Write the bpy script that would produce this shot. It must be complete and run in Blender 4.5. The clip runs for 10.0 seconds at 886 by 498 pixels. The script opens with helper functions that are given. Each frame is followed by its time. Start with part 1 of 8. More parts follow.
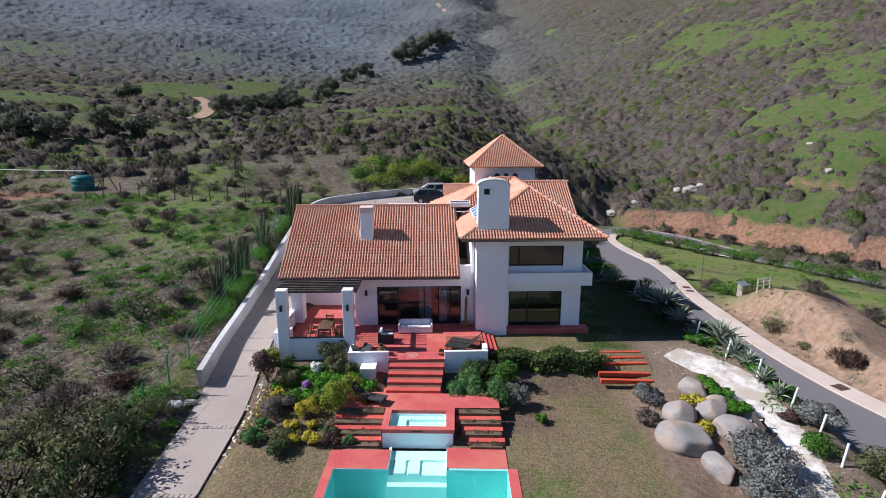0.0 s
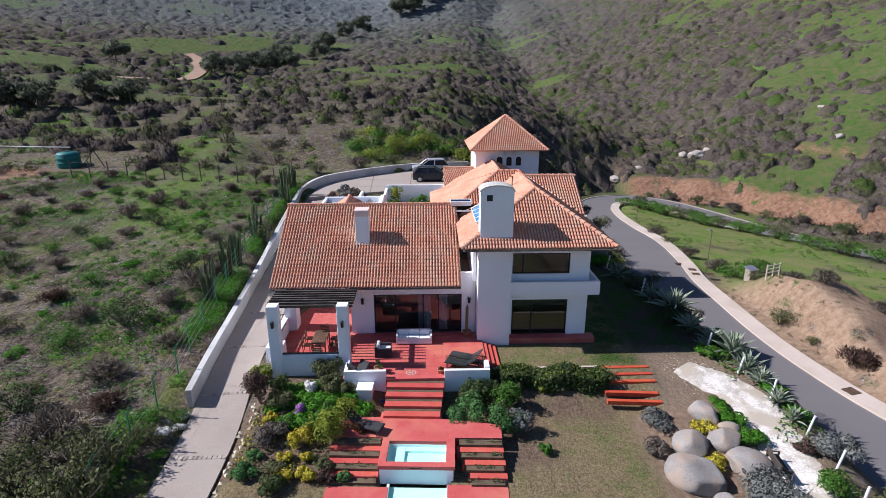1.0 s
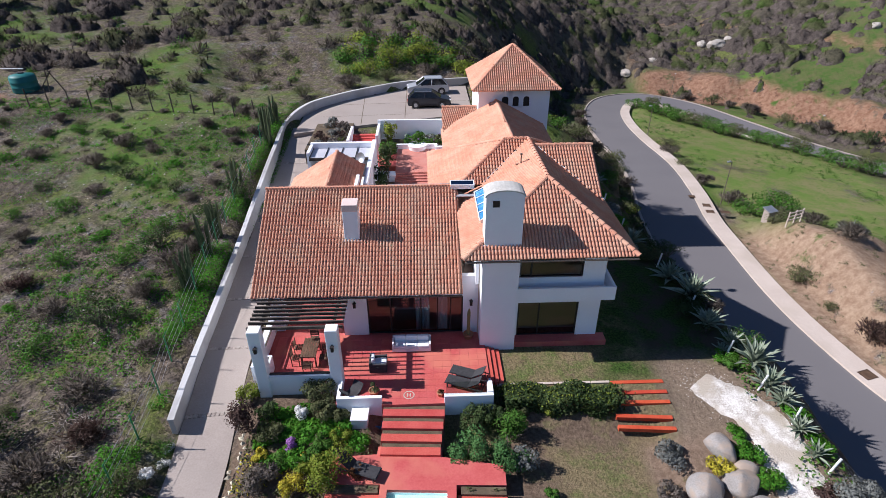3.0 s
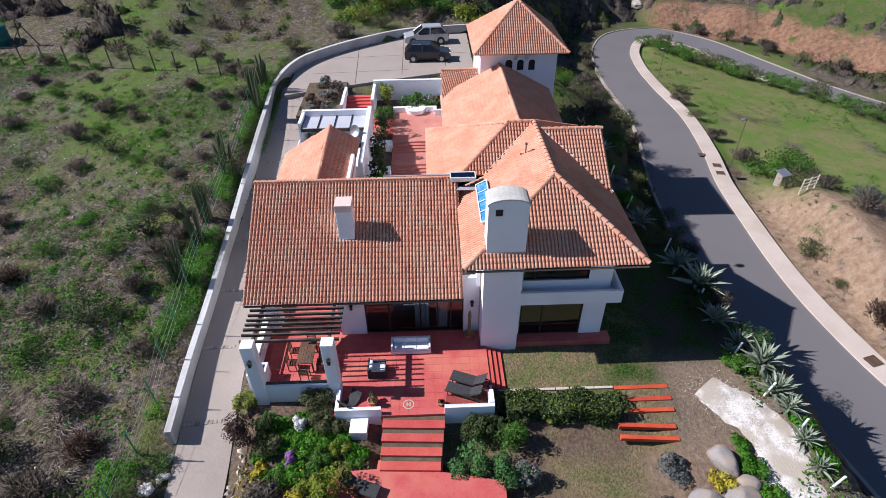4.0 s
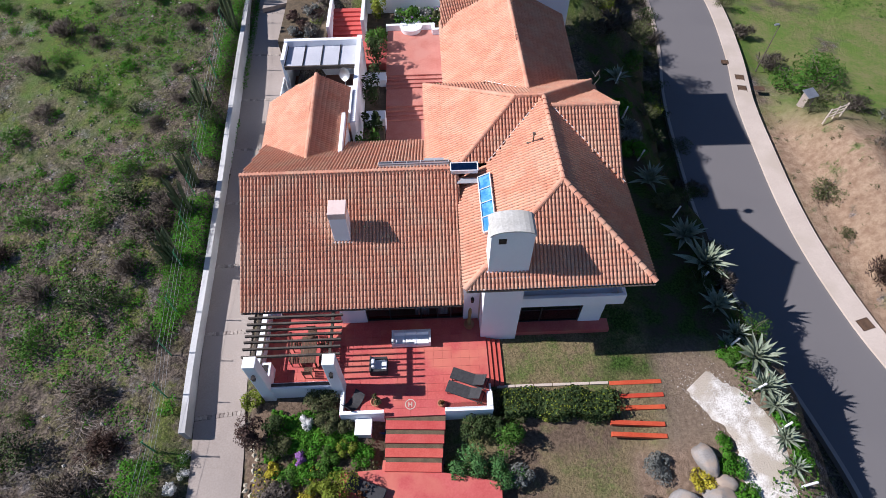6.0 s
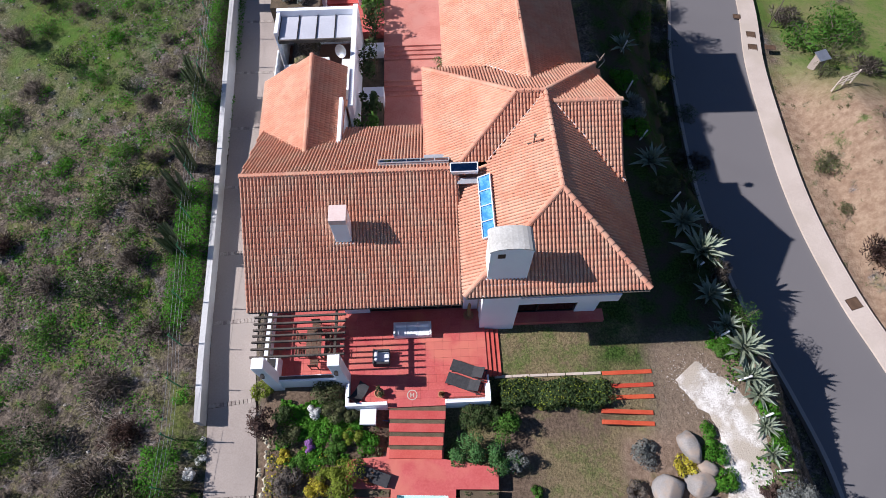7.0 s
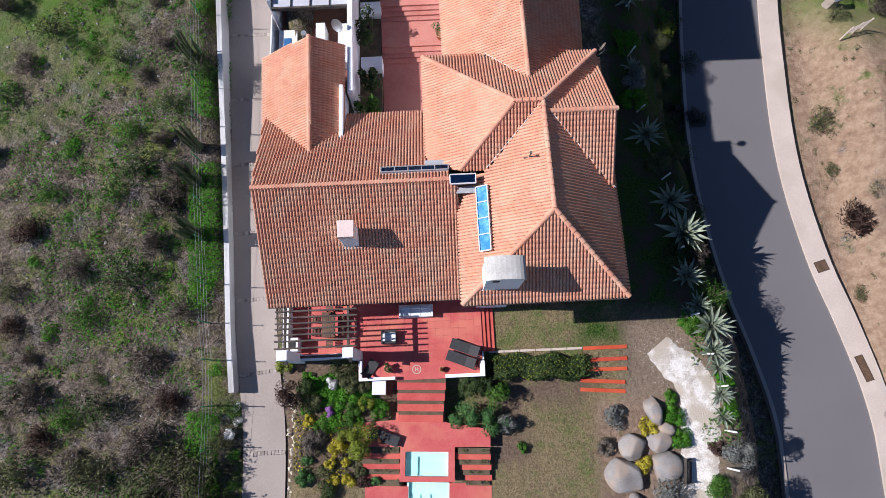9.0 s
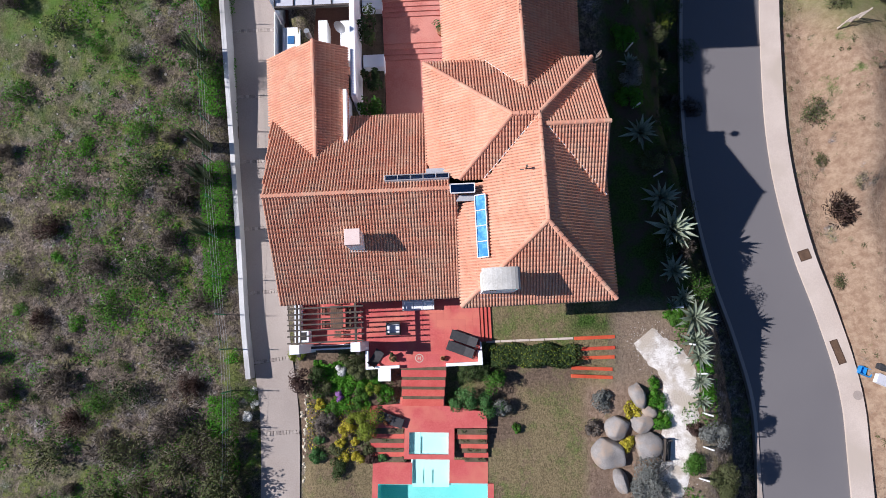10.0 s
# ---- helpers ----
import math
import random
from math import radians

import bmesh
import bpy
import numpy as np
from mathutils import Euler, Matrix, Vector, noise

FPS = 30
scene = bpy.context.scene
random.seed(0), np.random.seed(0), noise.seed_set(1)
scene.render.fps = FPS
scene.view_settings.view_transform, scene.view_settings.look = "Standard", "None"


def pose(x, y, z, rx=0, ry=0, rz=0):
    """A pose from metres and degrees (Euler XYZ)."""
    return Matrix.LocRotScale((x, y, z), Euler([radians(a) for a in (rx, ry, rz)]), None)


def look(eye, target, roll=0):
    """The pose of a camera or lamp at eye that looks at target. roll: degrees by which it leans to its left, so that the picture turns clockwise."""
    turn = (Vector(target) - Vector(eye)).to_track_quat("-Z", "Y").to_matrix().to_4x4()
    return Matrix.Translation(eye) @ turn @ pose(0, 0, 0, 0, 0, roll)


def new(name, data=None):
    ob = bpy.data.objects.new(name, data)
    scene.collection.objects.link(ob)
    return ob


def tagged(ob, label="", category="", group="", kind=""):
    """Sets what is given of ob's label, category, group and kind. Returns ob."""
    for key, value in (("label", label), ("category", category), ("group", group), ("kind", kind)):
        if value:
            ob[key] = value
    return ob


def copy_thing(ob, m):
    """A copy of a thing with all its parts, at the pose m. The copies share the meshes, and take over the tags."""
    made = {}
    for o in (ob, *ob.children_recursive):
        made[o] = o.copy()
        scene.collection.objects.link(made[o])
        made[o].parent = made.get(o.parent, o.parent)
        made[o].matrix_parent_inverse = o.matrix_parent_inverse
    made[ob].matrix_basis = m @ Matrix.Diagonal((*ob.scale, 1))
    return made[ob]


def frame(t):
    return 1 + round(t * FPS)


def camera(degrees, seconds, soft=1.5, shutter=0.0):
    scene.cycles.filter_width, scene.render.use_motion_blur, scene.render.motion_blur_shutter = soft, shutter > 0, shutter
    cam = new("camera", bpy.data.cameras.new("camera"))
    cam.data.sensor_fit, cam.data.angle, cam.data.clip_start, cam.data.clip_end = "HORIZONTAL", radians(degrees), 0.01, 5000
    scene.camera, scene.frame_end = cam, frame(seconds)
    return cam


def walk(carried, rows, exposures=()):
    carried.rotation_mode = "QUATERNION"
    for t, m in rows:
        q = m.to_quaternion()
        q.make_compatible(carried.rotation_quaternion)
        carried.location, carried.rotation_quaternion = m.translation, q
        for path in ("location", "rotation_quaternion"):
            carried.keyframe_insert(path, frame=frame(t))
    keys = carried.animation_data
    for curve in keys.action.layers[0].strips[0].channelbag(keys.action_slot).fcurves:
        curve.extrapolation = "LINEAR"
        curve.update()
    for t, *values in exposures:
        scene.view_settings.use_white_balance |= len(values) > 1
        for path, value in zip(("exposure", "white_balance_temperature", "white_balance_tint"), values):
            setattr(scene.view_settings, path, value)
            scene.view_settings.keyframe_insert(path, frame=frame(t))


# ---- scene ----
cam = camera(77.3, 10.0, 0.6)
PATH = [
    (0, (0.467, 0.796, 12.403), (0.42, 2.744, 11.95), -0.1),
    (0.5, (0.438, 2.0, 13.551), (0.392, 3.93, 13.03), -0.1),
    (1, (0.413, 3.343, 14.88), (0.367, 5.247, 14.27), -0.1),
    (1.5, (0.362, 4.704, 16.179), (0.318, 6.573, 15.47), -0.1),
    (2, (0.31, 6.104, 17.4), (0.27, 7.933, 16.592), -0.2),
    (2.5, (0.304, 7.694, 18.603), (0.264, 9.472, 17.689), -0.3),
    (3, (0.237, 9.321, 19.692), (0.2, 11.042, 18.674), -0.3),
    (4.5, (0.25, 14.142, 23.119), (0.211, 15.632, 21.786), -0.8),
    (5, (0.214, 15.657, 24.217), (0.177, 17.055, 22.787), -0.8),
    (5.5, (0.154, 17.348, 25.426), (0.121, 18.635, 23.895), -0.8),
    (7, (0.108, 21.808, 28.921), (0.079, 22.755, 27.159), -1.2),
    (7.5, (0.046, 23.345, 30.123), (0.021, 24.17, 28.302), -1.2),
    (8, (0.015, 24.831, 31.321), (-0.007, 25.539, 29.451), -1.3),
    (8.5, (0.012, 26.321, 32.559), (-0.01, 26.914, 30.649), -1.6),
    (9, (0.0, 27.712, 33.807), (-0.02, 28.196, 31.867), -2.0),
    (9.5, (-0.005, 28.963, 35.069), (-0.026, 29.351, 33.107), -2.6),
    (10, (0.015, 30.345, 36.29), (-0.007, 30.645, 34.313), -3.8),
]
walk(cam, [(t, look(eye, target, roll)) for t, eye, target, roll in PATH], exposures=[(0.0, 0.46, 6030, 16), (10.0, 0.35, 6080, 16)])

# ---- daylight ----
SUN_EL, SUN_AZ = 41.0, -1.0
world = bpy.data.worlds.new("sky")
scene.world = world
world.use_nodes = True
wn = world.node_tree.nodes
sky = wn.new("ShaderNodeTexSky")
sky.sky_type = 'NISHITA'
sky.sun_disc = False
sky.sun_elevation, sky.sun_rotation = radians(SUN_EL), radians(270)
sky.air_density, sky.dust_density, sky.ozone_density = 1.0, 0.0, 6.0
wn["Background"].inputs["Strength"].default_value = 0.062
world.node_tree.links.new(sky.outputs["Color"], wn["Background"].inputs["Color"])
sun = new("sun", bpy.data.lights.new("sun", "SUN"))
sun.data.energy, sun.data.angle, sun.data.color = 5.0, radians(0.55), (1.0, 0.95, 0.875)
ce, se = math.cos(radians(SUN_EL)), math.sin(radians(SUN_EL))
sun.matrix_world = look((0, 0, 60), (ce * math.cos(radians(SUN_AZ)), ce * math.sin(radians(SUN_AZ)), 60 - se))


# ---- materials ----
def mat(name, a, b, rough=0.85, s1=0.6, s2=9.0, bump=0.25, dist=0.02, metal=0.0, rnd=0.0, island=False, low=0.35, high=0.65, third=None, s3=0.15, spec=0.3, translucent=0.0):
    """A surface that goes from colour a to b by two noises, with a third colour in wide patches."""
    m = bpy.data.materials.new(name)
    m.use_nodes = True
    n, l = m.node_tree.nodes, m.node_tree.links
    bs = n["Principled BSDF"]
    geo = n.new("ShaderNodeNewGeometry")
    n1, n2 = n.new("ShaderNodeTexNoise"), n.new("ShaderNodeTexNoise")
    for node, s in ((n1, s1), (n2, s2)):
        node.inputs["Scale"].default_value, node.inputs["Detail"].default_value = s, 5
        l.new(geo.outputs["Position"], node.inputs["Vector"])
    add = n.new("ShaderNodeMath")
    add.operation = 'MULTIPLY_ADD'
    add.inputs[1].default_value = 0.45
    half = n.new("ShaderNodeMath")
    half.operation = 'MULTIPLY'
    half.inputs[1].default_value = 0.55
    l.new(n1.outputs["Fac"], half.inputs[0])
    l.new(n2.outputs["Fac"], add.inputs[0])
    l.new(half.outputs[0], add.inputs[2])
    ramp = n.new("ShaderNodeMapRange")
    ramp.inputs["From Min"].default_value, ramp.inputs["From Max"].default_value = low, high
    l.new(add.outputs[0], ramp.inputs["Value"])
    mix = n.new("ShaderNodeMix")
    mix.data_type = 'RGBA'
    mix.inputs[6].default_value, mix.inputs[7].default_value = (*a, 1), (*b, 1)
    l.new(ramp.outputs[0], mix.inputs[0])
    out = mix.outputs[2]
    if third:
        n3 = n.new("ShaderNodeTexNoise")
        n3.inputs["Scale"].default_value, n3.inputs["Detail"].default_value = s3, 6
        l.new(geo.outputs["Position"], n3.inputs["Vector"])
        r3 = n.new("ShaderNodeMapRange")
        r3.inputs["From Min"].default_value, r3.inputs["From Max"].default_value = 0.48, 0.62
        l.new(n3.outputs["Fac"], r3.inputs["Value"])
        m3 = n.new("ShaderNodeMix")
        m3.data_type = 'RGBA'
        m3.inputs[7].default_value = (*third, 1)
        l.new(r3.outputs[0], m3.inputs[0])
        l.new(out, m3.inputs[6])
        out = m3.outputs[2]
    if rnd:
        hsv = n.new("ShaderNodeHueSaturation")
        if island:
            source = geo.outputs["Random Per Island"]
        else:
            source = n.new("ShaderNodeObjectInfo").outputs["Random"]
        mr = n.new("ShaderNodeMapRange")
        mr.inputs["To Min"].default_value, mr.inputs["To Max"].default_value = 1 - rnd, 1 + rnd
        l.new(source, mr.inputs["Value"])
        l.new(mr.outputs[0], hsv.inputs["Value"])
        mh = n.new("ShaderNodeMapRange")
        mh.inputs["To Min"].default_value, mh.inputs["To Max"].default_value = 0.5 - rnd * 0.05, 0.5 + rnd * 0.05
        l.new(source, mh.inputs["Value"])
        l.new(mh.outputs[0], hsv.inputs["Hue"])
        l.new(out, hsv.inputs["Color"])
        out = hsv.outputs["Color"]
    l.new(out, bs.inputs["Base Color"])
    bs.inputs["Roughness"].default_value, bs.inputs["Metallic"].default_value = rough, metal
    bs.inputs["Specular IOR Level"].default_value = spec
    if bump:
        bp = n.new("ShaderNodeBump")
        bp.inputs["Strength"].default_value, bp.inputs["Distance"].default_value = bump, dist
        l.new(n2.outputs["Fac"], bp.inputs["Height"])
        l.new(bp.outputs["Normal"], bs.inputs["Normal"])
    if translucent:
        tl, ms = n.new("ShaderNodeBsdfTranslucent"), n.new("ShaderNodeMixShader")
        l.new(out, tl.inputs["Color"])
        ms.inputs[0].default_value = translucent
        l.new(bs.outputs[0], ms.inputs[1])
        l.new(tl.outputs[0], ms.inputs[2])
        l.new(ms.outputs[0], n["Material Output"].inputs["Surface"])
    return m


def glass(name, tint, rough=0.02, alpha=0.35):
    """Window glass: a mirror by its Fresnel gloss over a clear, tinted pane."""
    m = bpy.data.materials.new(name)
    m.use_nodes = True
    n, l = m.node_tree.nodes, m.node_tree.links
    n.remove(n["Principled BSDF"])
    tr, gl, mx, fr = n.new("ShaderNodeBsdfTransparent"), n.new("ShaderNodeBsdfGlossy"), n.new("ShaderNodeMixShader"), n.new("ShaderNodeFresnel")
    tr.inputs["Color"].default_value = (*tint, 1)
    gl.inputs["Roughness"].default_value = rough
    fr.inputs["IOR"].default_value = 1.9
    l.new(fr.outputs[0], mx.inputs[0])
    l.new(tr.outputs[0], mx.inputs[1])
    l.new(gl.outputs[0], mx.inputs[2])
    l.new(mx.outputs[0], n["Material Output"].inputs["Surface"])
    return m


M = {}
M["tile"] = mat("terracotta", (0.56, 0.25, 0.162), (0.655, 0.345, 0.24), 0.85, 0.9, 7, 0.3, 0.01, rnd=0.05, island=True, third=(0.60, 0.35, 0.245), s3=0.8)
M["tile1"] = mat("terracotta_single", (0.56, 0.25, 0.162), (0.655, 0.345, 0.24), 0.85, 0.9, 7, 0.3, 0.01, rnd=0.05, third=(0.60, 0.35, 0.245), s3=0.8)
M["pan"] = mat("terracotta_pan", (0.50, 0.23, 0.15), (0.60, 0.32, 0.22), 0.9, 1.2, 10)
M["plaster"] = mat("white_plaster", (0.87, 0.895, 0.935), (0.81, 0.84, 0.89), 0.9, 0.5, 14, 0.15, 0.01, third=(0.82, 0.845, 0.89), s3=0.4)
M["plaster_old"] = mat("weathered_plaster", (0.62, 0.61, 0.58), (0.40, 0.39, 0.36), 0.92, 1.2, 11, 0.2, 0.01, third=(0.5, 0.48, 0.44), s3=0.7)
M["red"] = mat("red_tile", (0.46, 0.08, 0.074), (0.56, 0.13, 0.12), 0.6, 0.8, 10, 0.15, 0.006, third=(0.55, 0.16, 0.12), s3=0.5, rnd=0.04)
M["red_old"] = mat("weathered_red_tile", (0.40, 0.13, 0.105), (0.52, 0.22, 0.18), 0.7, 0.8, 10, 0.15, 0.006, third=(0.47, 0.20, 0.165), s3=0.6, rnd=0.08)
M["red_edge"] = mat("red_paint", (0.46, 0.068, 0.055), (0.56, 0.12, 0.095), 0.6, 1.2, 13, 0.2, 0.008, rnd=0.1)
M["grout"] = mat("grout", (0.42, 0.09, 0.08), (0.48, 0.13, 0.12), 0.9, 2, 20)
M["orange_wood"] = mat("orange_stained_timber", (0.42, 0.05, 0.022), (0.56, 0.10, 0.045), 0.6, 1.5, 16, 0.3, 0.01, rnd=0.1)
M["dark_wood"] = mat("weathered_dark_timber", (0.035, 0.028, 0.024), (0.12, 0.10, 0.085), 0.8, 1.5, 22, 0.35, 0.01)
M["wood"] = mat("brown_timber", (0.075, 0.045, 0.03), (0.16, 0.10, 0.065), 0.6, 2, 25, 0.2, 0.005)
M["asphalt"] = mat("asphalt", (0.135, 0.128, 0.135), (0.165, 0.157, 0.162), 0.9, 0.12, 30, 0.3, 0.01, third=(0.15, 0.142, 0.148), s3=0.06)
M["concrete"] = mat("concrete", (0.295, 0.25, 0.222), (0.39, 0.335, 0.30), 0.9, 0.35, 12, 0.2, 0.01, third=(0.34, 0.295, 0.265), s3=0.2, rnd=0.05)
M["sidewalk"] = mat("pale_concrete", (0.46, 0.385, 0.335), (0.57, 0.49, 0.43), 0.9, 0.4, 12, 0.2, 0.01, third=(0.46, 0.39, 0.33), s3=0.25)
M["wallgrey"] = mat("grey_rendered_wall", (0.50, 0.50, 0.50), (0.62, 0.62, 0.62), 0.9, 0.5, 9, 0.2, 0.01, third=(0.44, 0.43, 0.42), s3=0.3)
M["frame"] = mat("dark_window_frame", (0.02, 0.018, 0.018), (0.035, 0.03, 0.03), 0.45, 3, 20, 0)
M["interior"] = mat("interior_wall", (0.42, 0.37, 0.31), (0.5, 0.44, 0.37), 0.9, 1, 8, 0)
M["interior_floor"] = mat("interior_floor", (0.16, 0.07, 0.05), (0.22, 0.10, 0.07), 0.5, 1, 8, 0)
M["metal"] = mat("galvanised_metal", (0.45, 0.46, 0.48), (0.6, 0.61, 0.63), 0.4, 2, 20, 0.05, metal=0.8)
M["zinc"] = mat("lead_flashing", (0.36, 0.37, 0.40), (0.5, 0.51, 0.54), 0.6, 2, 15, 0.1, metal=0.3)
M["black"] = mat("black_mesh_fabric", (0.03, 0.03, 0.034), (0.055, 0.055, 0.06), 0.8, 6, 60, 0.2, 0.003)
M["white"] = mat("white_enamel", (0.80, 0.80, 0.80), (0.72, 0.73, 0.74), 0.5, 1, 12, 0.05)
M["cushion"] = mat("white_cushion", (0.78, 0.79, 0.82), (0.68, 0.70, 0.74), 0.95, 3, 30, 0.2, 0.01)
M["glass"] = glass("window_glass", (0.62, 0.66, 0.66))
# blue tint deepens the reflected sky painted on the sheet below the panes
M["skyglass"] = glass("skylight_glass", (0.62, 0.86, 1.0), 0.03)
M["poolwall"] = mat("pool_plaster", (0.22, 0.62, 0.60), (0.30, 0.70, 0.67), 0.8, 0.6, 6, 0.1)
M["spawall"] = mat("spa_plaster", (0.60, 0.84, 0.81), (0.68, 0.88, 0.85), 0.7, 0.5, 8, 0.05)
M["rock"] = mat("granite", (0.20, 0.185, 0.175), (0.335, 0.315, 0.30), 0.9, 1.1, 16, 0.6, 0.04, third=(0.33, 0.265, 0.215), s3=1.2)
M["gravel"] = mat("white_gravel", (0.40, 0.35, 0.30), (0.74, 0.71, 0.67), 0.95, 1.6, 14, 0.9, 0.04, third=(0.46, 0.40, 0.33), s3=0.9, low=0.40, high=0.56)
M["joint_stone"] = mat("joint_cobbles", (0.24, 0.205, 0.18), (0.42, 0.365, 0.33), 0.9, 3.0, 14, 0.3, 0.02, rnd=0.3, island=True)
M["green_post"] = mat("green_painted_steel", (0.03, 0.17, 0.075), (0.05, 0.23, 0.10), 0.5, 2, 20, 0)


# ---- building helpers ----
def part(name, bm, material, parent=None, label="", smooth=False):
    """Links a bmesh as one mesh object under a thing or a part."""
    me = bpy.data.meshes.new(name)
    bm.to_mesh(me)
    bm.free()
    return mesh_part(name, me, material, parent, label, smooth)


def mesh_part(name, me, material, parent=None, label="", smooth=False):
    if not me.materials:
        for one in (material if isinstance(material, (list, tuple)) else [material]):
            me.materials.append(one)
    if smooth:
        for p in me.polygons:
            p.use_smooth = True
    ob = new(name, me)
    if parent:
        ob.parent = parent
    if label:
        ob["label"] = label
    return ob


def box(bm, x0, x1, y0, y1, z0, z1, bevel=0.0, m=None):
    """Adds a box, its edges rounded by bevel, turned by the matrix m."""
    made = bmesh.ops.create_cube(bm, size=1.0)["verts"]
    for v in made:
        v.co = Vector((x0 + (x1 - x0) * (v.co.x + 0.5), y0 + (y1 - y0) * (v.co.y + 0.5), z0 + (z1 - z0) * (v.co.z + 0.5)))
    if bevel:
        edges = list({e for v in made for e in v.link_edges})
        made = bmesh.ops.bevel(bm, geom=edges, offset=bevel, segments=2, affect='EDGES', profile=0.6)["verts"]
    if m is not None:
        bmesh.ops.transform(bm, matrix=m, verts=made)
    return made


def boxes(*many, bevel=0.0):
    bm = bmesh.new()
    for b in many:
        box(bm, *b, bevel=bevel)
    return bm


def sheet(*corners):
    """A single pane, its front towards the side from which the corners go round anticlockwise."""
    bm = bmesh.new()
    bm.faces.new([bm.verts.new(c) for c in corners])
    return bm


def prism(bm, poly, z0, z1):
    """Adds an upright prism over a plan polygon; z0, z1 are heights or functions of x, y."""
    f0 = z0 if callable(z0) else (lambda x, y: z0)
    f1 = z1 if callable(z1) else (lambda x, y: z1)
    lo = [bm.verts.new((x, y, f0(x, y))) for x, y in poly]
    hi = [bm.verts.new((x, y, f1(x, y))) for x, y in poly]
    bm.faces.new(hi)
    bm.faces.new(lo[::-1])
    k = len(poly)
    for i in range(k):
        bm.faces.new((lo[i], lo[(i + 1) % k], hi[(i + 1) % k], hi[i]))
    bmesh.ops.recalc_face_normals(bm, faces=bm.faces[:])
    return bm


def tube(bm, pts, r, seg=6, r1=None):
    """Adds a tube along points, tapering from r to r1."""
    r1 = r if r1 is None else r1
    rings = []
    for i, p in enumerate(pts):
        p = Vector(p)
        d = (Vector(pts[min(i + 1, len(pts) - 1)]) - Vector(pts[max(i - 1, 0)])).normalized()
        side = d.cross(Vector((0.3, 0.9, 0.2)) if abs(d.z) > 0.9 else Vector((0, 0, 1))).normalized()
        up = side.cross(d)
        rr = r + (r1 - r) * i / max(1, len(pts) - 1)
        rings.append([bm.verts.new(p + rr * (math.cos(a) * side + math.sin(a) * up)) for a in (2 * math.pi * k / seg for k in range(seg))])
    for a, b in zip(rings, rings[1:]):
        for k in range(seg):
            bm.faces.new((a[k], a[(k + 1) % seg], b[(k + 1) % seg], b[k]))
    bm.faces.new(rings[0][::-1])
    bm.faces.new(rings[-1])
    return bm


def ribbon(line, half_l, half_r, lift=0.0, step=1.0):
    """Left and right edges of a strip along a polyline of (x, y, z), smoothed."""
    pts = smooth_line(line, step)
    left, right = [], []
    for i, p in enumerate(pts):
        d = pts[min(i + 1, len(pts) - 1)] - pts[max(i - 1, 0)]
        d.z = 0
        d.normalize()
        side = Vector((-d.y, d.x, 0))
        left.append(p + side * half_l + Vector((0, 0, lift)))
        right.append(p - side * half_r + Vector((0, 0, lift)))
    return left, right


def smooth_line(line, step=1.0):
    """Points along a Catmull-Rom curve through the given ones."""
    p = [Vector(q) for q in line]
    p = [2 * p[0] - p[1]] + p + [2 * p[-1] - p[-2]]
    out = []
    for i in range(1, len(p) - 2):
        a, b, c, d = p[i - 1:i + 3]
        k = max(2, int((c - b).length / step))
        for j in range(k):
            t = j / k
            out.append(0.5 * (2 * b + (c - a) * t + (2 * a - 5 * b + 4 * c - d) * t * t + (3 * b - a - 3 * c + d) * t ** 3))
    out.append(p[-2].copy())
    return out


def strip(bm, left, right, depth):
    """A solid strip between two edges, with sides that go down by depth."""
    down = Vector((0, 0, -depth))
    rows = [[bm.verts.new(q) for q in (l + down, l, r, r + down)] for l, r in zip(left, right)]
    for a, b in zip(rows, rows[1:]):
        for k in range(3):
            bm.faces.new((a[k], a[k + 1], b[k + 1], b[k]))
    bm.faces.new(rows[0][::-1])
    bm.faces.new(rows[-1])
    bmesh.ops.recalc_face_normals(bm, faces=bm.faces[:])
    return bm


# ---- the lie of the land ----
ROAD = [(25.0, -40, -5.7), (25.4, 0, -5.7), (25.6, 20.5, -5.7), (25.5, 26, -5.7), (24.4, 31, -5.7), (23.1, 35.5, -5.7), (22.1, 41, -5.7), (21.7, 46, -5.7), (21.9, 52, -5.9), (22.7, 60, -6.5),
        (24.2, 68, -7.1), (25.3, 78, -7.8), (25.4, 90, -8.9), (26.2, 102, -10.0), (28.6, 114, -11.2), (33, 123, -12.0), (40, 126, -12.4), (47, 121, -12.7), (53, 110, -13.0), (60, 98, -13.4), (70, 87, -13.8), (86, 74, -14.3), (110, 60, -15)]
DRIVE = [(-11.0, -30, -7.0), (-10.9, 5, -3.6), (-10.9, 18, -2.0), (-11.1, 24.6, -1.45), (-11.75, 29, -1.2), (-12.2, 33, -0.85), (-12.75, 40, -0.36), (-13.3, 48, 0.2), (-13.6, 56, 1.25), (-13.4, 62, 2.3)]


def sstep(a, b, x):
    t = np.clip((x - a) / (b - a), 0, 1)
    return t * t * (3 - 2 * t)


def smax(a, b, k):
    h = np.clip(0.5 + 0.5 * (a - b) / k, 0, 1)
    return b + (a - b) * h + k * h * (1 - h)


def wavy(x, y, s, seed=0.0):
    """Cheap rolling unevenness."""
    return (np.sin(x / s + seed + 1.7 * np.sin(y / (1.3 * s) + seed)) + np.sin(y / (0.8 * s) - 0.6 * x / s + 2.1 * seed)) * 0.5


def bank_line(x, y):
    """Distance beyond the lower road, shifted so that 14 is the foot of the cut bank."""
    return (x - 40) * 0.81 + (y - 128) * 0.59 + 8.0 * (1 - sstep(42, 62, x))


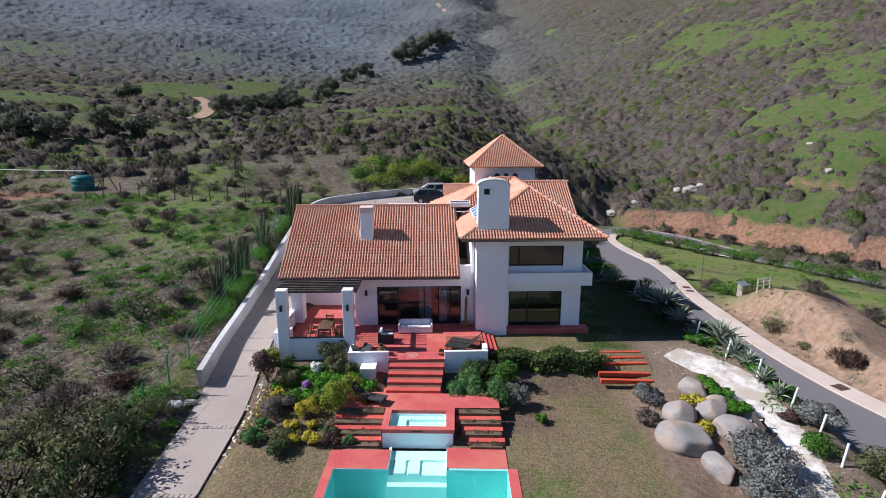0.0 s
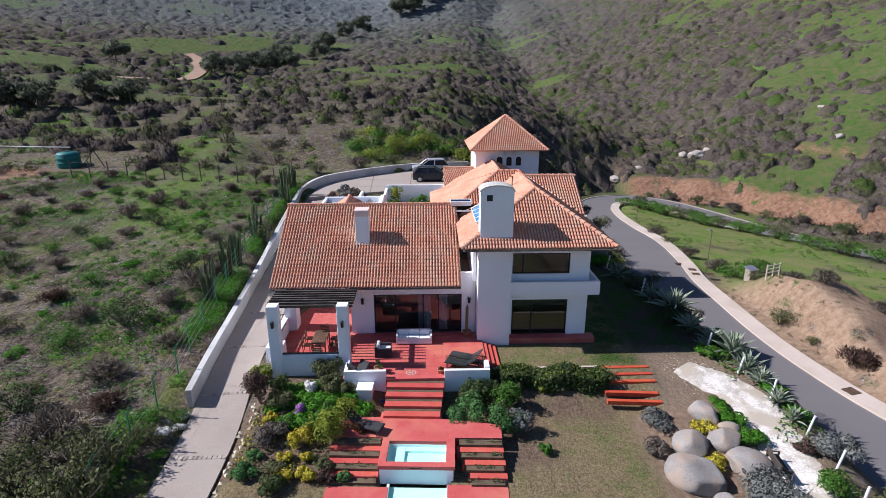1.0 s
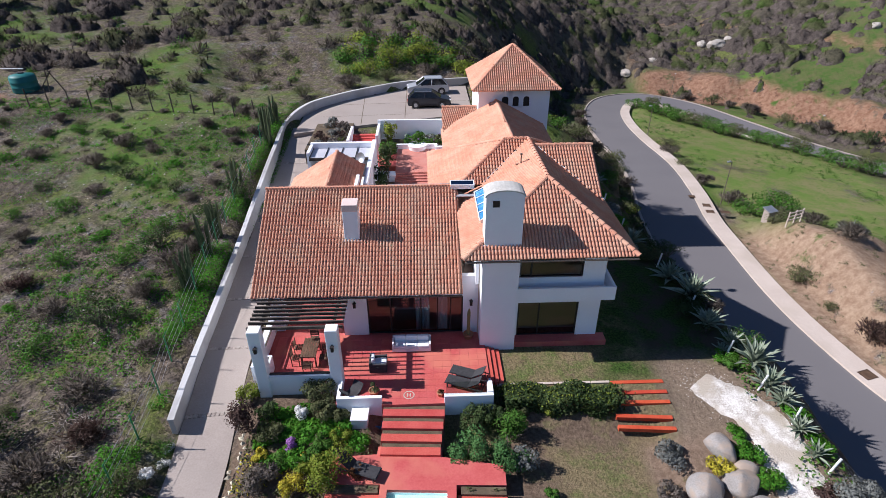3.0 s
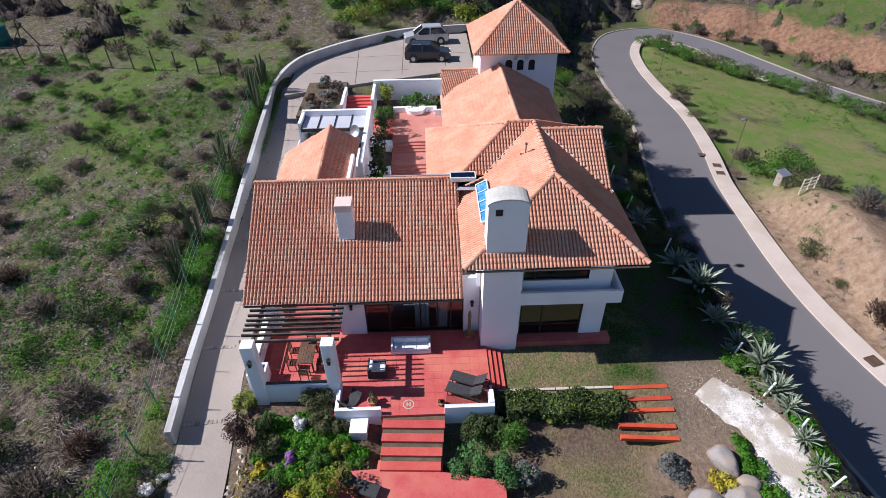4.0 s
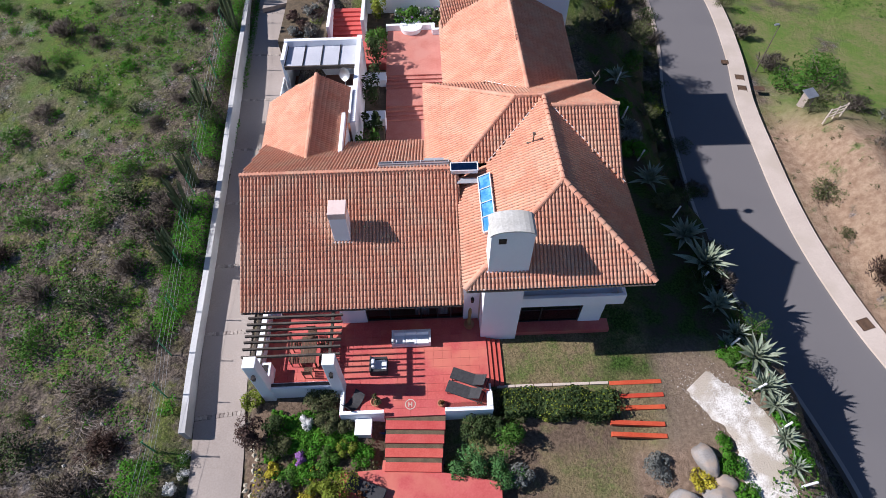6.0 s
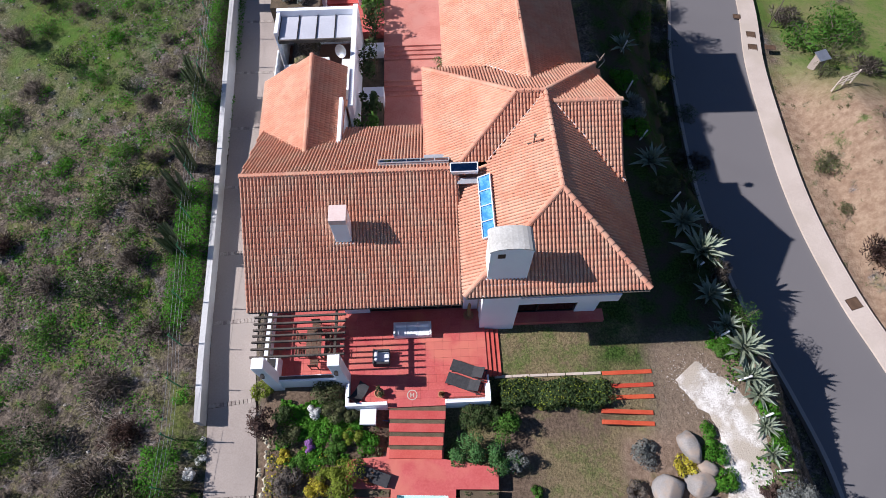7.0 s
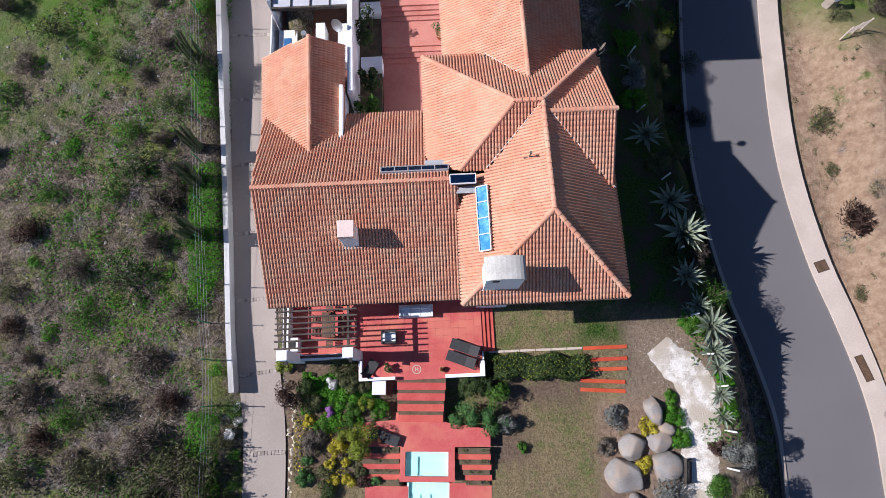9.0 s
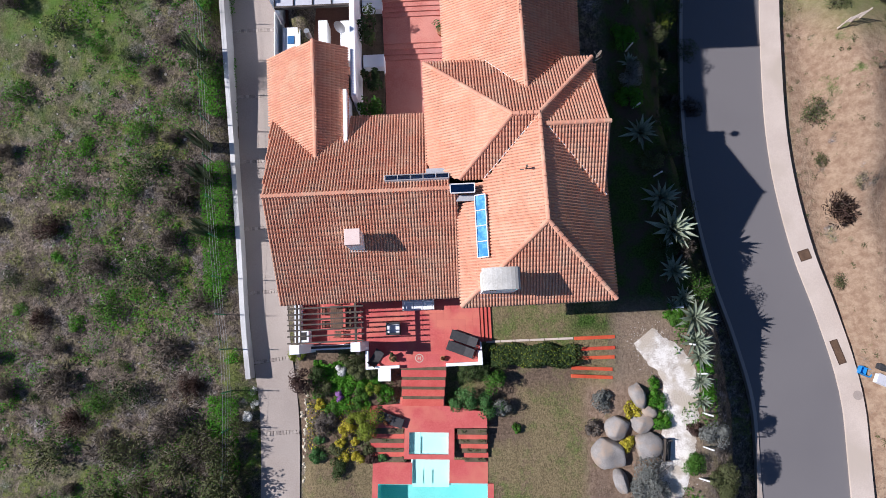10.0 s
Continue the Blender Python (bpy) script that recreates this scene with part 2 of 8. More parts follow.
def land(x, y):
    """Height of the bare land at x, y (arrays)."""
    x, y = np.asarray(x, float), np.asarray(y, float)
    west = 0.115 * (y - 33) - 0.15
    west = west - 0.055 * np.maximum(0, y - 125) + 0.16 * np.maximum(0, y - 224) + 0.10 * np.maximum(0, y - 450)
    west = west + 0.10 * np.maximum(0, -x - 60) * sstep(20, 120, y)
    west = west + sstep(60, 160, y) * (1.5 * wavy(x, y, 23, 1.0) + 0.6 * wavy(x, y, 9, 4.0)) + 0.12 * wavy(x, y, 3.5, 2.0)
    west = west + sstep(200, 600, y) * 26 * wavy(x, y, 90, 0.4) + sstep(230, 480, y) * 8 * wavy(x, y, 34, 2.0)
    edge = 17.2 - 1.6 * sstep(31, 36, y) - 2.4 * sstep(40, 48, y) - 11.0 * sstep(52, 78, y)
    drop = np.where(y < 46, np.maximum(0, x - edge), smax(x - edge, 0 * x, 0.1 + 9 * sstep(46, 90, y)))
    west = west - (0.75 + 0.5 * sstep(58, 95, y)) * drop * (1 - 0.70 * sstep(112, 160, y))
    floor = -6.1 - 0.072 * np.maximum(0, y - 46) - 0.09 * np.maximum(0, x - 29)
    floor = np.maximum(floor, -15.5) + 0.20 * np.maximum(0, y - 150) + 0.25 * wavy(x, y, 6, 3.0)
    s = bank_line(x, y)
    east = -14.2 + (4.6 + 0.5 * wavy(x, y, 5, 1.0)) * sstep(14, 18.0, s + 0.9 * wavy(x, y, 3.1, 2.0)) + 0.42 * np.maximum(0, s - 19) + sstep(20, 60, s) * (1.5 * wavy(x, y, 17, 6.0) + 0.7 * wavy(x, y, 7, 2.0))
    east = east + sstep(90, 400, s) * 12 * wavy(x, y, 70, 5.0)
    h = smax(smax(west, floor, 1.2), east, 2.5)
    mound = 3.1 * sstep(28.6, 31.5, x) * (1 - sstep(34, 46, x)) * sstep(14, 30, y) * (1 - sstep(50, 66, y)) * (0.9 + 0.25 * wavy(x, y, 4, 1.5) + 0.12 * wavy(x, y, 1.3, 3.0))
    return h + mound


LINES = {}


def beside(line, x, y):
    """Distance to a polyline and the height along it, for arrays."""
    key = id(line)
    if key not in LINES:
        LINES[key] = np.array([tuple(p) for p in smooth_line(line, 2.0)])
    pts = LINES[key]
    if x.size < 4:
        near = np.hypot(pts[:, 0] - x.flat[0], pts[:, 1] - y.flat[0]).argmin()
        pts = pts[max(0, near - 2):near + 3]
    best, zz = np.full(x.shape, 1e9), np.zeros(x.shape)
    for a, b in zip(pts, pts[1:]):
        d = b - a
        t = np.clip(((x - a[0]) * d[0] + (y - a[1]) * d[1]) / (d[0] ** 2 + d[1] ** 2), 0, 1)
        r = np.hypot(x - a[0] - t * d[0], y - a[1] - t * d[1])
        near = r < best
        best, zz = np.where(near, r, best), np.where(near, a[2] + t * d[2], zz)
    return best, zz


def flat(x, y, h, x0, x1, y0, y1, z, soft):
    """Levels a rectangle of land to the height z, with banks of width soft."""
    w = sstep(x0 - soft, x0, x) * (1 - sstep(x1, x1 + soft, x)) * sstep(y0 - soft, y0, y) * (1 - sstep(y1, y1 + soft, y))
    return h + (z - h) * w


def ground_height(x, y):
    x, y = np.asarray(x, float), np.asarray(y, float)
    h = land(x, y)
    h = flat(x, y, h, -24, 6, 70, 78, 3.0, 8)
    h = flat(x, y, h, -9.6, 9.5, 6, 27.3, -1.35, 1.6)
    h = flat(x, y, h, -8.0, 10.5, 29.9, 45, -0.36, 2.3)
    h = flat(x, y, h, 3, 14.2, 30.2, 45, -0.36, 1.0)
    h = flat(x, y, h, -15.4, 2, 61.0, 70, 2.1, 0.7)
    h = flat(x, y, h, -12.5, 2, 66, 71.5, 2.1, 0.8)
    h = flat(x, y, h, -8.6, 2, 70, 74.2, 2.1, 0.7)
    h = flat(x, y, h, -4.2, 2, 72, 76.4, 2.1, 0.7)
    h = flat(x, y, h, -9.0, 12.7, 46, 60.4, 0.15, 0.9)
    h = flat(x, y, h, -5.4, 3.4, 8, 21.9, -1.43, 2.2)
    # flower bed rising to the terrace
    bed = sstep(-10.0, -9.4, x) * (1 - sstep(-3.5, -3.0, x)) * sstep(22.0, 22.8, y) * (1 - sstep(29.6, 30.0, y))
    h = h + (-1.30 + 0.11 * (y - 22.5) - h) * bed
    brow = 15.6 - 2.7 * sstep(40, 47, y)
    fall = -0.2 - 0.8 * np.maximum(0, x - brow) + 8 * (1 - sstep(29, 34, y)) + 8 * sstep(58, 66, y)
    h = np.where((x > 11) & (x < 24) & (y > 29) & (y < 66), np.minimum(h, np.maximum(fall, -6.5)), h)
    r, z = beside(DRIVE, x, y)
    wide = 1.5 + 0.75 * sstep(42, 50, y)
    h = h + (z - 0.10 - h) * (1 - sstep(wide, wide + 0.6, r))
    # level ground inside the long wall
    inner = np.interp(y, (36, 43, 50, 56, 62, 66.8, 70.2, 73.3, 76.4, 78), (-13.9, -14.6, -15.2, -15.7, -16.1, -15.2, -13.0, -9.6, -5.0, 2.0)) - 0.05
    level = np.interp(y, (36, 40, 48, 56, 61.5, 80), (-0.85, -0.6, -0.05, 1.0, 2.1, 2.15))
    inside = (x > inner) & (y > 36) & (y < 77.8) & (x < np.where(y < 61.5, -11.0, 2.2))
    h = np.where(inside, np.minimum(h, level), h)
    r, z = beside(ROAD, x, y)
    h = h + (z - 0.35 - h) * (1 - sstep(4.8, 6.6, r))
    # the pool's basin
    h = np.where((x > -4.65) & (x < 2.75) & (y > 9.8) & (y < 20.75) | (x > -2.65) & (x < 0.2) & (y > 15) & (y < 24.0), -3.3, h)
    return h


def axis(lo, hi, fine, far, grow):
    """Grid lines: even between lo and hi, then ever wider out to far."""
    a = list(np.arange(lo, hi + 0.01, fine))
    step, x = fine, hi
    up = []
    while x < far:
        step *= grow
        x += step
        up.append(x)
    step, x = fine, lo
    down = []
    while x > -far:
        step *= grow
        x -= step
        down.append(x)
    return np.array(down[::-1] + a + up)


# meadows on the far slopes: centre and half widths
GLADES = [(-82, 124, 15, 7), (-66, 124, 9, 6), (-65, 152, 7, 10), (-92, 262, 17, 12), (-57, 230, 9, 13), (17, 338, 15, 15), (-2, 288, 11, 11), (-46, 98, 7, 3),
          (123, 294, 20, 30), (136, 243, 20, 24), (131, 200, 16, 18), (97, 269, 10, 14), (101, 170, 15, 15), (97, 142, 14, 13), (84, 130, 9, 9), (114, 163, 11, 13)]


def glade(x, y):
    """Open grassy clearings on the far slopes: 1 inside, 0 in the scrub."""
    w = wavy(x, y, 21, 7.0) + 0.5 * wavy(x, y, 8, 3.0)
    open_land = sstep(0.62, 0.78, w) * sstep(84, 100, y) * (1 - sstep(330, 420, y))
    rag = 0.3 * wavy(x, y, 4.0, 1.0) + 0.2 * wavy(x, y, 1.9, 5.0)
    for cx, cy, rx, ry in GLADES:
        open_land = np.maximum(open_land, 1 - sstep(0.75, 1.05, np.hypot((x - cx) / rx, (y - cy) / ry) + rag))
    return open_land


def grid_mesh(name, xs, ys, height):
    gx, gy = np.meshgrid(xs, ys)
    gz = height(gx, gy)
    nx, ny = len(xs), len(ys)
    idx = np.arange(nx * ny).reshape(ny, nx)
    faces = np.stack([idx[:-1, :-1], idx[:-1, 1:], idx[1:, 1:], idx[1:, :-1]], -1).reshape(-1, 4)
    me = bpy.data.meshes.new(name)
    me.from_pydata(np.stack([gx, gy, gz], -1).reshape(-1, 3).tolist(), [], faces.tolist())
    s = bank_line(gx, gy) + 0.9 * wavy(gx, gy, 3.1, 2.0) + 1.1 * wavy(gx, gy, 1.9, 5.0)
    bare = sstep(12.2, 13.6, s) * (1 - sstep(18.2, 19.6, s)) * sstep(40, 44, gx)
    bare = np.maximum(bare, 0.8 * sstep(34.5, 35.2, s) * (1 - sstep(36.8, 37.6, s)) * sstep(50, 58, gx))
    bare = np.maximum(bare, 1 - sstep(0.7, 1.1, np.hypot((gx + 53) / 6.0, (gy - 66.5) / 2.4) + 0.25 * wavy(gx, gy, 1.5, 2.0)))
    me.attributes.new("glade", 'FLOAT', 'POINT').data.foreach_set("value", glade(gx, gy).ravel().astype(np.float32))
    me.attributes.new("bare_cut", 'FLOAT', 'POINT').data.foreach_set("value", bare.ravel().astype(np.float32))
    for p in me.polygons:
        p.use_smooth = True
    return me


def ground_material():
    """Dry brown soil with grass, greener patches, and bare reddish cuts where it is steep."""
    m = bpy.data.materials.new("hillside_soil_and_grass")
    m.use_nodes = True
    n, l = m.node_tree.nodes, m.node_tree.links
    bs = n["Principled BSDF"]
    geo = n.new("ShaderNodeNewGeometry")

    def noise_node(scale, detail=6, rough=0.6):
        k = n.new("ShaderNodeTexNoise")
        k.inputs["Scale"].default_value, k.inputs["Detail"].default_value, k.inputs["Roughness"].default_value = scale, detail, rough
        l.new(geo.outputs["Position"], k.inputs["Vector"])
        return k.outputs["Fac"]

    def span(value, a, b):
        k = n.new("ShaderNodeMapRange")
        k.inputs["From Min"].default_value, k.inputs["From Max"].default_value = a, b
        l.new(value, k.inputs["Value"])
        return k.outputs[0]

    def blend(fac, a, b):
        k = n.new("ShaderNodeMix")
        k.data_type = 'RGBA'
        for slot, v in ((6, a), (7, b)):
            if isinstance(v, tuple):
                k.inputs[slot].default_value = (*v, 1)
            else:
                l.new(v, k.inputs[slot])
        l.new(fac, k.inputs[0])
        return k.outputs[2]

    def speckle(colour, scale, lo, hi):
        """Breaks a colour up into small lighter and darker crumbs."""
        v, r, k = n.new("ShaderNodeTexVoronoi"), n.new("ShaderNodeMapRange"), n.new("ShaderNodeVectorMath")
        v.inputs["Scale"].default_value = scale
        l.new(geo.outputs["Position"], v.inputs["Vector"])
        l.new(v.outputs["Color"], r.inputs["Value"])
        r.inputs["From Min"].default_value, r.inputs["From Max"].default_value = 0.2, 0.8
        r.inputs["To Min"].default_value, r.inputs["To Max"].default_value = lo, hi
        k.operation = 'SCALE'
        l.new(colour, k.inputs[0])
        l.new(r.outputs[0], k.inputs["Scale"])
        return k.outputs[0]

    soil = blend(span(noise_node(1.3, 10, 0.78), 0.40, 0.60), (0.072, 0.058, 0.047), (0.175, 0.14, 0.112))
    soil = blend(span(noise_node(0.42, 8, 0.75), 0.53, 0.60), soil, blend(span(noise_node(7.0, 6, 0.8), 0.4, 0.6), (0.085, 0.076, 0.075), (0.24, 0.215, 0.205)))
    dry = blend(span(noise_node(0.75, 9, 0.75), 0.49, 0.60), soil, blend(span(noise_node(6.0, 6, 0.8), 0.4, 0.6), (0.065, 0.062, 0.03), (0.16, 0.145, 0.075)))
    dry = speckle(speckle(dry, 11.0, 0.55, 1.45), 3.6, 0.75, 1.25)
    grass = blend(span(noise_node(5.0, 8), 0.3, 0.7), (0.072, 0.095, 0.024), (0.15, 0.165, 0.05))
    grass = speckle(grass, 9.0, 0.6, 1.4)
    green = blend(span(noise_node(0.30, 9, 0.78), 0.54, 0.61), dry, grass)
    green = blend(span(noise_node(0.045, 5), 0.52, 0.62), green, blend(span(noise_node(1.1, 8), 0.35, 0.6), grass, (0.085, 0.165, 0.026)))
    cut = blend(span(noise_node(1.4), 0.35, 0.65), (0.20, 0.105, 0.066), (0.33, 0.20, 0.135))
    where = n.new("ShaderNodeSeparateXYZ")
    l.new(geo.outputs["Position"], where.inputs[0])

    def both(*vals):
        out = vals[0]
        for v in vals[1:]:
            k = n.new("ShaderNodeMath")
            k.operation = 'MULTIPLY'
            l.new(out, k.inputs[0])
            l.new(v, k.inputs[1])
            out = k.outputs[0]
        return out

    X, Y = where.outputs["X"], where.outputs["Y"]
    brush = blend(span(noise_node(0.7, 9, 0.75), 0.40, 0.60), (0.07, 0.06, 0.045), (0.14, 0.12, 0.09))
    brush = blend(span(noise_node(0.09, 8, 0.72), 0.50, 0.60), brush, (0.075, 0.082, 0.034))
    brush = blend(span(noise_node(0.022, 8, 0.7), 0.56, 0.62), brush, grass)
    brush = blend(both(span(noise_node(0.017, 8, 0.7), 0.55, 0.60), span(noise_node(0.3, 6), 0.40, 0.52)), brush, (0.095, 0.18, 0.03))
    open_grass = n.new("ShaderNodeAttribute")
    open_grass.attribute_name = "glade"
    brush = blend(open_grass.outputs["Fac"], brush, blend(span(noise_node(0.5, 8, 0.7), 0.42, 0.6), (0.065, 0.118, 0.025), (0.118, 0.12, 0.052)))
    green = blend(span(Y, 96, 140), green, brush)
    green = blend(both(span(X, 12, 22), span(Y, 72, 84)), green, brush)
    # far ground tinted blue-grey: distant haze put into its colour
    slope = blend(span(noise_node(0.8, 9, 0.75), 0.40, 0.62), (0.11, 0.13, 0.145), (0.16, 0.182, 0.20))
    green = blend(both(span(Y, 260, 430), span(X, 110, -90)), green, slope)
    lawn = blend(span(noise_node(0.28, 8, 0.72), 0.49, 0.60), (0.185, 0.145, 0.082), (0.095, 0.13, 0.036))
    lawn = blend(span(noise_node(0.55, 9, 0.75), 0.53, 0.62), lawn, (0.165, 0.118, 0.08))
    lawn = blend(span(noise_node(9.0, 8), 0.45, 0.95), lawn, (0.21, 0.18, 0.10))
    # green grass, darkened so that its colour carries the house's shade
    shaded_grass = blend(span(noise_node(8.0, 8), 0.4, 0.6), (0.022, 0.046, 0.008), (0.055, 0.10, 0.02))
    lawn = blend(both(span(noise_node(0.6, 6), 0.34, 0.56), span(X, 6.6, 8.6), span(Y, 29.6, 31.0)), lawn, shaded_grass)
    lawn = speckle(lawn, 14.0, 0.72, 1.28)
    base = blend(both(span(X, -9.6, -9.2), span(X, 11.2, 10.2), span(Y, 46, 45)), green, lawn)
    pale = blend(span(noise_node(1.8, 9, 0.7), 0.38, 0.62), (0.23, 0.15, 0.103), (0.35, 0.255, 0.18))
    bank = blend(span(noise_node(0.35, 8, 0.7), 0.58, 0.66), pale, green)
    base = blend(both(span(X, 25.8, 27.4), span(X, 44, 36), span(Y, 62, 55)), base, bank)
    att = n.new("ShaderNodeAttribute")
    att.attribute_name = "bare_cut"
    # dark patches paint the shade of crevices that the bank's shape lacks
    cut = blend(span(noise_node(0.8, 9, 0.75), 0.56, 0.64), cut, (0.13, 0.07, 0.048))
    base = blend(both(att.outputs["Fac"], span(noise_node(0.5, 5), 0.30, 0.44)), base, cut)
    base = blend(both(span(X, 10.2, 11.6), span(X, 18, 16), span(Y, 34, 31)), base, blend(span(noise_node(6.0, 8), 0.35, 0.65), (0.17, 0.125, 0.09), (0.27, 0.205, 0.15)))
    # grass and soil of the east bank, with shade put into their colour
    base = blend(both(span(X, 10.0, 11.0), span(X, 22, 20.5), span(Y, 31.5, 33.0), span(Y, 64, 58)), base, blend(span(noise_node(0.8, 8), 0.4, 0.6), shaded_grass, (0.075, 0.058, 0.042)))
    earth = blend(span(noise_node(7.0, 8), 0.35, 0.65), (0.10, 0.07, 0.05), (0.20, 0.145, 0.105))
    ragged = span(noise_node(0.9, 6), 0.36, 0.5)
    base = blend(both(ragged, span(X, 2.3, 2.8), span(X, 5.6, 4.2), span(Y, 22.8, 23.6), span(Y, 29.6, 29.0)), base, earth)
    base = blend(both(ragged, span(X, 2.3, 2.8), span(X, 9.2, 8.0), span(Y, 26.4, 27.4), span(Y, 29.6, 29.0)), base, earth)
    base = blend(both(span(X, -10.2, -9.6), span(X, -2.6, -3.2), span(Y, 21.9, 22.4), span(Y, 29.6, 29.0)), base, earth)
    tan = blend(span(noise_node(4.0, 8), 0.35, 0.65), (0.16, 0.11, 0.078), (0.27, 0.195, 0.145))
    base = blend(both(span(noise_node(0.7, 6), 0.30, 0.42), span(X, 8.6, 9.3), span(X, 14, 13.4), span(Y, 27.6, 26.6), span(Y, 18, 19)), base, tan)
    meadow = blend(span(noise_node(0.25, 8, 0.7), 0.42, 0.6), (0.13, 0.20, 0.042), (0.215, 0.20, 0.09))
    meadow = blend(span(noise_node(3.0, 8, 0.7), 0.5, 0.7), meadow, (0.09, 0.165, 0.032))
    base = blend(both(span(X, 29, 32), span(X, 62, 56), span(Y, 52, 60), span(Y, 122, 114), span(noise_node(0.14, 6), 0.30, 0.40)), base, meadow)
    l.new(base, bs.inputs["Base Color"])
    bs.inputs["Roughness"].default_value = 0.95
    bs.inputs["Specular IOR Level"].default_value = 0.15
    bp = n.new("ShaderNodeBump")
    bp.inputs["Strength"].default_value, bp.inputs["Distance"].default_value = 0.9, 0.16
    l.new(noise_node(3.5, 9, 0.75), bp.inputs["Height"])
    wide = n.new("ShaderNodeBump")
    wide.inputs["Strength"].default_value, wide.inputs["Distance"].default_value = 0.8, 0.9
    l.new(both(noise_node(0.55, 8, 0.7), span(Y, 66, 90)), wide.inputs["Height"])
    l.new(wide.outputs["Normal"], bp.inputs["Normal"])
    l.new(bp.outputs["Normal"], bs.inputs["Normal"])
    return m


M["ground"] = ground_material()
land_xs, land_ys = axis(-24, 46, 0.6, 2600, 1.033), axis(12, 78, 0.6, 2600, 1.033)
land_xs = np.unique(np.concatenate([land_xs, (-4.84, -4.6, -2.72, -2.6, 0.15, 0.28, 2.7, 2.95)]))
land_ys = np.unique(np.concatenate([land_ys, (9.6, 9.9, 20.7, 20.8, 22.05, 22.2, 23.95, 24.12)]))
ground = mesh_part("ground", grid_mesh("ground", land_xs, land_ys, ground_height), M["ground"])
tagged(ground, "dry brown hillside soil with green grass patches", "ground", kind="structure")

# ---- road, kerbs, pavement, driveway ----
left, right = ribbon(ROAD, 3.15, 3.15)
road = part("road", strip(bmesh.new(), left, right, 0.3), M["asphalt"])
tagged(road, "winding grey asphalt road with a hairpin bend", "road", kind="structure")
a, b = ribbon(ROAD, -3.15, 4.75, 0.15)
walkway = part("pavement", strip(bmesh.new(), [l for l in a], b, 0.45), M["sidewalk"])
tagged(walkway, "pale concrete footway with a raised kerb beside the road", "pavement", kind="structure")
a, b = ribbon(ROAD, 3.4, -3.15, 0.13)
kerb = part("kerb", strip(bmesh.new(), a, b, 0.4), M["concrete"])
tagged(kerb, "low concrete kerb along the road", "kerb", kind="structure")

# driveway of cast concrete slabs
def drive_half(y):
    return 1.28 + 0.42 * float(sstep(31, 45, y)) + 0.4 * float(sstep(50, 60, y))


line = smooth_line(DRIVE, 0.5)
start = min(range(len(line)), key=lambda i: abs(line[i].y - 6))
line = line[start:]
driveway = tagged(new("driveway"), "pale concrete driveway in long cast slabs", "driveway", kind="structure")
walked, seg = 0.0, [line[0]]
for p, q in zip(line, line[1:]):
    walked += (q - p).length
    seg.append(q)
    if walked > 4.3 or q is line[-1]:
        a, b = [], []
        for i, s in enumerate(seg):
            d = seg[min(i + 1, len(seg) - 1)] - seg[max(i - 1, 0)]
            d.z = 0
            d.normalize()
            side = Vector((-d.y, d.x, 0))
            off = d * (0.12 if i == 0 else -0.12 if i == len(seg) - 1 else 0)
            a.append(s + side * drive_half(s.y) + off)
            b.append(s - side * drive_half(s.y) + off)
        part("slab", strip(bmesh.new(), a, b, 0.3), M["concrete"], driveway)
        bm = bmesh.new()
        count = int((b[0] - a[0]).length / 0.2)
        for k in range(count):
            at = seg[0] + (b[0] - a[0]) * ((k + 0.5) / count - 0.5)
            box(bm, -0.096, 0.096, -0.116, 0.116, -0.15, 0.010 + 0.006 * (k % 3), 0.02, m=pose(at.x, at.y, at.z, 0, 0, 7 * math.sin(5.0 * k)))
        part("cobble_joint", bm, M["joint_stone"], driveway, "row of small cobbles between the slabs")
        walked, seg = 0.0, [q]

# parking court
court_edge = [(-15.0, 60.0), (-15.3, 65.5), (-13.6, 70.0), (-10.0, 73.5), (-5.0, 76.6), (1.6, 77.6), (2.2, 66.5), (-7.0, 63.3), (-11.4, 61.6)]
parking = part("parking_court", prism(bmesh.new(), court_edge, 2.0, lambda x, y: 2.38 + 0.006 * (y - 66)), M["concrete"])
tagged(parking, "pale concrete parking court with slab joints", "pavement", kind="structure")
# the long wall beside the driveway
WALL = [(-12.95, 27.3, -0.25), (-13.45, 31, -0.05), (-13.9, 36, 0.35), (-14.6, 43, 0.95), (-15.2, 50, 1.9), (-15.7, 56, 2.6), (-16.1, 62, 3.15), (-15.2, 66.8, 3.35), (-13.0, 70.2, 3.35), (-9.6, 73.3, 3.4), (-5.0, 76.4, 3.4), (2.0, 78.0, 3.4)]
a, b = ribbon(WALL, 0.12, 0.12, -0.12, 0.8)
bm = strip(bmesh.new(), a, b, 2.4)
drive_wall = part("boundary_wall", bm, M["wallgrey"])
tagged(drive_wall, "long low white rendered wall curving beside the driveway", "wall", kind="structure")
a, b = ribbon(WALL, 0.16, 0.16, -0.06, 0.8)
part("coping", strip(bmesh.new(), a, b, 0.07), M["wallgrey"], drive_wall)

# ---- the house ----
HX, HY, TURN_DEG = 0.8, 31.8, 3.0
HOUSE = pose(HX, HY, 0, 0, 0, TURN_DEG)
house = new("house")
house.matrix_world = HOUSE
tagged(house, "white plastered hillside house with orange clay-tiled roofs and a tower", "house")

PITCH, COURSE = 0.17, 0.283


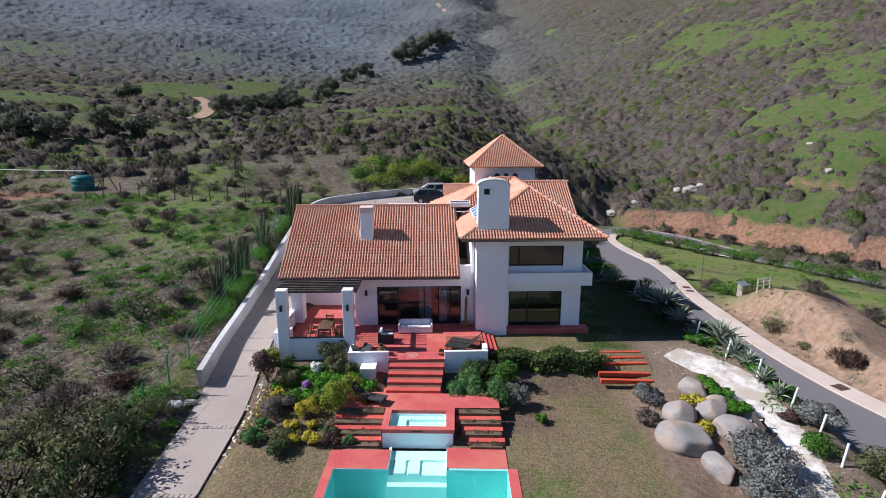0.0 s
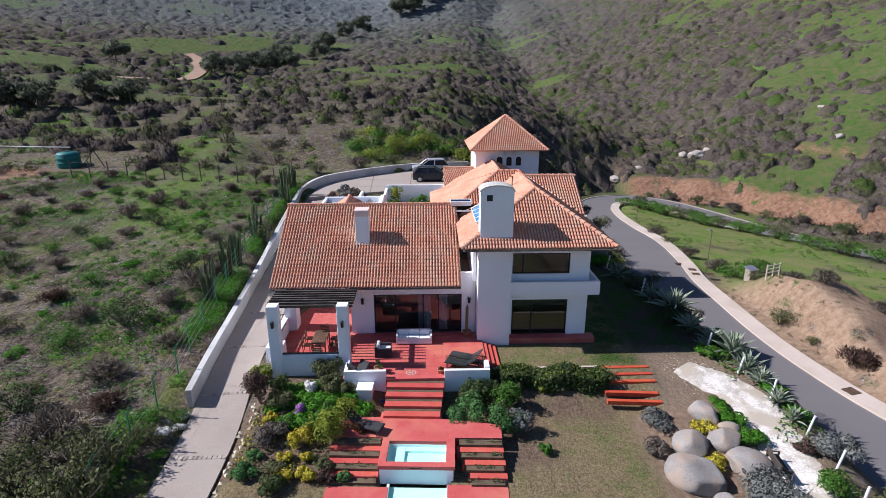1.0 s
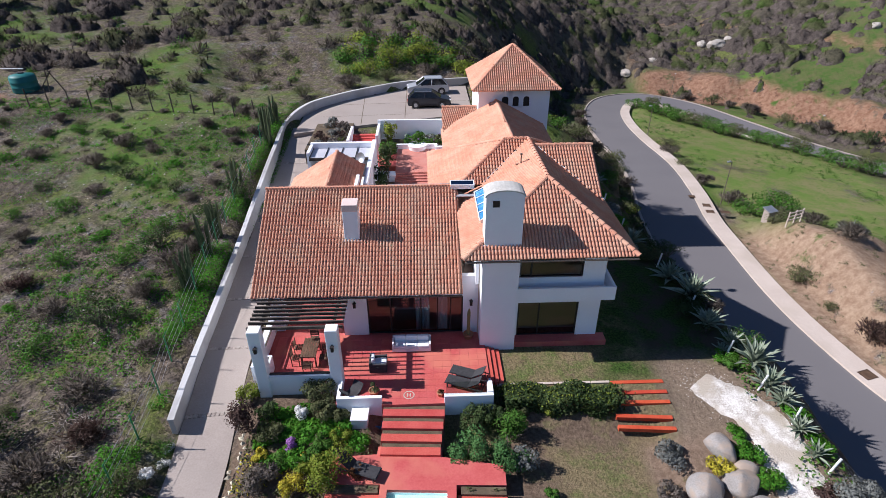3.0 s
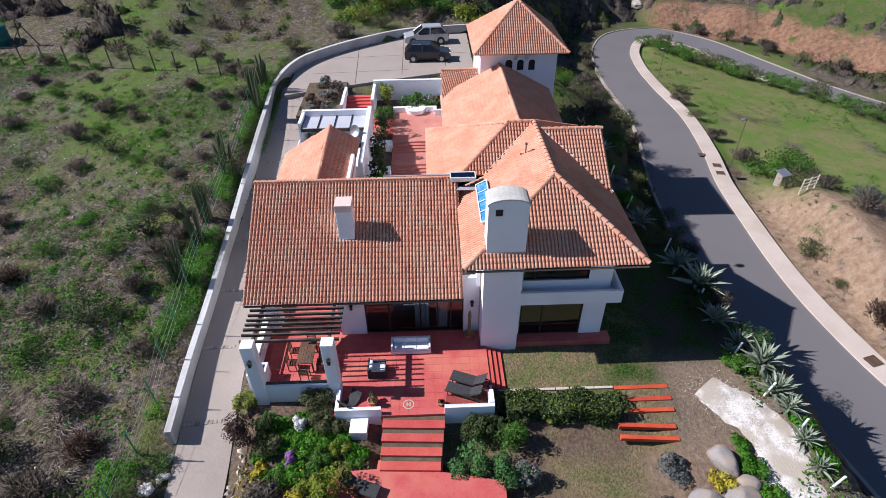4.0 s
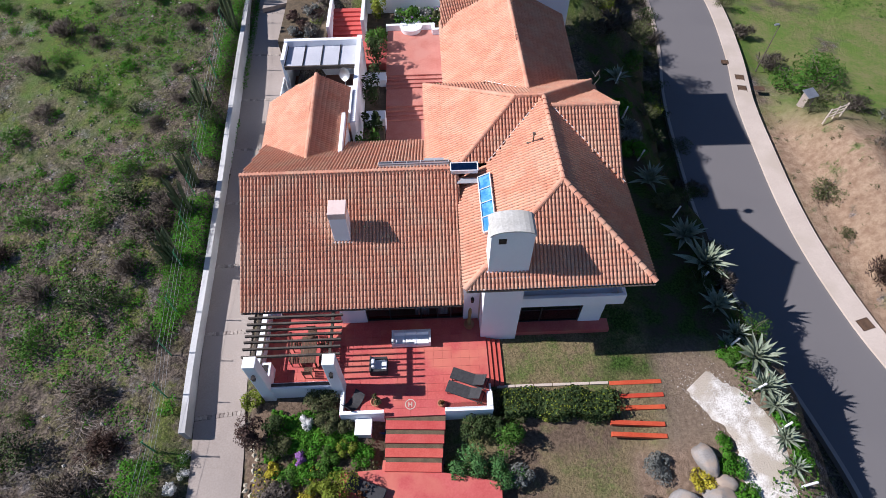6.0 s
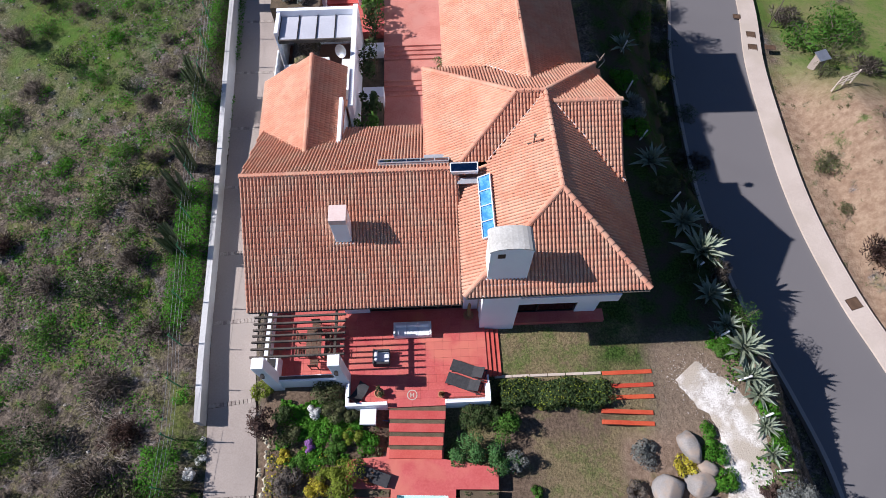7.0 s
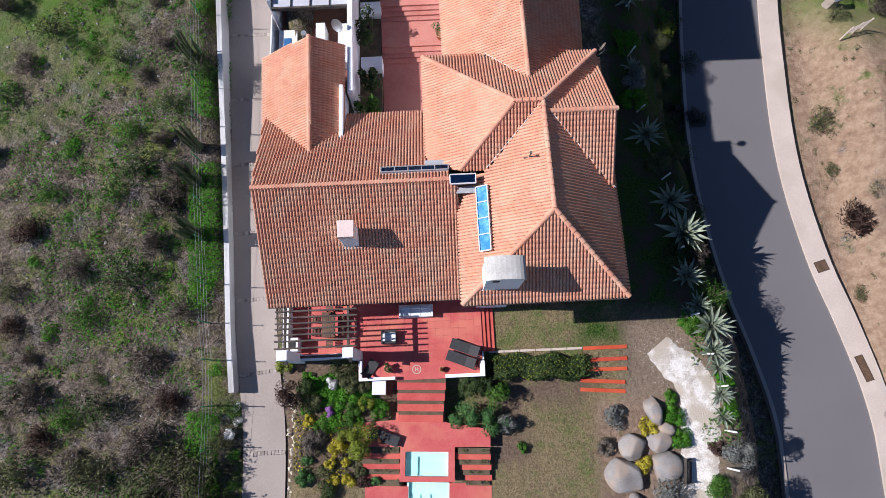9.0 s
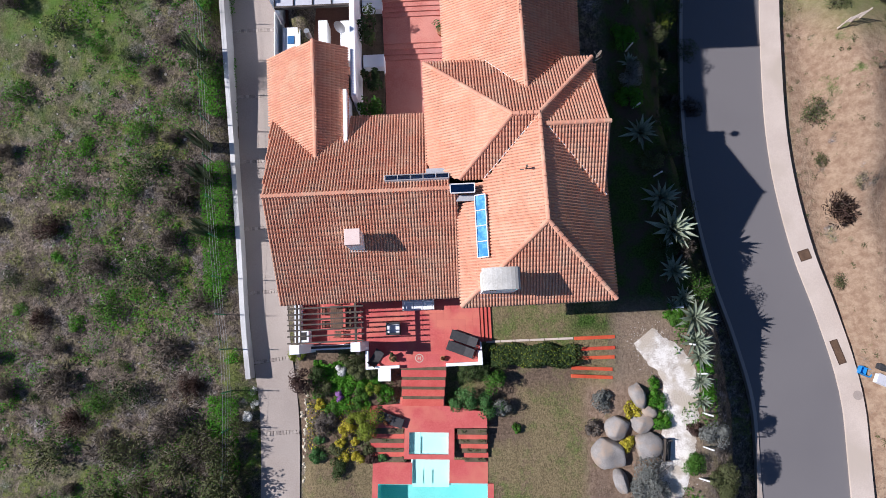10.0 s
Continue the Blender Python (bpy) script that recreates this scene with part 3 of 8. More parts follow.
def roof_tile_data():
    """One half-round cover tile: its lower end wider and lifted onto the one below."""
    verts, faces = [], []
    for y, r, lift in ((0.0, 0.068, 0.030), (0.35, 0.058, 0.002)):
        for k in range(6):
            a = math.pi * k / 5
            verts.append((math.cos(a) * r, y, math.sin(a) * r * 1.1 + lift))
    for k in range(6):
        a = math.pi * k / 5
        verts.append((math.cos(a) * 0.055, 0.0, math.sin(a) * 0.055 + 0.012))
    for k in range(5):
        faces.append((k, k + 1, 7 + k, 6 + k))
        faces.append((k + 1, k, 12 + k, 13 + k))
    return np.array(verts), faces


TILE_V, TILE_F = roof_tile_data()
single_tile = bpy.data.meshes.new("roof_tile")
single_tile.from_pydata(TILE_V.tolist(), [], TILE_F)
single_tile.materials.append(M["tile1"])
for p in single_tile.polygons:
    p.use_smooth = True


def in_poly(px, py, poly):
    inside = False
    for i in range(len(poly)):
        (x0, y0), (x1, y1) = poly[i], poly[i - 1]
        if (y0 > py) != (y1 > py) and px < (x1 - x0) * (py - y0) / (y1 - y0) + x0:
            inside = not inside
    return inside


def roof_face(pts, parent, singles=False, label=""):
    """A tiled roof slope. pts: its corners, the first two along the eave, going round with the outside seen anticlockwise."""
    p = [Vector(q) for q in pts]
    e = (p[1] - p[0]).normalized()
    nrm = Vector((0, 0, 0))
    for i in range(len(p)):
        nrm += p[i].cross(p[(i + 1) % len(p)])
    nrm.normalize()
    if nrm.z < 0:
        nrm = -nrm
    s = nrm.cross(e).normalized()
    if s.z < 0:
        s = -s
    side = s.cross(nrm)
    bm = bmesh.new()
    top = [bm.verts.new(q) for q in p]
    low = [bm.verts.new(q - nrm * 0.11) for q in p]
    bm.faces.new(top)
    bm.faces.new(low[::-1])
    for i in range(len(p)):
        bm.faces.new((top[i], low[i], low[(i + 1) % len(p)], top[(i + 1) % len(p)]))
    bmesh.ops.recalc_face_normals(bm, faces=bm.faces[:])
    slab = part("roof_slope", bm, M["pan"], parent, label)
    flat_poly = [((q - p[0]).dot(side), (q - p[0]).dot(s)) for q in p]
    us, vs = [q[0] for q in flat_poly], [q[1] for q in flat_poly]
    rng = np.random.default_rng(len(p) + int(abs(p[0].x * 100)))
    verts, faces = [], []
    basis = np.array([side, s, nrm])
    for i in range(int((max(us) - min(us)) / PITCH) + 1):
        u = min(us) + (i + 0.5) * PITCH
        for j in range(int((max(vs) - min(vs)) / COURSE) + 1):
            v = min(vs) + j * COURSE - 0.06
            if not in_poly(u, v + 0.17, flat_poly):
                continue
            jit = rng.normal(0, 1, 3)
            at = np.array(p[0]) + basis.T @ np.array([u + 0.0015 * jit[0], v + 0.003 * jit[1], 0.0006 * jit[2]])
            if singles:
                ob = new("roof_tile", single_tile)
                ob.parent = slab
                ob.matrix_local = Matrix.Translation(at.tolist()) @ Matrix((side, s, nrm)).transposed().to_4x4()
            else:
                k = len(verts) * len(TILE_V)
                verts.append(TILE_V @ basis + at)
                faces.extend([tuple(x + k for x in f) for f in TILE_F])
    if verts:
        me = bpy.data.meshes.new("roof_tiles")
        me.from_pydata(np.concatenate(verts).tolist(), [], faces)
        for q in me.polygons:
            q.use_smooth = True
        ob = mesh_part("roof_tiles", me, M["tile"], slab)
        ob["kind"] = "stuff"
    return slab


def ridge(p0, p1, parent, r=0.135):
    """A row of half-round capping tiles along a ridge or hip."""
    p0, p1 = Vector(p0), Vector(p1)
    d = (p1 - p0)
    k = max(1, round(d.length / 0.38))
    e = d.normalized()
    side = e.cross(Vector((0, 0, 1))).normalized()
    up = side.cross(e)
    bm = bmesh.new()
    for i in range(k):
        a, b = p0 + d * (i / k), p0 + d * ((i + 1.12) / k)
        rows = []
        for q, rr, lift in ((a, r * 1.06, 0.05), (b, r * 0.94, 0.02)):
            rows.append([bm.verts.new(q + side * math.cos(t) * rr + up * (math.sin(t) * rr * 0.9 + lift - 0.03)) for t in (math.pi * m / 6 for m in range(7))])
        for m in range(6):
            bm.faces.new((rows[0][m], rows[0][m + 1], rows[1][m + 1], rows[1][m]))
        bm.faces.new(rows[0])
        bm.faces.new(rows[1][::-1])
    bmesh.ops.recalc_face_normals(bm, faces=bm.faces[:])
    return part("ridge_tiles", bm, M["tile"], parent, smooth=False)


def white_edge(p0, p1, parent, w=0.10):
    bm = bmesh.new()
    tube(bm, [p0, p1], w * 0.5, 6)
    return part("mortar_edge", bm, M["plaster"], parent)


# roof corners in the house's own axes: u along the front, v to the back
RA = 6.75        # main single-storey ridge
EA = 3.36
A0, A1, AV0, AVR, AV1 = -10.75, -0.02, 0.72, 6.45, 12.15
roof_face([(A0, AV0, EA), (A1, AV0, EA), (A1, 6.2, 6.60), (-0.42, AVR, RA), (A0 - 0.05, AVR, RA)], house)
roof_face([(-1.66, AV1, EA), (-11.35, AV1, EA), (A0 - 0.05, AVR, RA), (-0.42, AVR, RA), (-0.42, 7.2, 6.31), (-1.66, 7.6, 6.07)], house)
# service wing, ridge running back
RE, EW = 5.20, 3.15
roof_face([(-11.6, 16.45, EW), (-11.45, 11.95, EW + 0.06), (-8.14, 8.98, RE), (-8.27, 16.45, RE)], house)
roof_face([(-6.42, 10.1, 4.18), (-6.34, 16.45, 4.18), (-8.27, 16.45, RE), (-8.14, 8.98, RE)], house)
# two-storey block
RB, EB = 8.25, 5.78
RF, RN, CH = (4.55, 4.12, RB), (4.5, 9.95, RB), (3.05, 9.95, RB)
NW, NE = (-1.62, 14.3, EB), (8.25, 14.2, EB)
roof_face([(-0.08, 0.0, EB), (8.43, 0.06, EB), RF], house, singles=True, label="front hip of clay barrel tiles")
roof_face([(8.43, 0.06, EB), (8.43, 12.6, EB), (8.25, 14.2, EB), RN, RF], house)
roof_face([NE, NW, CH, RN], house)
roof_face([NW, (-1.62, 7.65, EB), (0.12, 6.95, 6.62), CH], house)
roof_face([(0.12, 6.95, 6.62), (1.55, 6.95, 6.62), RN, CH], house)
roof_face([(0.0, 6.7, EB + 0.06), (-0.08, 0.0, EB), RF, RN, (1.45, 6.7, 6.6)], house)
# east gable crossing the hip
DR = (8.3, 9.4, 8.02)
roof_face([(4.86, 9.4, 8.02), DR, (8.28, 5.8, 5.98)], house)
roof_face([DR, (4.86, 9.4, 8.02), (8.28, 13.0, 5.98)], house)
# north wing
FR = 7.12
roof_face([(-0.4, 22.4, 4.75), (-0.4, 14.15, 4.75), (-0.3, 14.1, 4.8), (1.9, 14.25, 5.95), (4.1, 11.85, FR), (4.0, 22.45, FR)], house)
roof_face([(7.6, 14.2, 5.3), (7.9, 22.45, 5.05), (4.0, 22.45, FR), (4.1, 11.85, FR), (6.2, 14.2, 5.9)], house)
roof_face([(-0.35, 20.8, 4.45), (2.0, 21.2, 4.7), (2.7, 24.0, 6.2), (-0.35, 23.9, 6.2)], house)
# tower
T0, T1, TV0, TV1, TE = 2.05, 9.1, 21.7, 28.9, 8.1
TA = (5.6, 25.35, 10.95)
for a, b in (((T0, TV0), (T1, TV0)), ((T1, TV0), (T1, TV1)), ((T1, TV1), (T0, TV1)), ((T0, TV1), (T0, TV0))):
    roof_face([(*a, TE), (*b, TE), TA], house)
    ridge((*a, TE), TA, house, 0.12)
for a, b in (((A0 - 0.05, AVR, RA), (-0.42, AVR, RA)), ((-8.27, 16.45, RE), (-8.14, 8.98, RE)), ((-0.08, 0, EB), RF), ((8.43, 0.06, EB), RF), (RF, RN), (RN, CH),
             (NW, CH), ((0.12, 6.95, 6.62), CH), (NE, RN), ((4.86, 9.4, 8.02), DR), ((4.0, 22.45, FR), (4.1, 11.85, FR)), ((-0.35, 23.9, 6.2), (2.6, 24.0, 6.2))):
    ridge(a, b, house)
for a, b in (((-11.45, 11.95, EW + 0.1), (-8.14, 8.98, RE + 0.06)), ((1.9, 14.25, 6.0), (4.1, 11.85, FR + 0.04)), ((1.5, 6.95, 6.7), (4.5, 9.9, RB + 0.03)), ((8.35, 5.85, 6.02), (4.9, 9.35, 8.05))):
    white_edge(a, b, house, 0.035)

# walls
GND = -0.6
for b in ((-6.45, -5.1, 1.75, 2.0, GND, 3.75), (0.07, 0.92, 1.75, 2.0, GND, 3.75), (-5.1, 0.07, 1.75, 2.0, 2.45, 3.75),
           (-6.45, -6.2, 2.0, 6.0, GND, 3.3), (-10.6, -10.35, 4.9, 11.6, GND, 3.2), (-10.35, -6.2, 5.7, 5.95, GND, 4.6),
           (-10.6, -1.9, 11.35, 11.6, -1.0, 3.3)):
    part("wall", boxes(b), M["plaster"], house, "white plaster front wall")
bm = boxes((0.92, 2.78, 0.6, 1.4, GND, 6.2))
part("chimney_breast", bm, M["plaster"], house, "plain white front pier rising into the chimney")
for b in ((0.92, 3.0, 1.4, 1.6, GND, 5.95), (6.25, 7.4, 1.33, 1.58, GND, 5.95), (2.78, 6.25, 1.33, 1.58, 2.2, 3.8), (2.78, 6.25, 1.33, 1.58, 5.05, 5.95),
           (7.15, 7.4, 1.58, 13.4, GND, 5.95), (-0.6, -0.35, 8.3, 13.6, -1.0, 6.0), (-0.6, 7.4, 13.4, 13.65, -1.0, 5.95), (0.7, 0.92, 1.6, 6.0, 3.3, 5.9)):
    part("upper_block_wall", boxes(b), M["plaster"], house, "white plaster two-storey wall")
for b in ((0.6, 0.85, 13.6, 22.5, -1.0, 4.95), (6.9, 7.15, 13.6, 22.5, -1.0, 5.3), (0.4, 0.65, 20.9, 24.2, -1.0, 5.0)):
    part("north_wing_wall", boxes(b), M["plaster"], house)
# tower walls, with three arched openings in front
for b in ((2.6, 4.5, 22.4, 22.65, -1, 8.15), (5.05, 5.4, 22.4, 22.65, 6.5, 8.15), (5.9, 6.27, 22.4, 22.65, 6.5, 8.15), (6.77, 8.4, 22.4, 22.65, -1, 8.15), (4.5, 6.77, 22.4, 22.65, -1, 6.6), (4.5, 6.77, 22.4, 22.65, 7.42, 8.15),
           (2.6, 2.85, 22.65, 28.2, -1, 8.15), (8.15, 8.4, 22.65, 28.2, -1, 8.15), (2.6, 8.4, 28.2, 28.45, -1, 8.15)):
    part("tower_wall", boxes(b), M["plaster"], house, "square white tower walls")
for u0, u1 in ((4.5, 5.05), (5.4, 5.9), (6.27, 6.77)):
    win = part("tower_window", boxes((u0 - 0.02, u1 + 0.02, 22.52, 22.56, 6.58, 7.44)), M["frame"], house, "narrow dark arched tower window")
# arched heads
for u0, u1 in ((4.5, 5.05), (5.4, 5.9), (6.27, 6.77)):
    bm = bmesh.new()
    r, c = (u1 - u0) / 2, (u0 + u1) / 2
    z0 = 7.44 - r
    for sgn in (-1, 1):
        arc = [(c + sgn * r * math.sin(t), z0 + r * math.cos(t)) for t in (math.pi / 2 * k / 6 for k in range(7))]
        ring = [(c + sgn * r, 7.44)] + arc[::-1]
        f = [bm.verts.new((x, 22.405, z)) for x, z in ring]
        g = [bm.verts.new((x, 22.53, z)) for x, z in ring]
        bm.faces.new(f)
        bm.faces.new(g[::-1])
        for i in range(len(ring)):
            bm.faces.new((f[i], f[(i + 1) % len(ring)], g[(i + 1) % len(ring)], g[i]))
    bmesh.ops.recalc_face_normals(bm, faces=bm.faces[:])
    part("arch_head", bm, M["plaster"], house)

# chimneys
bm = boxes((-6.2, -5.4, 3.5, 4.35, 4.6, 7.08), bevel=0.03)
part("chimney", bm, M["plaster"], house, "slender white plastered chimney")
M["pink_render"] = mat("pinkish_render", (0.66, 0.50, 0.46), (0.74, 0.62, 0.58), 0.9, 2, 14, 0.2, 0.01)
part("chimney_band", boxes((-6.215, -5.385, 3.485, 4.365, 6.72, 7.1), bevel=0.02), M["pink_render"], house, "pinkish rendered band round the chimney top")
part("chimney_flashing", boxes((-6.28, -5.32, 3.40, 3.5, 4.98, 5.03)), M["zinc"], house)
bm = bmesh.new()
rows = []
for v in (0.62, 1.65):
    ring = [(0.98, 5.7), (2.78, 5.7), (2.78, 8.75)] + [(1.88 + 0.9 * math.cos(t), 8.75 + 0.3 * math.sin(t)) for t in (math.pi * k / 10 for k in range(1, 10))] + [(0.98, 8.75)]
    rows.append([bm.verts.new((u, v, z)) for u, z in ring])
k = len(rows[0])
bm.faces.new(rows[0])
bm.faces.new(rows[1][::-1])
for i in range(k):
    bm.faces.new((rows[0][i], rows[1][i], rows[1][(i + 1) % k], rows[0][(i + 1) % k]))
bmesh.ops.recalc_face_normals(bm, faces=bm.faces[:])
part("great_chimney", bm, M["plaster"], house, "broad white chimney with a weathered barrel top")
part("chimney_flue", boxes((1.3, 1.62, 0.6, 0.625, 8.25, 8.58)), M["frame"], house, "square dark smoke opening")
bm = bmesh.new()
rows = []
for v in (0.58, 1.7):
    ring = [(1.88 + 0.96 * math.cos(t), 8.76 + 0.36 * math.sin(t)) for t in (math.pi * k / 12 for k in range(13))]
    ring += [(1.88 + 0.90 * math.cos(t), 8.755 + 0.302 * math.sin(t)) for t in (math.pi * k / 12 for k in range(12, -1, -1))]
    rows.append([bm.verts.new((u, v, z)) for u, z in ring])
k = len(rows[0])
for i in range(k):
    bm.faces.new((rows[0][i], rows[1][i], rows[1][(i + 1) % k], rows[0][(i + 1) % k]))
for r in rows:
    for i in range(12):
        bm.faces.new((r[i], r[i + 1], r[25 - i - 1], r[25 - i]))
bmesh.ops.recalc_face_normals(bm, faces=bm.faces[:])
part("chimney_cap", bm, M["plaster_old"], house, "grey weathered barrel cap")
part("flashing", boxes((0.88, 2.9, 0.36, 0.62, 6.0, 6.04)), M["zinc"], house)

# balcony
for b in ((2.78, 7.9, 0.75, 1.33, 2.7, 2.85), (2.78, 7.9, 0.75, 0.9, 2.85, 3.5), (7.75, 7.9, 0.9, 3.2, 2.7, 3.5), (7.4, 7.75, 0.9, 3.2, 2.7, 2.85)):
    part("balcony", boxes(b), M["plaster"], house, "white balcony parapet wrapping the corner")
# windows of the two-storey block
def window(u0, u1, v, z0, z1, bars, parent, name="window"):
    """Glazing with a dark frame of separate bars."""
    w = new(name)
    w.parent = parent
    w["label"] = "large dark-framed glazing"
    for b in ((u0, u1, v, v + 0.09, z0, z0 + 0.07), (u0, u1, v, v + 0.09, z1 - 0.07, z1), (u0, u0 + 0.07, v, v + 0.09, z0 + 0.07, z1 - 0.07), (u1 - 0.07, u1, v, v + 0.09, z0 + 0.07, z1 - 0.07)):
        part("frame_bar", boxes(b), M["frame"], w)
    for b in bars:
        part("mullion", boxes((b - 0.035, b + 0.035, v + 0.003, v + 0.087, z0 + 0.07, z1 - 0.07)), M["frame"], w)
    cuts = [u0 + 0.07] + list(bars) + [u1 - 0.07]
    for a, b in zip(cuts, cuts[1:]):
        g = part("pane", sheet((a, v + 0.045, z0 + 0.07), (b, v + 0.045, z0 + 0.07), (b, v + 0.045, z1 - 0.07), (a, v + 0.045, z1 - 0.07)), M["glass"], w)
        g.visible_shadow = False
    return w


window(3.0, 6.25, 1.40, -0.02, 2.2, (4.15,), house)
window(2.95, 6.25, 1.40, 3.8, 5.05, (3.55,), house)
window(-5.1, 0.07, 1.82, 0.0, 2.45, (-3.85, -2.2, -1.3, -0.6), house, "sliding_door")
# curtains behind the sliding door
M["curtain"] = mat("pale_curtain", (0.55, 0.62, 0.72), (0.68, 0.73, 0.80), 0.9, 3, 20, 0.1)
for c0, c1 in ((-2.5, -1.75), (-1.35, -0.75)):
    bm = bmesh.new()
    rows = [[bm.verts.new((c0 + (c1 - c0) * k / 24, 2.05 + 0.035 * math.sin(k * 1.9), z)) for k in range(25)] for z in (0.04, 2.4)]
    for k in range(24):
        bm.faces.new((rows[0][k], rows[0][k + 1], rows[1][k + 1], rows[1][k]))
    part("curtain", bm, M["curtain"], house, "pale blue curtain behind the glass")
# rooms behind the glass
for b in ((-6.2, 0.9, 6.0, 6.15, 0, 3.2), (-6.2, 7.15, 2.1, 6.15, -0.1, 0.0), (0.92, 7.15, 5.5, 5.65, 0, 5.7), (0.92, 7.15, 1.62, 5.6, 2.45, 2.6), (0.92, 7.15, 1.62, 5.6, 5.6, 5.68), (-6.2, 0.9, 2.0, 6.1, 3.1, 3.15), (0.86, 0.98, 1.6, 5.6, -0.1, 5.7)):
    part("inner_room", boxes(b), M["interior"], house, "dim rooms behind the glazing")
# step under the garden door
part("door_step", boxes((2.78, 7.85, 0.78, 1.45, GND, -0.03)), M["red"], house, "red tiled step below the glazing")

# ---- terrace ----
terrace = new("terrace")
terrace.matrix_world = HOUSE
tagged(terrace, "terrace paved with large square red tiles", "terrace", kind="structure")
part("base", boxes((-10.3, 1.2, -1.9, 6.0, -1.6, -0.03), (-6.3, -4.1, -3.4, -1.9, -1.6, -0.03), (-4.1, -1.1, -3.52, -1.9, -1.6, -0.03), (-1.1, 1.2, -3.4, -1.9, -1.6, -0.03)), M["grout"], terrace)
paver = {}


def paving(parent, x0, x1, y0, y1, z, size, material, name="tile", thick=0.03, gap=0.007):
    """Square tiles over a rectangle, each an object on shared mesh data."""
    nx, ny = max(1, round((x1 - x0) / size)), max(1, round((y1 - y0) / size))
    sx, sy = (x1 - x0) / nx, (y1 - y0) / ny
    key = (round(sx, 3), round(sy, 3), thick, material.name)
    if key not in paver:
        bm = bmesh.new()
        box(bm, -sx / 2 + gap / 2, sx / 2 - gap / 2, -sy / 2 + gap / 2, sy / 2 - gap / 2, -thick, 0)
        me = bpy.data.meshes.new(name)
        bm.to_mesh(me)
        bm.free()
        me.materials.append(material)
        paver[key] = me
    for i in range(nx):
        for j in range(ny):
            ob = new(name, paver[key])
            ob.parent = parent
            ob.location = (x0 + (i + 0.5) * sx, y0 + (j + 0.5) * sy, z + random.uniform(-0.002, 0.002))


# stairs down to the spa
stairs = tagged(new("garden_stairs"), "broad red-edged stairs with planted treads", "stairs", kind="structure")
M["bed"] = mat("planted_tread", (0.075, 0.06, 0.038), (0.165, 0.12, 0.08), 0.95, 3, 25, 0.6, 0.05)
SX0, SX1 = -3.02, -0.12
part("soil", boxes((SX0, SX1, 26.1, 28.3, -1.6, -0.72)), M["bed"], stairs)
for k in range(4):
    y1 = 28.02 - 0.62 * k
    z = -0.134 * (k + 1)
    part("planted_tread", boxes((SX0 + 0.03 * k, SX1 - 0.05 * k, y1 - 0.1, y1 + 0.28, -1.6, z - 0.02)), M["bed"], stairs)
    part("tread", boxes((SX0 + 0.02 * k, SX1 - 0.05 * k, y1 - 0.47, y1 - 0.05, -1.6, z), bevel=0.012), M["red_edge"], stairs, "red tread edge")

# middle landing with the raised spa
LZ, DZ = -0.67, -1.40
landing = tagged(new("spa_landing"), "red tiled landing around a small raised spa pool", "terrace", kind="structure")
bm = bmesh.new()
prism(bm, [(-5.03, 24.27), (-2.78, 24.27), (-2.78, 24.05), (0.43, 24.05), (0.43, 24.3), (2.53, 24.32), (2.53, 25.3), (1.3, 25.5), (-0.2, 25.7), (-0.2, 26.24), (-3.08, 26.22), (-3.1, 25.8), (-5.03, 25.62)], -1.6, LZ)
part("paving", bm, M["red"], landing)
bm = boxes((-2.78, -2.47, 22.36, 24.05, LZ - 0.16, LZ + 0.012), (0.05, 0.43, 22.36, 24.05, LZ - 0.16, LZ + 0.012), (-2.47, 0.05, 22.36, 22.66, LZ - 0.16, LZ + 0.012), (-2.47, 0.05, 24.02, 24.05, LZ - 0.16, LZ + 0.012))
part("spa_rim", bm, M["red"], landing, "red tiled rim of the spa")
bm = boxes((-2.72, -2.47, 22.42, 24.0, -1.6, LZ - 0.162), (0.05, 0.37, 22.42, 24.0, -1.6, LZ - 0.162), (-2.47, 0.05, 22.42, 22.66, -1.6, LZ - 0.162), (-2.47, 0.05, 24.0, 24.1, -1.6, LZ - 0.162))
part("spa_wall", bm, M["plaster"], landing, "white rendered front of the spa")
part("spa_basin", boxes((-2.47, 0.05, 22.66, 24.0, -1.65, -1.06), (-2.47, -1.75, 22.66, 24.0, -1.06, -0.95), (-1.75, 0.05, 23.72, 24.0, -1.06, -0.95), bevel=0.02), M["spawall"], landing, "pale spa basin with a bench step")
part("spillway", boxes((-1.45, -0.95, 22.345, 22.36, LZ - 0.1, LZ - 0.05)), M["frame"], landing)
for sgn, xa, xb in ((-1, -5.05, -2.8), (1, 0.95, 2.56)):
    for k in range(3):
        y1 = 23.95 - 0.60 * k
        z = LZ - 0.18 * (k + 1)
        a, b = (xa, xb) if sgn < 0 else (0.5 + 0.25 * k, xb + 0.04 * k)
        part("side_tread", boxes((a, b, y1 - 0.36, y1, -1.7, z), bevel=0.012), M["red_edge"], landing, "red side step edge")
    for k in range(4):
        part("side_soil", boxes((xa + 0.02 if sgn < 0 else 0.62 + 0.25 * max(0, k - 1), xb - 0.05, 23.9 - 0.6 * k, 24.26 - 0.6 * k, -1.7, LZ - 0.05 - 0.18 * min(k, 3) - (0.04 if k == 3 else 0))), M["bed"], landing)

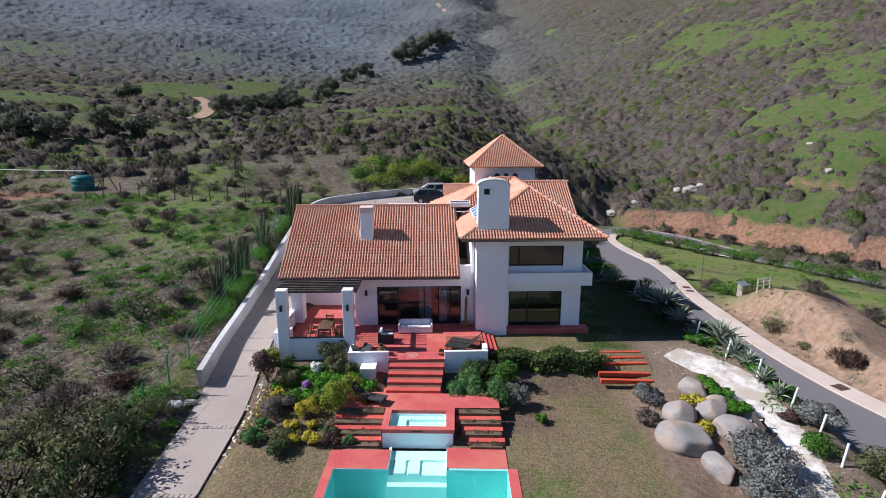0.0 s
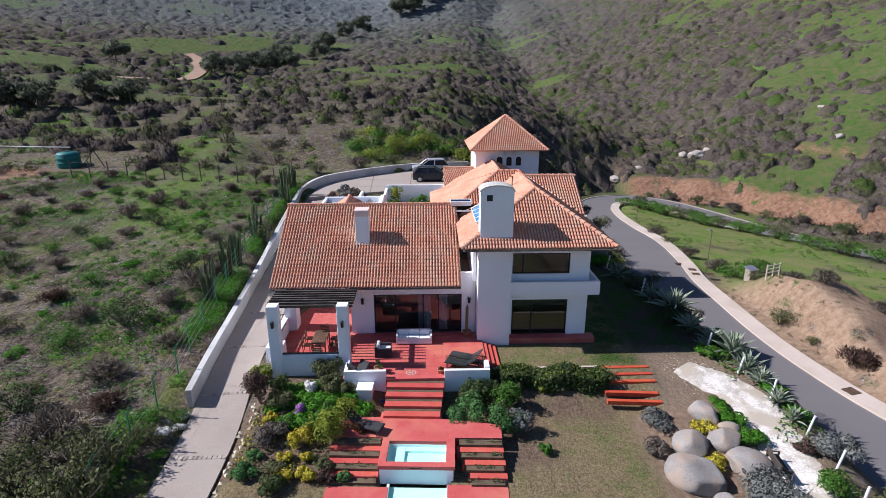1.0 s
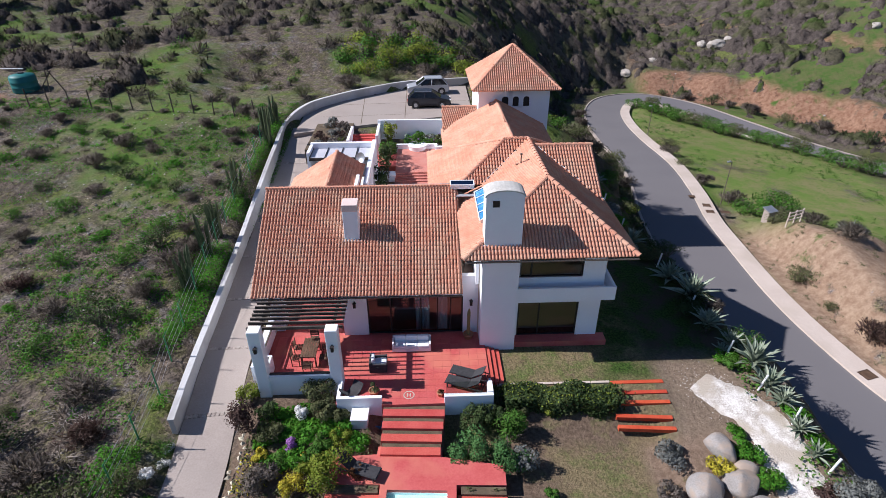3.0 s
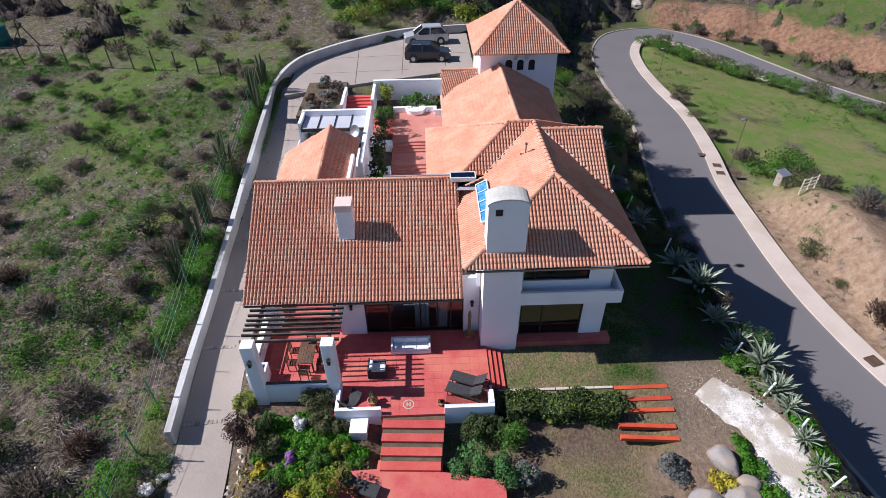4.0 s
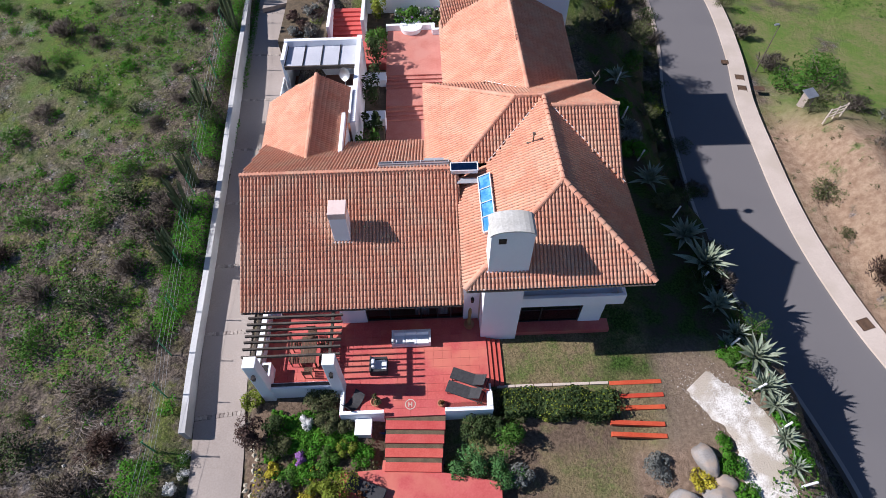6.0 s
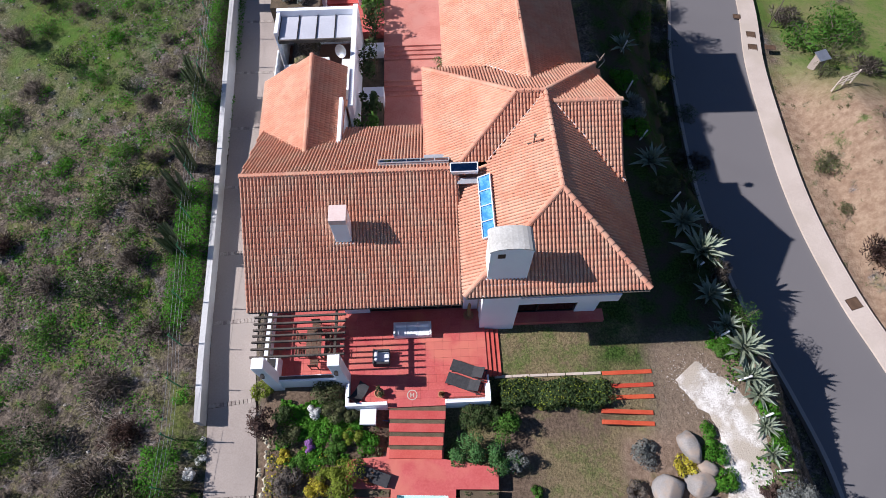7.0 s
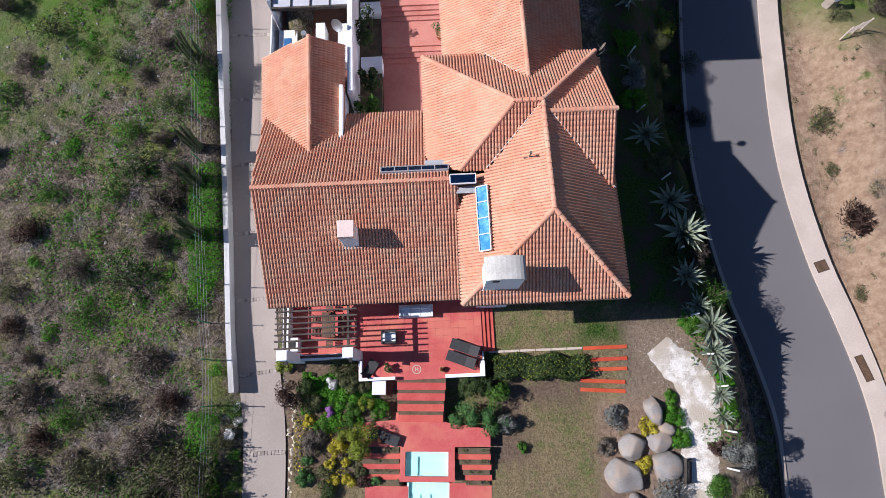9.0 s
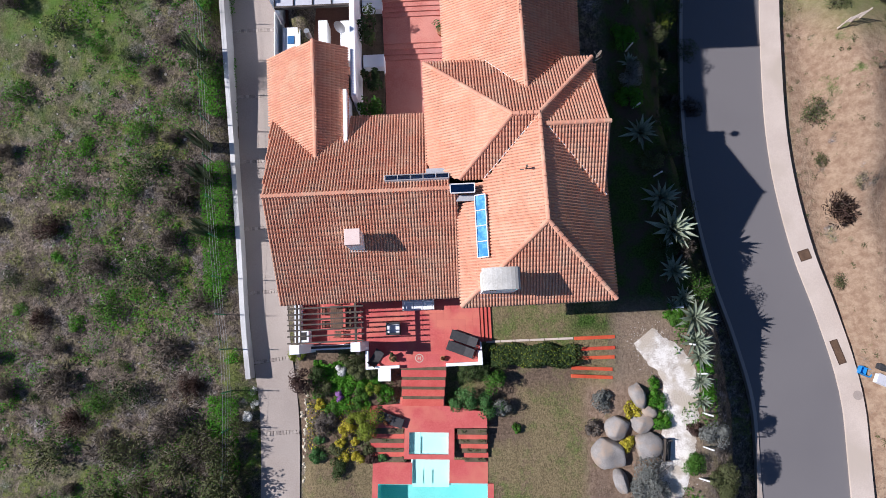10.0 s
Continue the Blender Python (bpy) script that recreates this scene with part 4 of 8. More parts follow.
# pool
pool = tagged(new("swimming_pool"), "turquoise swimming pool with red tiled surround", "pool", kind="structure")
PX0, PX1, PY0, PY1 = -4.5, 2.6, 10.0, 20.65
bm = boxes((-4.86, -2.3, PY1, 22.0, -1.7, DZ), (0.12, 2.62, PY1 + 0.1, 22.2, -1.7, DZ), (-4.86, PX0, 9.6, PY1, -1.7, DZ), (PX1, 3.0, 9.6, PY1 + 0.1, -1.7, DZ), (PX0, PX1, 9.6, PY0, -1.7, DZ))
part("surround", bm, M["red"], pool, "red tiled pool surround")
bm = boxes((PX0, PX1, PY0, PY1 + 0.1, -3.1, -3.0), (PX0 - 0.1, PX0 + 0.02, PY0, PY1, -3.0, DZ - 0.01), (PX1 - 0.02, PX1 + 0.1, PY0, PY1, -3.0, DZ - 0.01), (PX0, PX1, PY0 - 0.1, PY0 + 0.02, -3.0, DZ - 0.01),
           (PX0, -2.3, PY1 - 0.02, PY1 + 0.1, -3.0, DZ - 0.01), (0.12, PX1, PY1 - 0.02, PY1 + 0.1, -3.0, DZ - 0.01))
part("basin", bm, M["poolwall"], pool, "turquoise plaster basin")
bm = boxes((-2.3, 0.12, PY1, 22.2, -2.4, -1.68), (-2.05, -1.6, PY1, 22.2, -1.68, -1.60), (-1.45, -1.0, PY1, 22.2, -1.68, -1.60), (-2.3, 0.12, PY1 + 0.9, 22.2, -1.66, -1.585), (-2.38, -2.28, PY1, 22.2, -1.75, DZ - 0.01), (0.1, 0.2, PY1, 22.2, -1.75, DZ - 0.01), (-2.3, 0.12, PY1 - 0.3, PY1, -2.6, -2.0))
part("entry_steps", bm, M["spawall"], pool, "pale shallow entry steps")


def water_material(name, tint):
    m = bpy.data.materials.new(name)
    m.use_nodes = True
    n, l = m.node_tree.nodes, m.node_tree.links
    n.remove(n["Principled BSDF"])
    tr, gl, mx, fr = n.new("ShaderNodeBsdfTransparent"), n.new("ShaderNodeBsdfGlossy"), n.new("ShaderNodeMixShader"), n.new("ShaderNodeFresnel")
    tr.inputs["Color"].default_value = (*tint, 1)
    gl.inputs["Roughness"].default_value = 0.03
    fr.inputs["IOR"].default_value = 1.33
    geo, nz, bp = n.new("ShaderNodeNewGeometry"), n.new("ShaderNodeTexNoise"), n.new("ShaderNodeBump")
    nz.inputs["Scale"].default_value = 2.5
    bp.inputs["Strength"].default_value, bp.inputs["Distance"].default_value = 0.12, 0.05
    l.new(geo.outputs["Position"], nz.inputs["Vector"])
    l.new(nz.outputs["Fac"], bp.inputs["Height"])
    l.new(bp.outputs["Normal"], gl.inputs["Normal"])
    l.new(bp.outputs["Normal"], fr.inputs["Normal"])
    l.new(fr.outputs[0], mx.inputs[0])
    l.new(tr.outputs[0], mx.inputs[1])
    l.new(gl.outputs[0], mx.inputs[2])
    l.new(mx.outputs[0], n["Material Output"].inputs["Surface"])
    return m


M["water"] = water_material("pool_water", (0.72, 0.95, 0.95))
bm = sheet((PX0, PY0, -1.52), (PX1, PY0, -1.52), (PX1, PY1, -1.52), (PX0, PY1, -1.52))
bm.faces.new([bm.verts.new(c) for c in ((-2.3, PY1, -1.52), (0.12, PY1, -1.52), (0.12, 22.2, -1.52), (-2.3, 22.2, -1.52))])
w = part("water", bm, M["water"], pool)
w.visible_shadow = False
w = part("spa_water", sheet((-2.47, 22.66, -0.79), (0.05, 22.66, -0.79), (0.05, 24.0, -0.79), (-2.47, 24.0, -0.79)), M["water"], landing)
w.visible_shadow = False


# ---- plants: helpers ----
def leaf_arrays(c, out, size, rng, long=1.7):
    """Bent leaf quads at the places c, facing roughly along out."""
    n = len(c)
    out = out + rng.normal(0, 0.55, (n, 3))
    out /= np.linalg.norm(out, axis=1)[:, None] + 1e-9
    t = np.cross(out, rng.normal(0, 1, (n, 3)))
    t /= np.linalg.norm(t, axis=1)[:, None] + 1e-9
    b = np.cross(out, t)
    s = (size * rng.uniform(0.6, 1.4, n))[:, None]
    v = np.stack([c - t * s * 0.5, c - b * s * long * 0.5 - out * s * 0.12, c + t * s * 0.5, c + b * s * long * 0.5 - out * s * 0.12], 1)
    f = np.arange(4 * n).reshape(n, 4)
    return v.reshape(-1, 3), f


def spray_arrays(c, out, length, width, rng):
    """Thin twig-like blades at the places c, each running along out."""
    n = len(c)
    out = out + rng.normal(0, 0.4, (n, 3))
    out /= np.linalg.norm(out, axis=1)[:, None] + 1e-9
    t = np.cross(out, rng.normal(0, 1, (n, 3)))
    t /= np.linalg.norm(t, axis=1)[:, None] + 1e-9
    a = (length * rng.uniform(0.5, 1.4, n))[:, None] * 0.5 * out
    w = (width * rng.uniform(0.6, 1.4, n))[:, None] * 0.5 * t
    v = np.stack([c - a - w, c - a + w, c + a + 0.5 * w, c + a - 0.5 * w], 1)
    return v.reshape(-1, 3), np.arange(4 * n).reshape(n, 4)


def lobes(rng, n, r, h, count):
    """Places and outward ways on the skins of several overlapping lobes, with gaps."""
    ang = rng.uniform(0, 2 * np.pi, count)
    rad = r * np.sqrt(rng.uniform(0.02, 0.5, count))
    lc = np.stack([np.cos(ang) * rad, np.sin(ang) * rad, h * rng.uniform(0.35, 0.72, count)], 1)
    lr = np.stack([r * rng.uniform(0.3, 0.55, count)] * 2 + [h * rng.uniform(0.22, 0.36, count)], 1)
    k = rng.integers(0, count, n)
    d = rng.normal(0, 1, (n, 3))
    d[:, 2] = np.abs(d[:, 2]) * np.where(rng.uniform(0, 1, n) < 0.78, 1, -1)
    d /= np.linalg.norm(d, axis=1)[:, None]
    c = lc[k] + d * lr[k] * rng.uniform(0.7, 1.06, n)[:, None]
    c[:, 2] = np.maximum(c[:, 2], 0.03 * h)
    return c, d


def array_mesh(name, v, f, material, swell=None, keep=0.0):
    """A mesh from arrays; swell gives each leaf quad the way that its mass of foliage faces there."""
    me = bpy.data.meshes.new(name)
    me.from_pydata(v.tolist(), [], f.tolist() if hasattr(f, "tolist") else f, shade_flat=swell is None)
    me.materials.append(material)
    if swell is not None:
        q = v.reshape(-1, 4, 3)
        own = np.cross(q[:, 1] - q[:, 0], q[:, 2] - q[:, 0])
        own /= np.linalg.norm(own, axis=1)[:, None] + 1e-9
        own *= np.where((own * swell).sum(1) < 0, -1, 1)[:, None]
        way = swell / (np.linalg.norm(swell, axis=1)[:, None] + 1e-9) * (1 - keep) + own * keep
        way /= np.linalg.norm(way, axis=1)[:, None] + 1e-9
        me.normals_split_custom_set_from_vertices(np.repeat(way, 4, axis=0).tolist())
    return me


def twigs(rng, r, h, count, thick=0.02):
    bm = bmesh.new()
    for i in range(count):
        a = rng.uniform(0, 2 * math.pi)
        tip = Vector((math.cos(a) * r * rng.uniform(0.3, 0.85), math.sin(a) * r * rng.uniform(0.3, 0.85), h * rng.uniform(0.5, 0.95)))
        mid = Vector((tip.x * 0.4 + rng.normal(0, 0.06), tip.y * 0.4 + rng.normal(0, 0.06), tip.z * 0.55))
        tube(bm, [(0, 0, -0.15), mid, tip], thick * 1.6, 4, thick * 0.4)
    return bm


def foliage_mat(name, a, b, rnd=0.3, through_light=0.3):
    return mat(name, a, b, 0.75, 0.5, 3.0, 0, rnd=rnd, island=True, spec=0.2, translucent=through_light)


M["leaf_grey"] = foliage_mat("grey_scrub_leaves", (0.115, 0.095, 0.082), (0.20, 0.172, 0.148), 0.3)
M["leaf_olive"] = foliage_mat("olive_scrub_leaves", (0.085, 0.10, 0.04), (0.14, 0.15, 0.07), 0.3)
M["leaf_green"] = foliage_mat("green_leaves", (0.055, 0.14, 0.018), (0.10, 0.215, 0.035), 0.3)
M["leaf_bright"] = foliage_mat("fresh_green_leaves", (0.05, 0.175, 0.012), (0.10, 0.27, 0.024), 0.3)
M["leaf_dark"] = foliage_mat("dark_green_leaves", (0.032, 0.057, 0.018), (0.07, 0.105, 0.035), 0.3)
M["leaf_silver"] = foliage_mat("silver_leaves", (0.15, 0.16, 0.15), (0.27, 0.28, 0.26), 0.3)
M["leaf_blue"] = foliage_mat("bluish_green_leaves", (0.055, 0.145, 0.04), (0.115, 0.245, 0.08), 0.3)
M["leaf_yellow"] = foliage_mat("yellow_blossom", (0.38, 0.32, 0.03), (0.55, 0.48, 0.06), 0.3)
M["leaf_lime"] = foliage_mat("lime_green_leaves", (0.15, 0.20, 0.022), (0.26, 0.30, 0.045), 0.3)
M["leaf_purple"] = foliage_mat("purple_brown_leaves", (0.06, 0.035, 0.032), (0.12, 0.075, 0.06), 0.3)
M["leaf_rust"] = foliage_mat("rusty_leaves", (0.14, 0.055, 0.025), (0.22, 0.10, 0.045), 0.3)
M["petal_white"] = foliage_mat("white_petals", (0.7, 0.7, 0.68), (0.8, 0.8, 0.8), 0.1)
M["petal_purple"] = foliage_mat("purple_petals", (0.25, 0.09, 0.35), (0.4, 0.2, 0.5), 0.2)
M["tree_leaf"] = foliage_mat("dull_dark_tree_leaves", (0.085, 0.098, 0.07), (0.145, 0.16, 0.115), 0.3, 0.5)
M["bark"] = mat("grey_bark", (0.10, 0.08, 0.065), (0.18, 0.15, 0.125), 0.9, 3, 20, 0.4, 0.02)
M["cactus"] = mat("cactus_skin", (0.045, 0.07, 0.03), (0.085, 0.11, 0.055), 0.7, 2, 18, 0.4, 0.02)
M["agave"] = mat("agave_leaf", (0.13, 0.17, 0.12), (0.31, 0.35, 0.26), 0.5, 1.5, 12, 0.1, rnd=0.15)
shrub_data = {}


def shrub(leaf, r, h, seed, n=420, size=0.11, count=7, stems=7, twiggy=False):
    """Foliage and branch meshes of a shrub of unit kind, kept for reuse."""
    key = (leaf, r, h, seed, n)
    if key not in shrub_data:
        rng = np.random.default_rng(seed)
        c, d = lobes(rng, n, r, h, count)
        if twiggy:
            d[:, 2] = np.abs(d[:, 2]) + 0.35
            v, f = spray_arrays(c, d, 4.6 * size, 0.62 * size, rng)
        else:
            v, f = leaf_arrays(c, d, size, rng)
        fol = array_mesh("foliage", v, f, M[leaf], d, 0.45)
        bm = twigs(rng, r, h, stems, 0.012 + 0.01 * r)
        st = bpy.data.meshes.new("stem")
        bm.to_mesh(st)
        bm.free()
        st.materials.append(M["bark"])
        shrub_data[key] = (fol, st)
    return shrub_data[key]


def plant(name, data, x, y, z, turn, scale, label, category="shrub", group="", tall=1.0):
    root = new(name)
    root.matrix_world = pose(x, y, z, 0, 0, turn) @ Matrix.Diagonal((scale, scale, scale * tall, 1))
    for part_name, me in zip(("foliage", "stem"), data):
        ob = new(part_name, me)
        ob.parent = root
    return tagged(root, label, category, group)


def gz(x, y):
    return float(ground_height(np.array([x]), np.array([y]))[0])


# ---- terrace: pergola, walls, furniture (in the house's axes) ----
def local_thing(name, label, category, u=0.0, v=0.0, z=0.0, turn=0.0, group="", kind=""):
    ob = new(name)
    ob.matrix_world = HOUSE @ pose(u, v, z, 0, 0, turn)
    return tagged(ob, label, category, group, kind)


paving(terrace, -10.0, 1.2, -1.9, 1.7, 0.0, 0.46, M["red"])
paving(terrace, -4.1, -1.1, -3.52, -1.9, 0.0, 0.46, M["red"])
paving(terrace, -6.3, -4.1, -3.4, -1.9, 0.0, 0.46, M["red"])
paving(terrace, -1.1, 1.2, -3.4, -1.9, 0.0, 0.46, M["red"])

pergola = local_thing("pergola", "dark weathered timber pergola on white plastered pillars", "pergola")
for u0, u1 in ((-10.2, -9.62), (-6.62, -6.04)):
    part("pillar", boxes((u0, u1, -2.25, -1.7, -1.5, 3.49), bevel=0.03), M["plaster"], pergola, "white plastered pillar")
part("parapet", boxes((-9.62, -6.62, -2.12, -1.82, -1.5, 0.66)), M["plaster"], pergola, "white parapet below the pergola")
part("parapet_top", boxes((-9.62, -6.62, -2.02, -1.87, 0.663, 0.71)), M["dark_wood"], pergola, "dark timber rail")
for u in (-9.86, -6.36):
    part("beam", boxes((u - 0.06, u + 0.06, -1.75, 1.74, 2.98, 3.16), bevel=0.008), M["dark_wood"], pergola)
for i, v in enumerate((0.42, 0.07, -0.25, -0.55, -0.87, -1.22, -1.61)):
    bm = bmesh.new()
    box(bm, -10.38, -5.86, v - 0.045, v + 0.045, 3.165, 3.31, 0.008)
    part("rafter", bm, M["dark_wood"], pergola)
part("side_rail", boxes((-10.28, -10.2, -1.7, 1.4, 0.86, 0.92)), M["dark_wood"], pergola)

grill = local_thing("barbecue_counter", "white masonry barbecue counter on the covered terrace", "counter")
part("low_wall", boxes((-10.62, -10.3, -1.6, 4.9, -1.2, 0.85), bevel=0.02), M["plaster"], grill)
part("counter", boxes((-10.3, -9.72, -1.6, -0.8, 0.0, 0.88), bevel=0.02), M["plaster"], grill)
part("hood", boxes((-10.5, -9.8, 2.2, 3.2, 0.0, 3.2), bevel=0.03), M["plaster"], grill)
part("grate", boxes((-10.2, -9.85, -1.45, -0.95, 0.885, 0.9)), M["frame"], grill)

table = local_thing("dining_table", "brown slatted timber dining table under the pergola", "table", -7.95, -0.1)
for k in range(6):
    part("slat", boxes((-0.4 + 0.135 * k, -0.28 + 0.135 * k, -0.75, 0.75, 0.72, 0.75)), M["wood"], table)
for sx in (-0.34, 0.34):
    for sy in (-0.66, 0.66):
        part("leg", boxes((sx - 0.035, sx + 0.035, sy - 0.035, sy + 0.035, 0, 0.72)), M["wood"], table)
part("apron", boxes((-0.34, 0.34, -0.68, -0.65, 0.62, 0.72), (-0.34, 0.34, 0.65, 0.68, 0.62, 0.72)), M["wood"], table)


def garden_chair(u, v, turn):
    ch = local_thing("garden_chair", "brown slatted timber garden chair at the table", "chair", u, v, 0, turn, "chairs round the dining table")
    part("seat", boxes(*[(-0.22, 0.22, -0.2 + 0.085 * k, -0.13 + 0.085 * k, 0.42, 0.445) for k in range(5)]), M["wood"], ch)
    part("backrest", boxes((-0.23, -0.19, 0.2, 0.23, 0.42, 0.92), (0.19, 0.23, 0.2, 0.23, 0.42, 0.92), *[(-0.19, 0.19, 0.205, 0.225, 0.52 + 0.1 * k, 0.58 + 0.1 * k) for k in range(4)]), M["wood"], ch)
    for sx in (-0.2, 0.2):
        for sy in (-0.18, 0.2):
            part("leg", boxes((sx - 0.02, sx + 0.02, sy - 0.02, sy + 0.02, 0, 0.42)), M["wood"], ch)
    return ch


first_chair = garden_chair(-8.65, -0.5, 90)
for u, v, turn in ((-8.65, 0.3, 90), (-7.25, -0.5, -90), (-7.25, 0.3, -90), (-7.95, -1.15, 180), (-7.95, 0.95, 0)):
    copy_thing(first_chair, HOUSE @ pose(u, v, 0, 0, 0, turn))

sofa = local_thing("garden_sofa", "white cushioned garden sofa on the red terrace", "sofa", -2.73, 0.5)
part("frame", boxes((-1.02, 1.02, -0.36, 0.38, 0.06, 0.28), (-1.02, 1.02, 0.28, 0.38, 0.28, 0.62), (-1.02, -0.92, -0.36, 0.38, 0.28, 0.55), (0.92, 1.02, -0.36, 0.38, 0.28, 0.55), bevel=0.015), M["white"], sofa)
for k in range(3):
    part("seat_cushion", boxes((-0.91 + 0.61 * k, -0.31 + 0.61 * k, -0.35, 0.14, 0.28, 0.43), bevel=0.05), M["cushion"], sofa)
    part("back_cushion", boxes((-0.91 + 0.61 * k, -0.31 + 0.61 * k, 0.12, 0.28, 0.40, 0.74), bevel=0.05), M["cushion"], sofa)
arm = local_thing("wicker_armchair", "black wicker armchair with white cushions on the terrace", "armchair", -4.4, -0.97, 0, 90)
part("body", boxes((-0.4, 0.4, -0.44, 0.44, 0.03, 0.32), (-0.4, 0.4, 0.34, 0.44, 0.32, 0.66), (-0.4, -0.28, -0.44, 0.34, 0.32, 0.56), (0.28, 0.4, -0.44, 0.34, 0.32, 0.56), bevel=0.02), M["black"], arm)
part("seat_cushion", boxes((-0.27, 0.27, -0.42, 0.22, 0.32, 0.46), bevel=0.05), M["cushion"], arm)
part("back_cushion", boxes((-0.27, 0.27, 0.18, 0.33, 0.44, 0.78), bevel=0.05), M["cushion"], arm)


def lounger(m, label, back=38):
    """A sun lounger: head towards +x, the backrest raised."""
    ob = new("sun_lounger")
    ob.matrix_world = m
    tagged(ob, label, "sun lounger", "sun loungers")
    part("frame", boxes((-0.95, 0.95, -0.31, -0.27, 0.26, 0.30), (-0.95, 0.95, 0.27, 0.31, 0.26, 0.30), (-0.95, -0.91, -0.27, 0.27, 0.26, 0.30), (0.91, 0.95, -0.27, 0.27, 0.26, 0.30)), M["black"], ob)
    part("seat", boxes((-0.92, 0.22, -0.29, 0.29, 0.30, 0.325)), M["black"], ob, "taut black mesh seat")
    bm = bmesh.new()
    box(bm, 0, 0.72, -0.29, 0.29, -0.012, 0.012, m=pose(0.23, 0, 0.315, 0, -back, 0))
    part("backrest", bm, M["black"], ob, "raised black mesh backrest")
    for sx in (-0.8, 0.75):
        for sy in (-0.29, 0.29):
            part("leg", boxes((sx - 0.02, sx + 0.02, sy - 0.02, sy + 0.02, 0, 0.27)), M["black"], ob)
    bm = bmesh.new()
    tube(bm, [(0.85, -0.25, 0.28), (0.62, -0.25, 0.58)], 0.012, 5)
    tube(bm, [(0.85, 0.25, 0.28), (0.62, 0.25, 0.58)], 0.012, 5)
    part("prop", bm, M["black"], ob)
    return ob


lounger(HOUSE @ pose(0.17, -1.82, 0, 0, 0, -22), "black mesh sun lounger with a raised back on the terrace")
lounger(HOUSE @ pose(-0.09, -2.50, 0, 0, 0, -22), "black mesh sun lounger with a raised back on the terrace")
lounger(pose(-3.75, 24.86, LZ, 0, 0, 162), "black mesh sun lounger with a raised back by the spa", 42)

# low walls that bound the terrace
left_wall = local_thing("planter_wall", "low white plastered wall at the terrace edge", "wall")
part("front", boxes((-6.22, -4.08, -3.47, -3.29, -1.5, 0.42), bevel=0.015), M["plaster"], left_wall)
part("return", boxes((-6.22, -6.04, -3.29, -2.3, -1.5, 0.42), bevel=0.015), M["plaster"], left_wall)
right_wall = local_thing("planter_wall", "low white plastered wall with a glass screen at the terrace edge", "wall")
part("front", boxes((-1.12, 1.22, -3.5, -3.3, -1.5, 0.42), bevel=0.015), M["plaster"], right_wall)
part("pier", boxes((0.95, 1.22, -3.3, -2.6, -1.5, 0.5), bevel=0.015), M["plaster"], right_wall)
part("side", boxes((1.12, 1.22, -2.6, -2.05, -1.5, 0.12)), M["plaster"], right_wall)
g = part("glass_screen", sheet((-1.05, -3.4, 0.42), (0.9, -3.4, 0.42), (0.9, -3.4, 1.25), (-1.05, -3.4, 1.25)), M["glass"], right_wall, "clear glass screen")
g.visible_shadow = False
side_steps = local_thing("side_steps", "three narrow red side steps down to the lawn", "steps", kind="structure")
for k in range(3):
    part("tread", boxes((1.21 + 0.26 * k, 1.43 + 0.26 * k, -2.05, 0.55, -1.5, -0.07 - 0.09 * k), bevel=0.01), M["red_edge"], side_steps)
part("soil", boxes((1.2, 1.95, -2.03, 0.53, -1.5, -0.33)), M["bed"], side_steps)

# inlaid ring with its crossed bars
emblem = new("floor_medallion")
emblem.matrix_world = pose(-1.86, 28.73, 0.002, 0, 0, 2)
tagged(emblem, "pale inlaid ring with an H shape in the terrace tiles", "floor inlay")
bm = bmesh.new()
rings = [[bm.verts.new((r * math.cos(a), r * math.sin(a), 0.006)) for a in (2 * math.pi * k / 32 for k in range(32))] for r in (0.27, 0.22)]
for k in range(32):
    bm.faces.new((rings[0][k], rings[0][(k + 1) % 32], rings[1][(k + 1) % 32], rings[1][k]))
part("ring", bm, M["sidewalk"], emblem)
part("letter_bars", boxes((-0.1, -0.05, -0.12, 0.12, 0, 0.006), (0.05, 0.1, -0.12, 0.12, 0, 0.006), (-0.05, 0.05, -0.025, 0.025, 0, 0.006)), M["sidewalk"], emblem)


def pot(bm, r0, r1, h, seg=16, wall=0.025):
    """A turned flower pot with a rim and a hollow."""
    prof = [(0.001, 0.0), (r0, 0.0), (r1, h * 0.88), (r1 + 0.02, h * 0.89), (r1 + 0.02, h), (r1 - wall, h), (r1 - wall - 0.01, h * 0.84), (0.001, h * 0.84)]
    rows = [[bm.verts.new((r * math.cos(a), r * math.sin(a), z)) for a in (2 * math.pi * k / seg for k in range(seg))] for r, z in prof]
    for a, b in zip(rows, rows[1:]):
        for k in range(seg):
            bm.faces.new((a[k], a[(k + 1) % seg], b[(k + 1) % seg], b[k]))
    return bm


M["clay"] = mat("clay_pot", (0.38, 0.17, 0.09), (0.48, 0.24, 0.14), 0.85, 3, 20, 0.2, 0.01)


def potted(m, leaf, r, h, seed, label, pot_r=0.2, pot_h=0.34):
    ob = new("potted_plant")
    ob.matrix_world = m
    tagged(ob, label, "potted plant", "potted plants")
    part("pot", pot(bmesh.new(), pot_r * 0.75, pot_r, pot_h), M["clay"], ob, smooth=True)
    fol, st = shrub(leaf, r, h, seed, 160, 0.07, 4, 4)
    for nm, me in (("foliage", fol), ("stems", st)):
        k = new(nm, me)
        k.parent = ob
        k.location = (0, 0, pot_h * 0.84)
    return ob


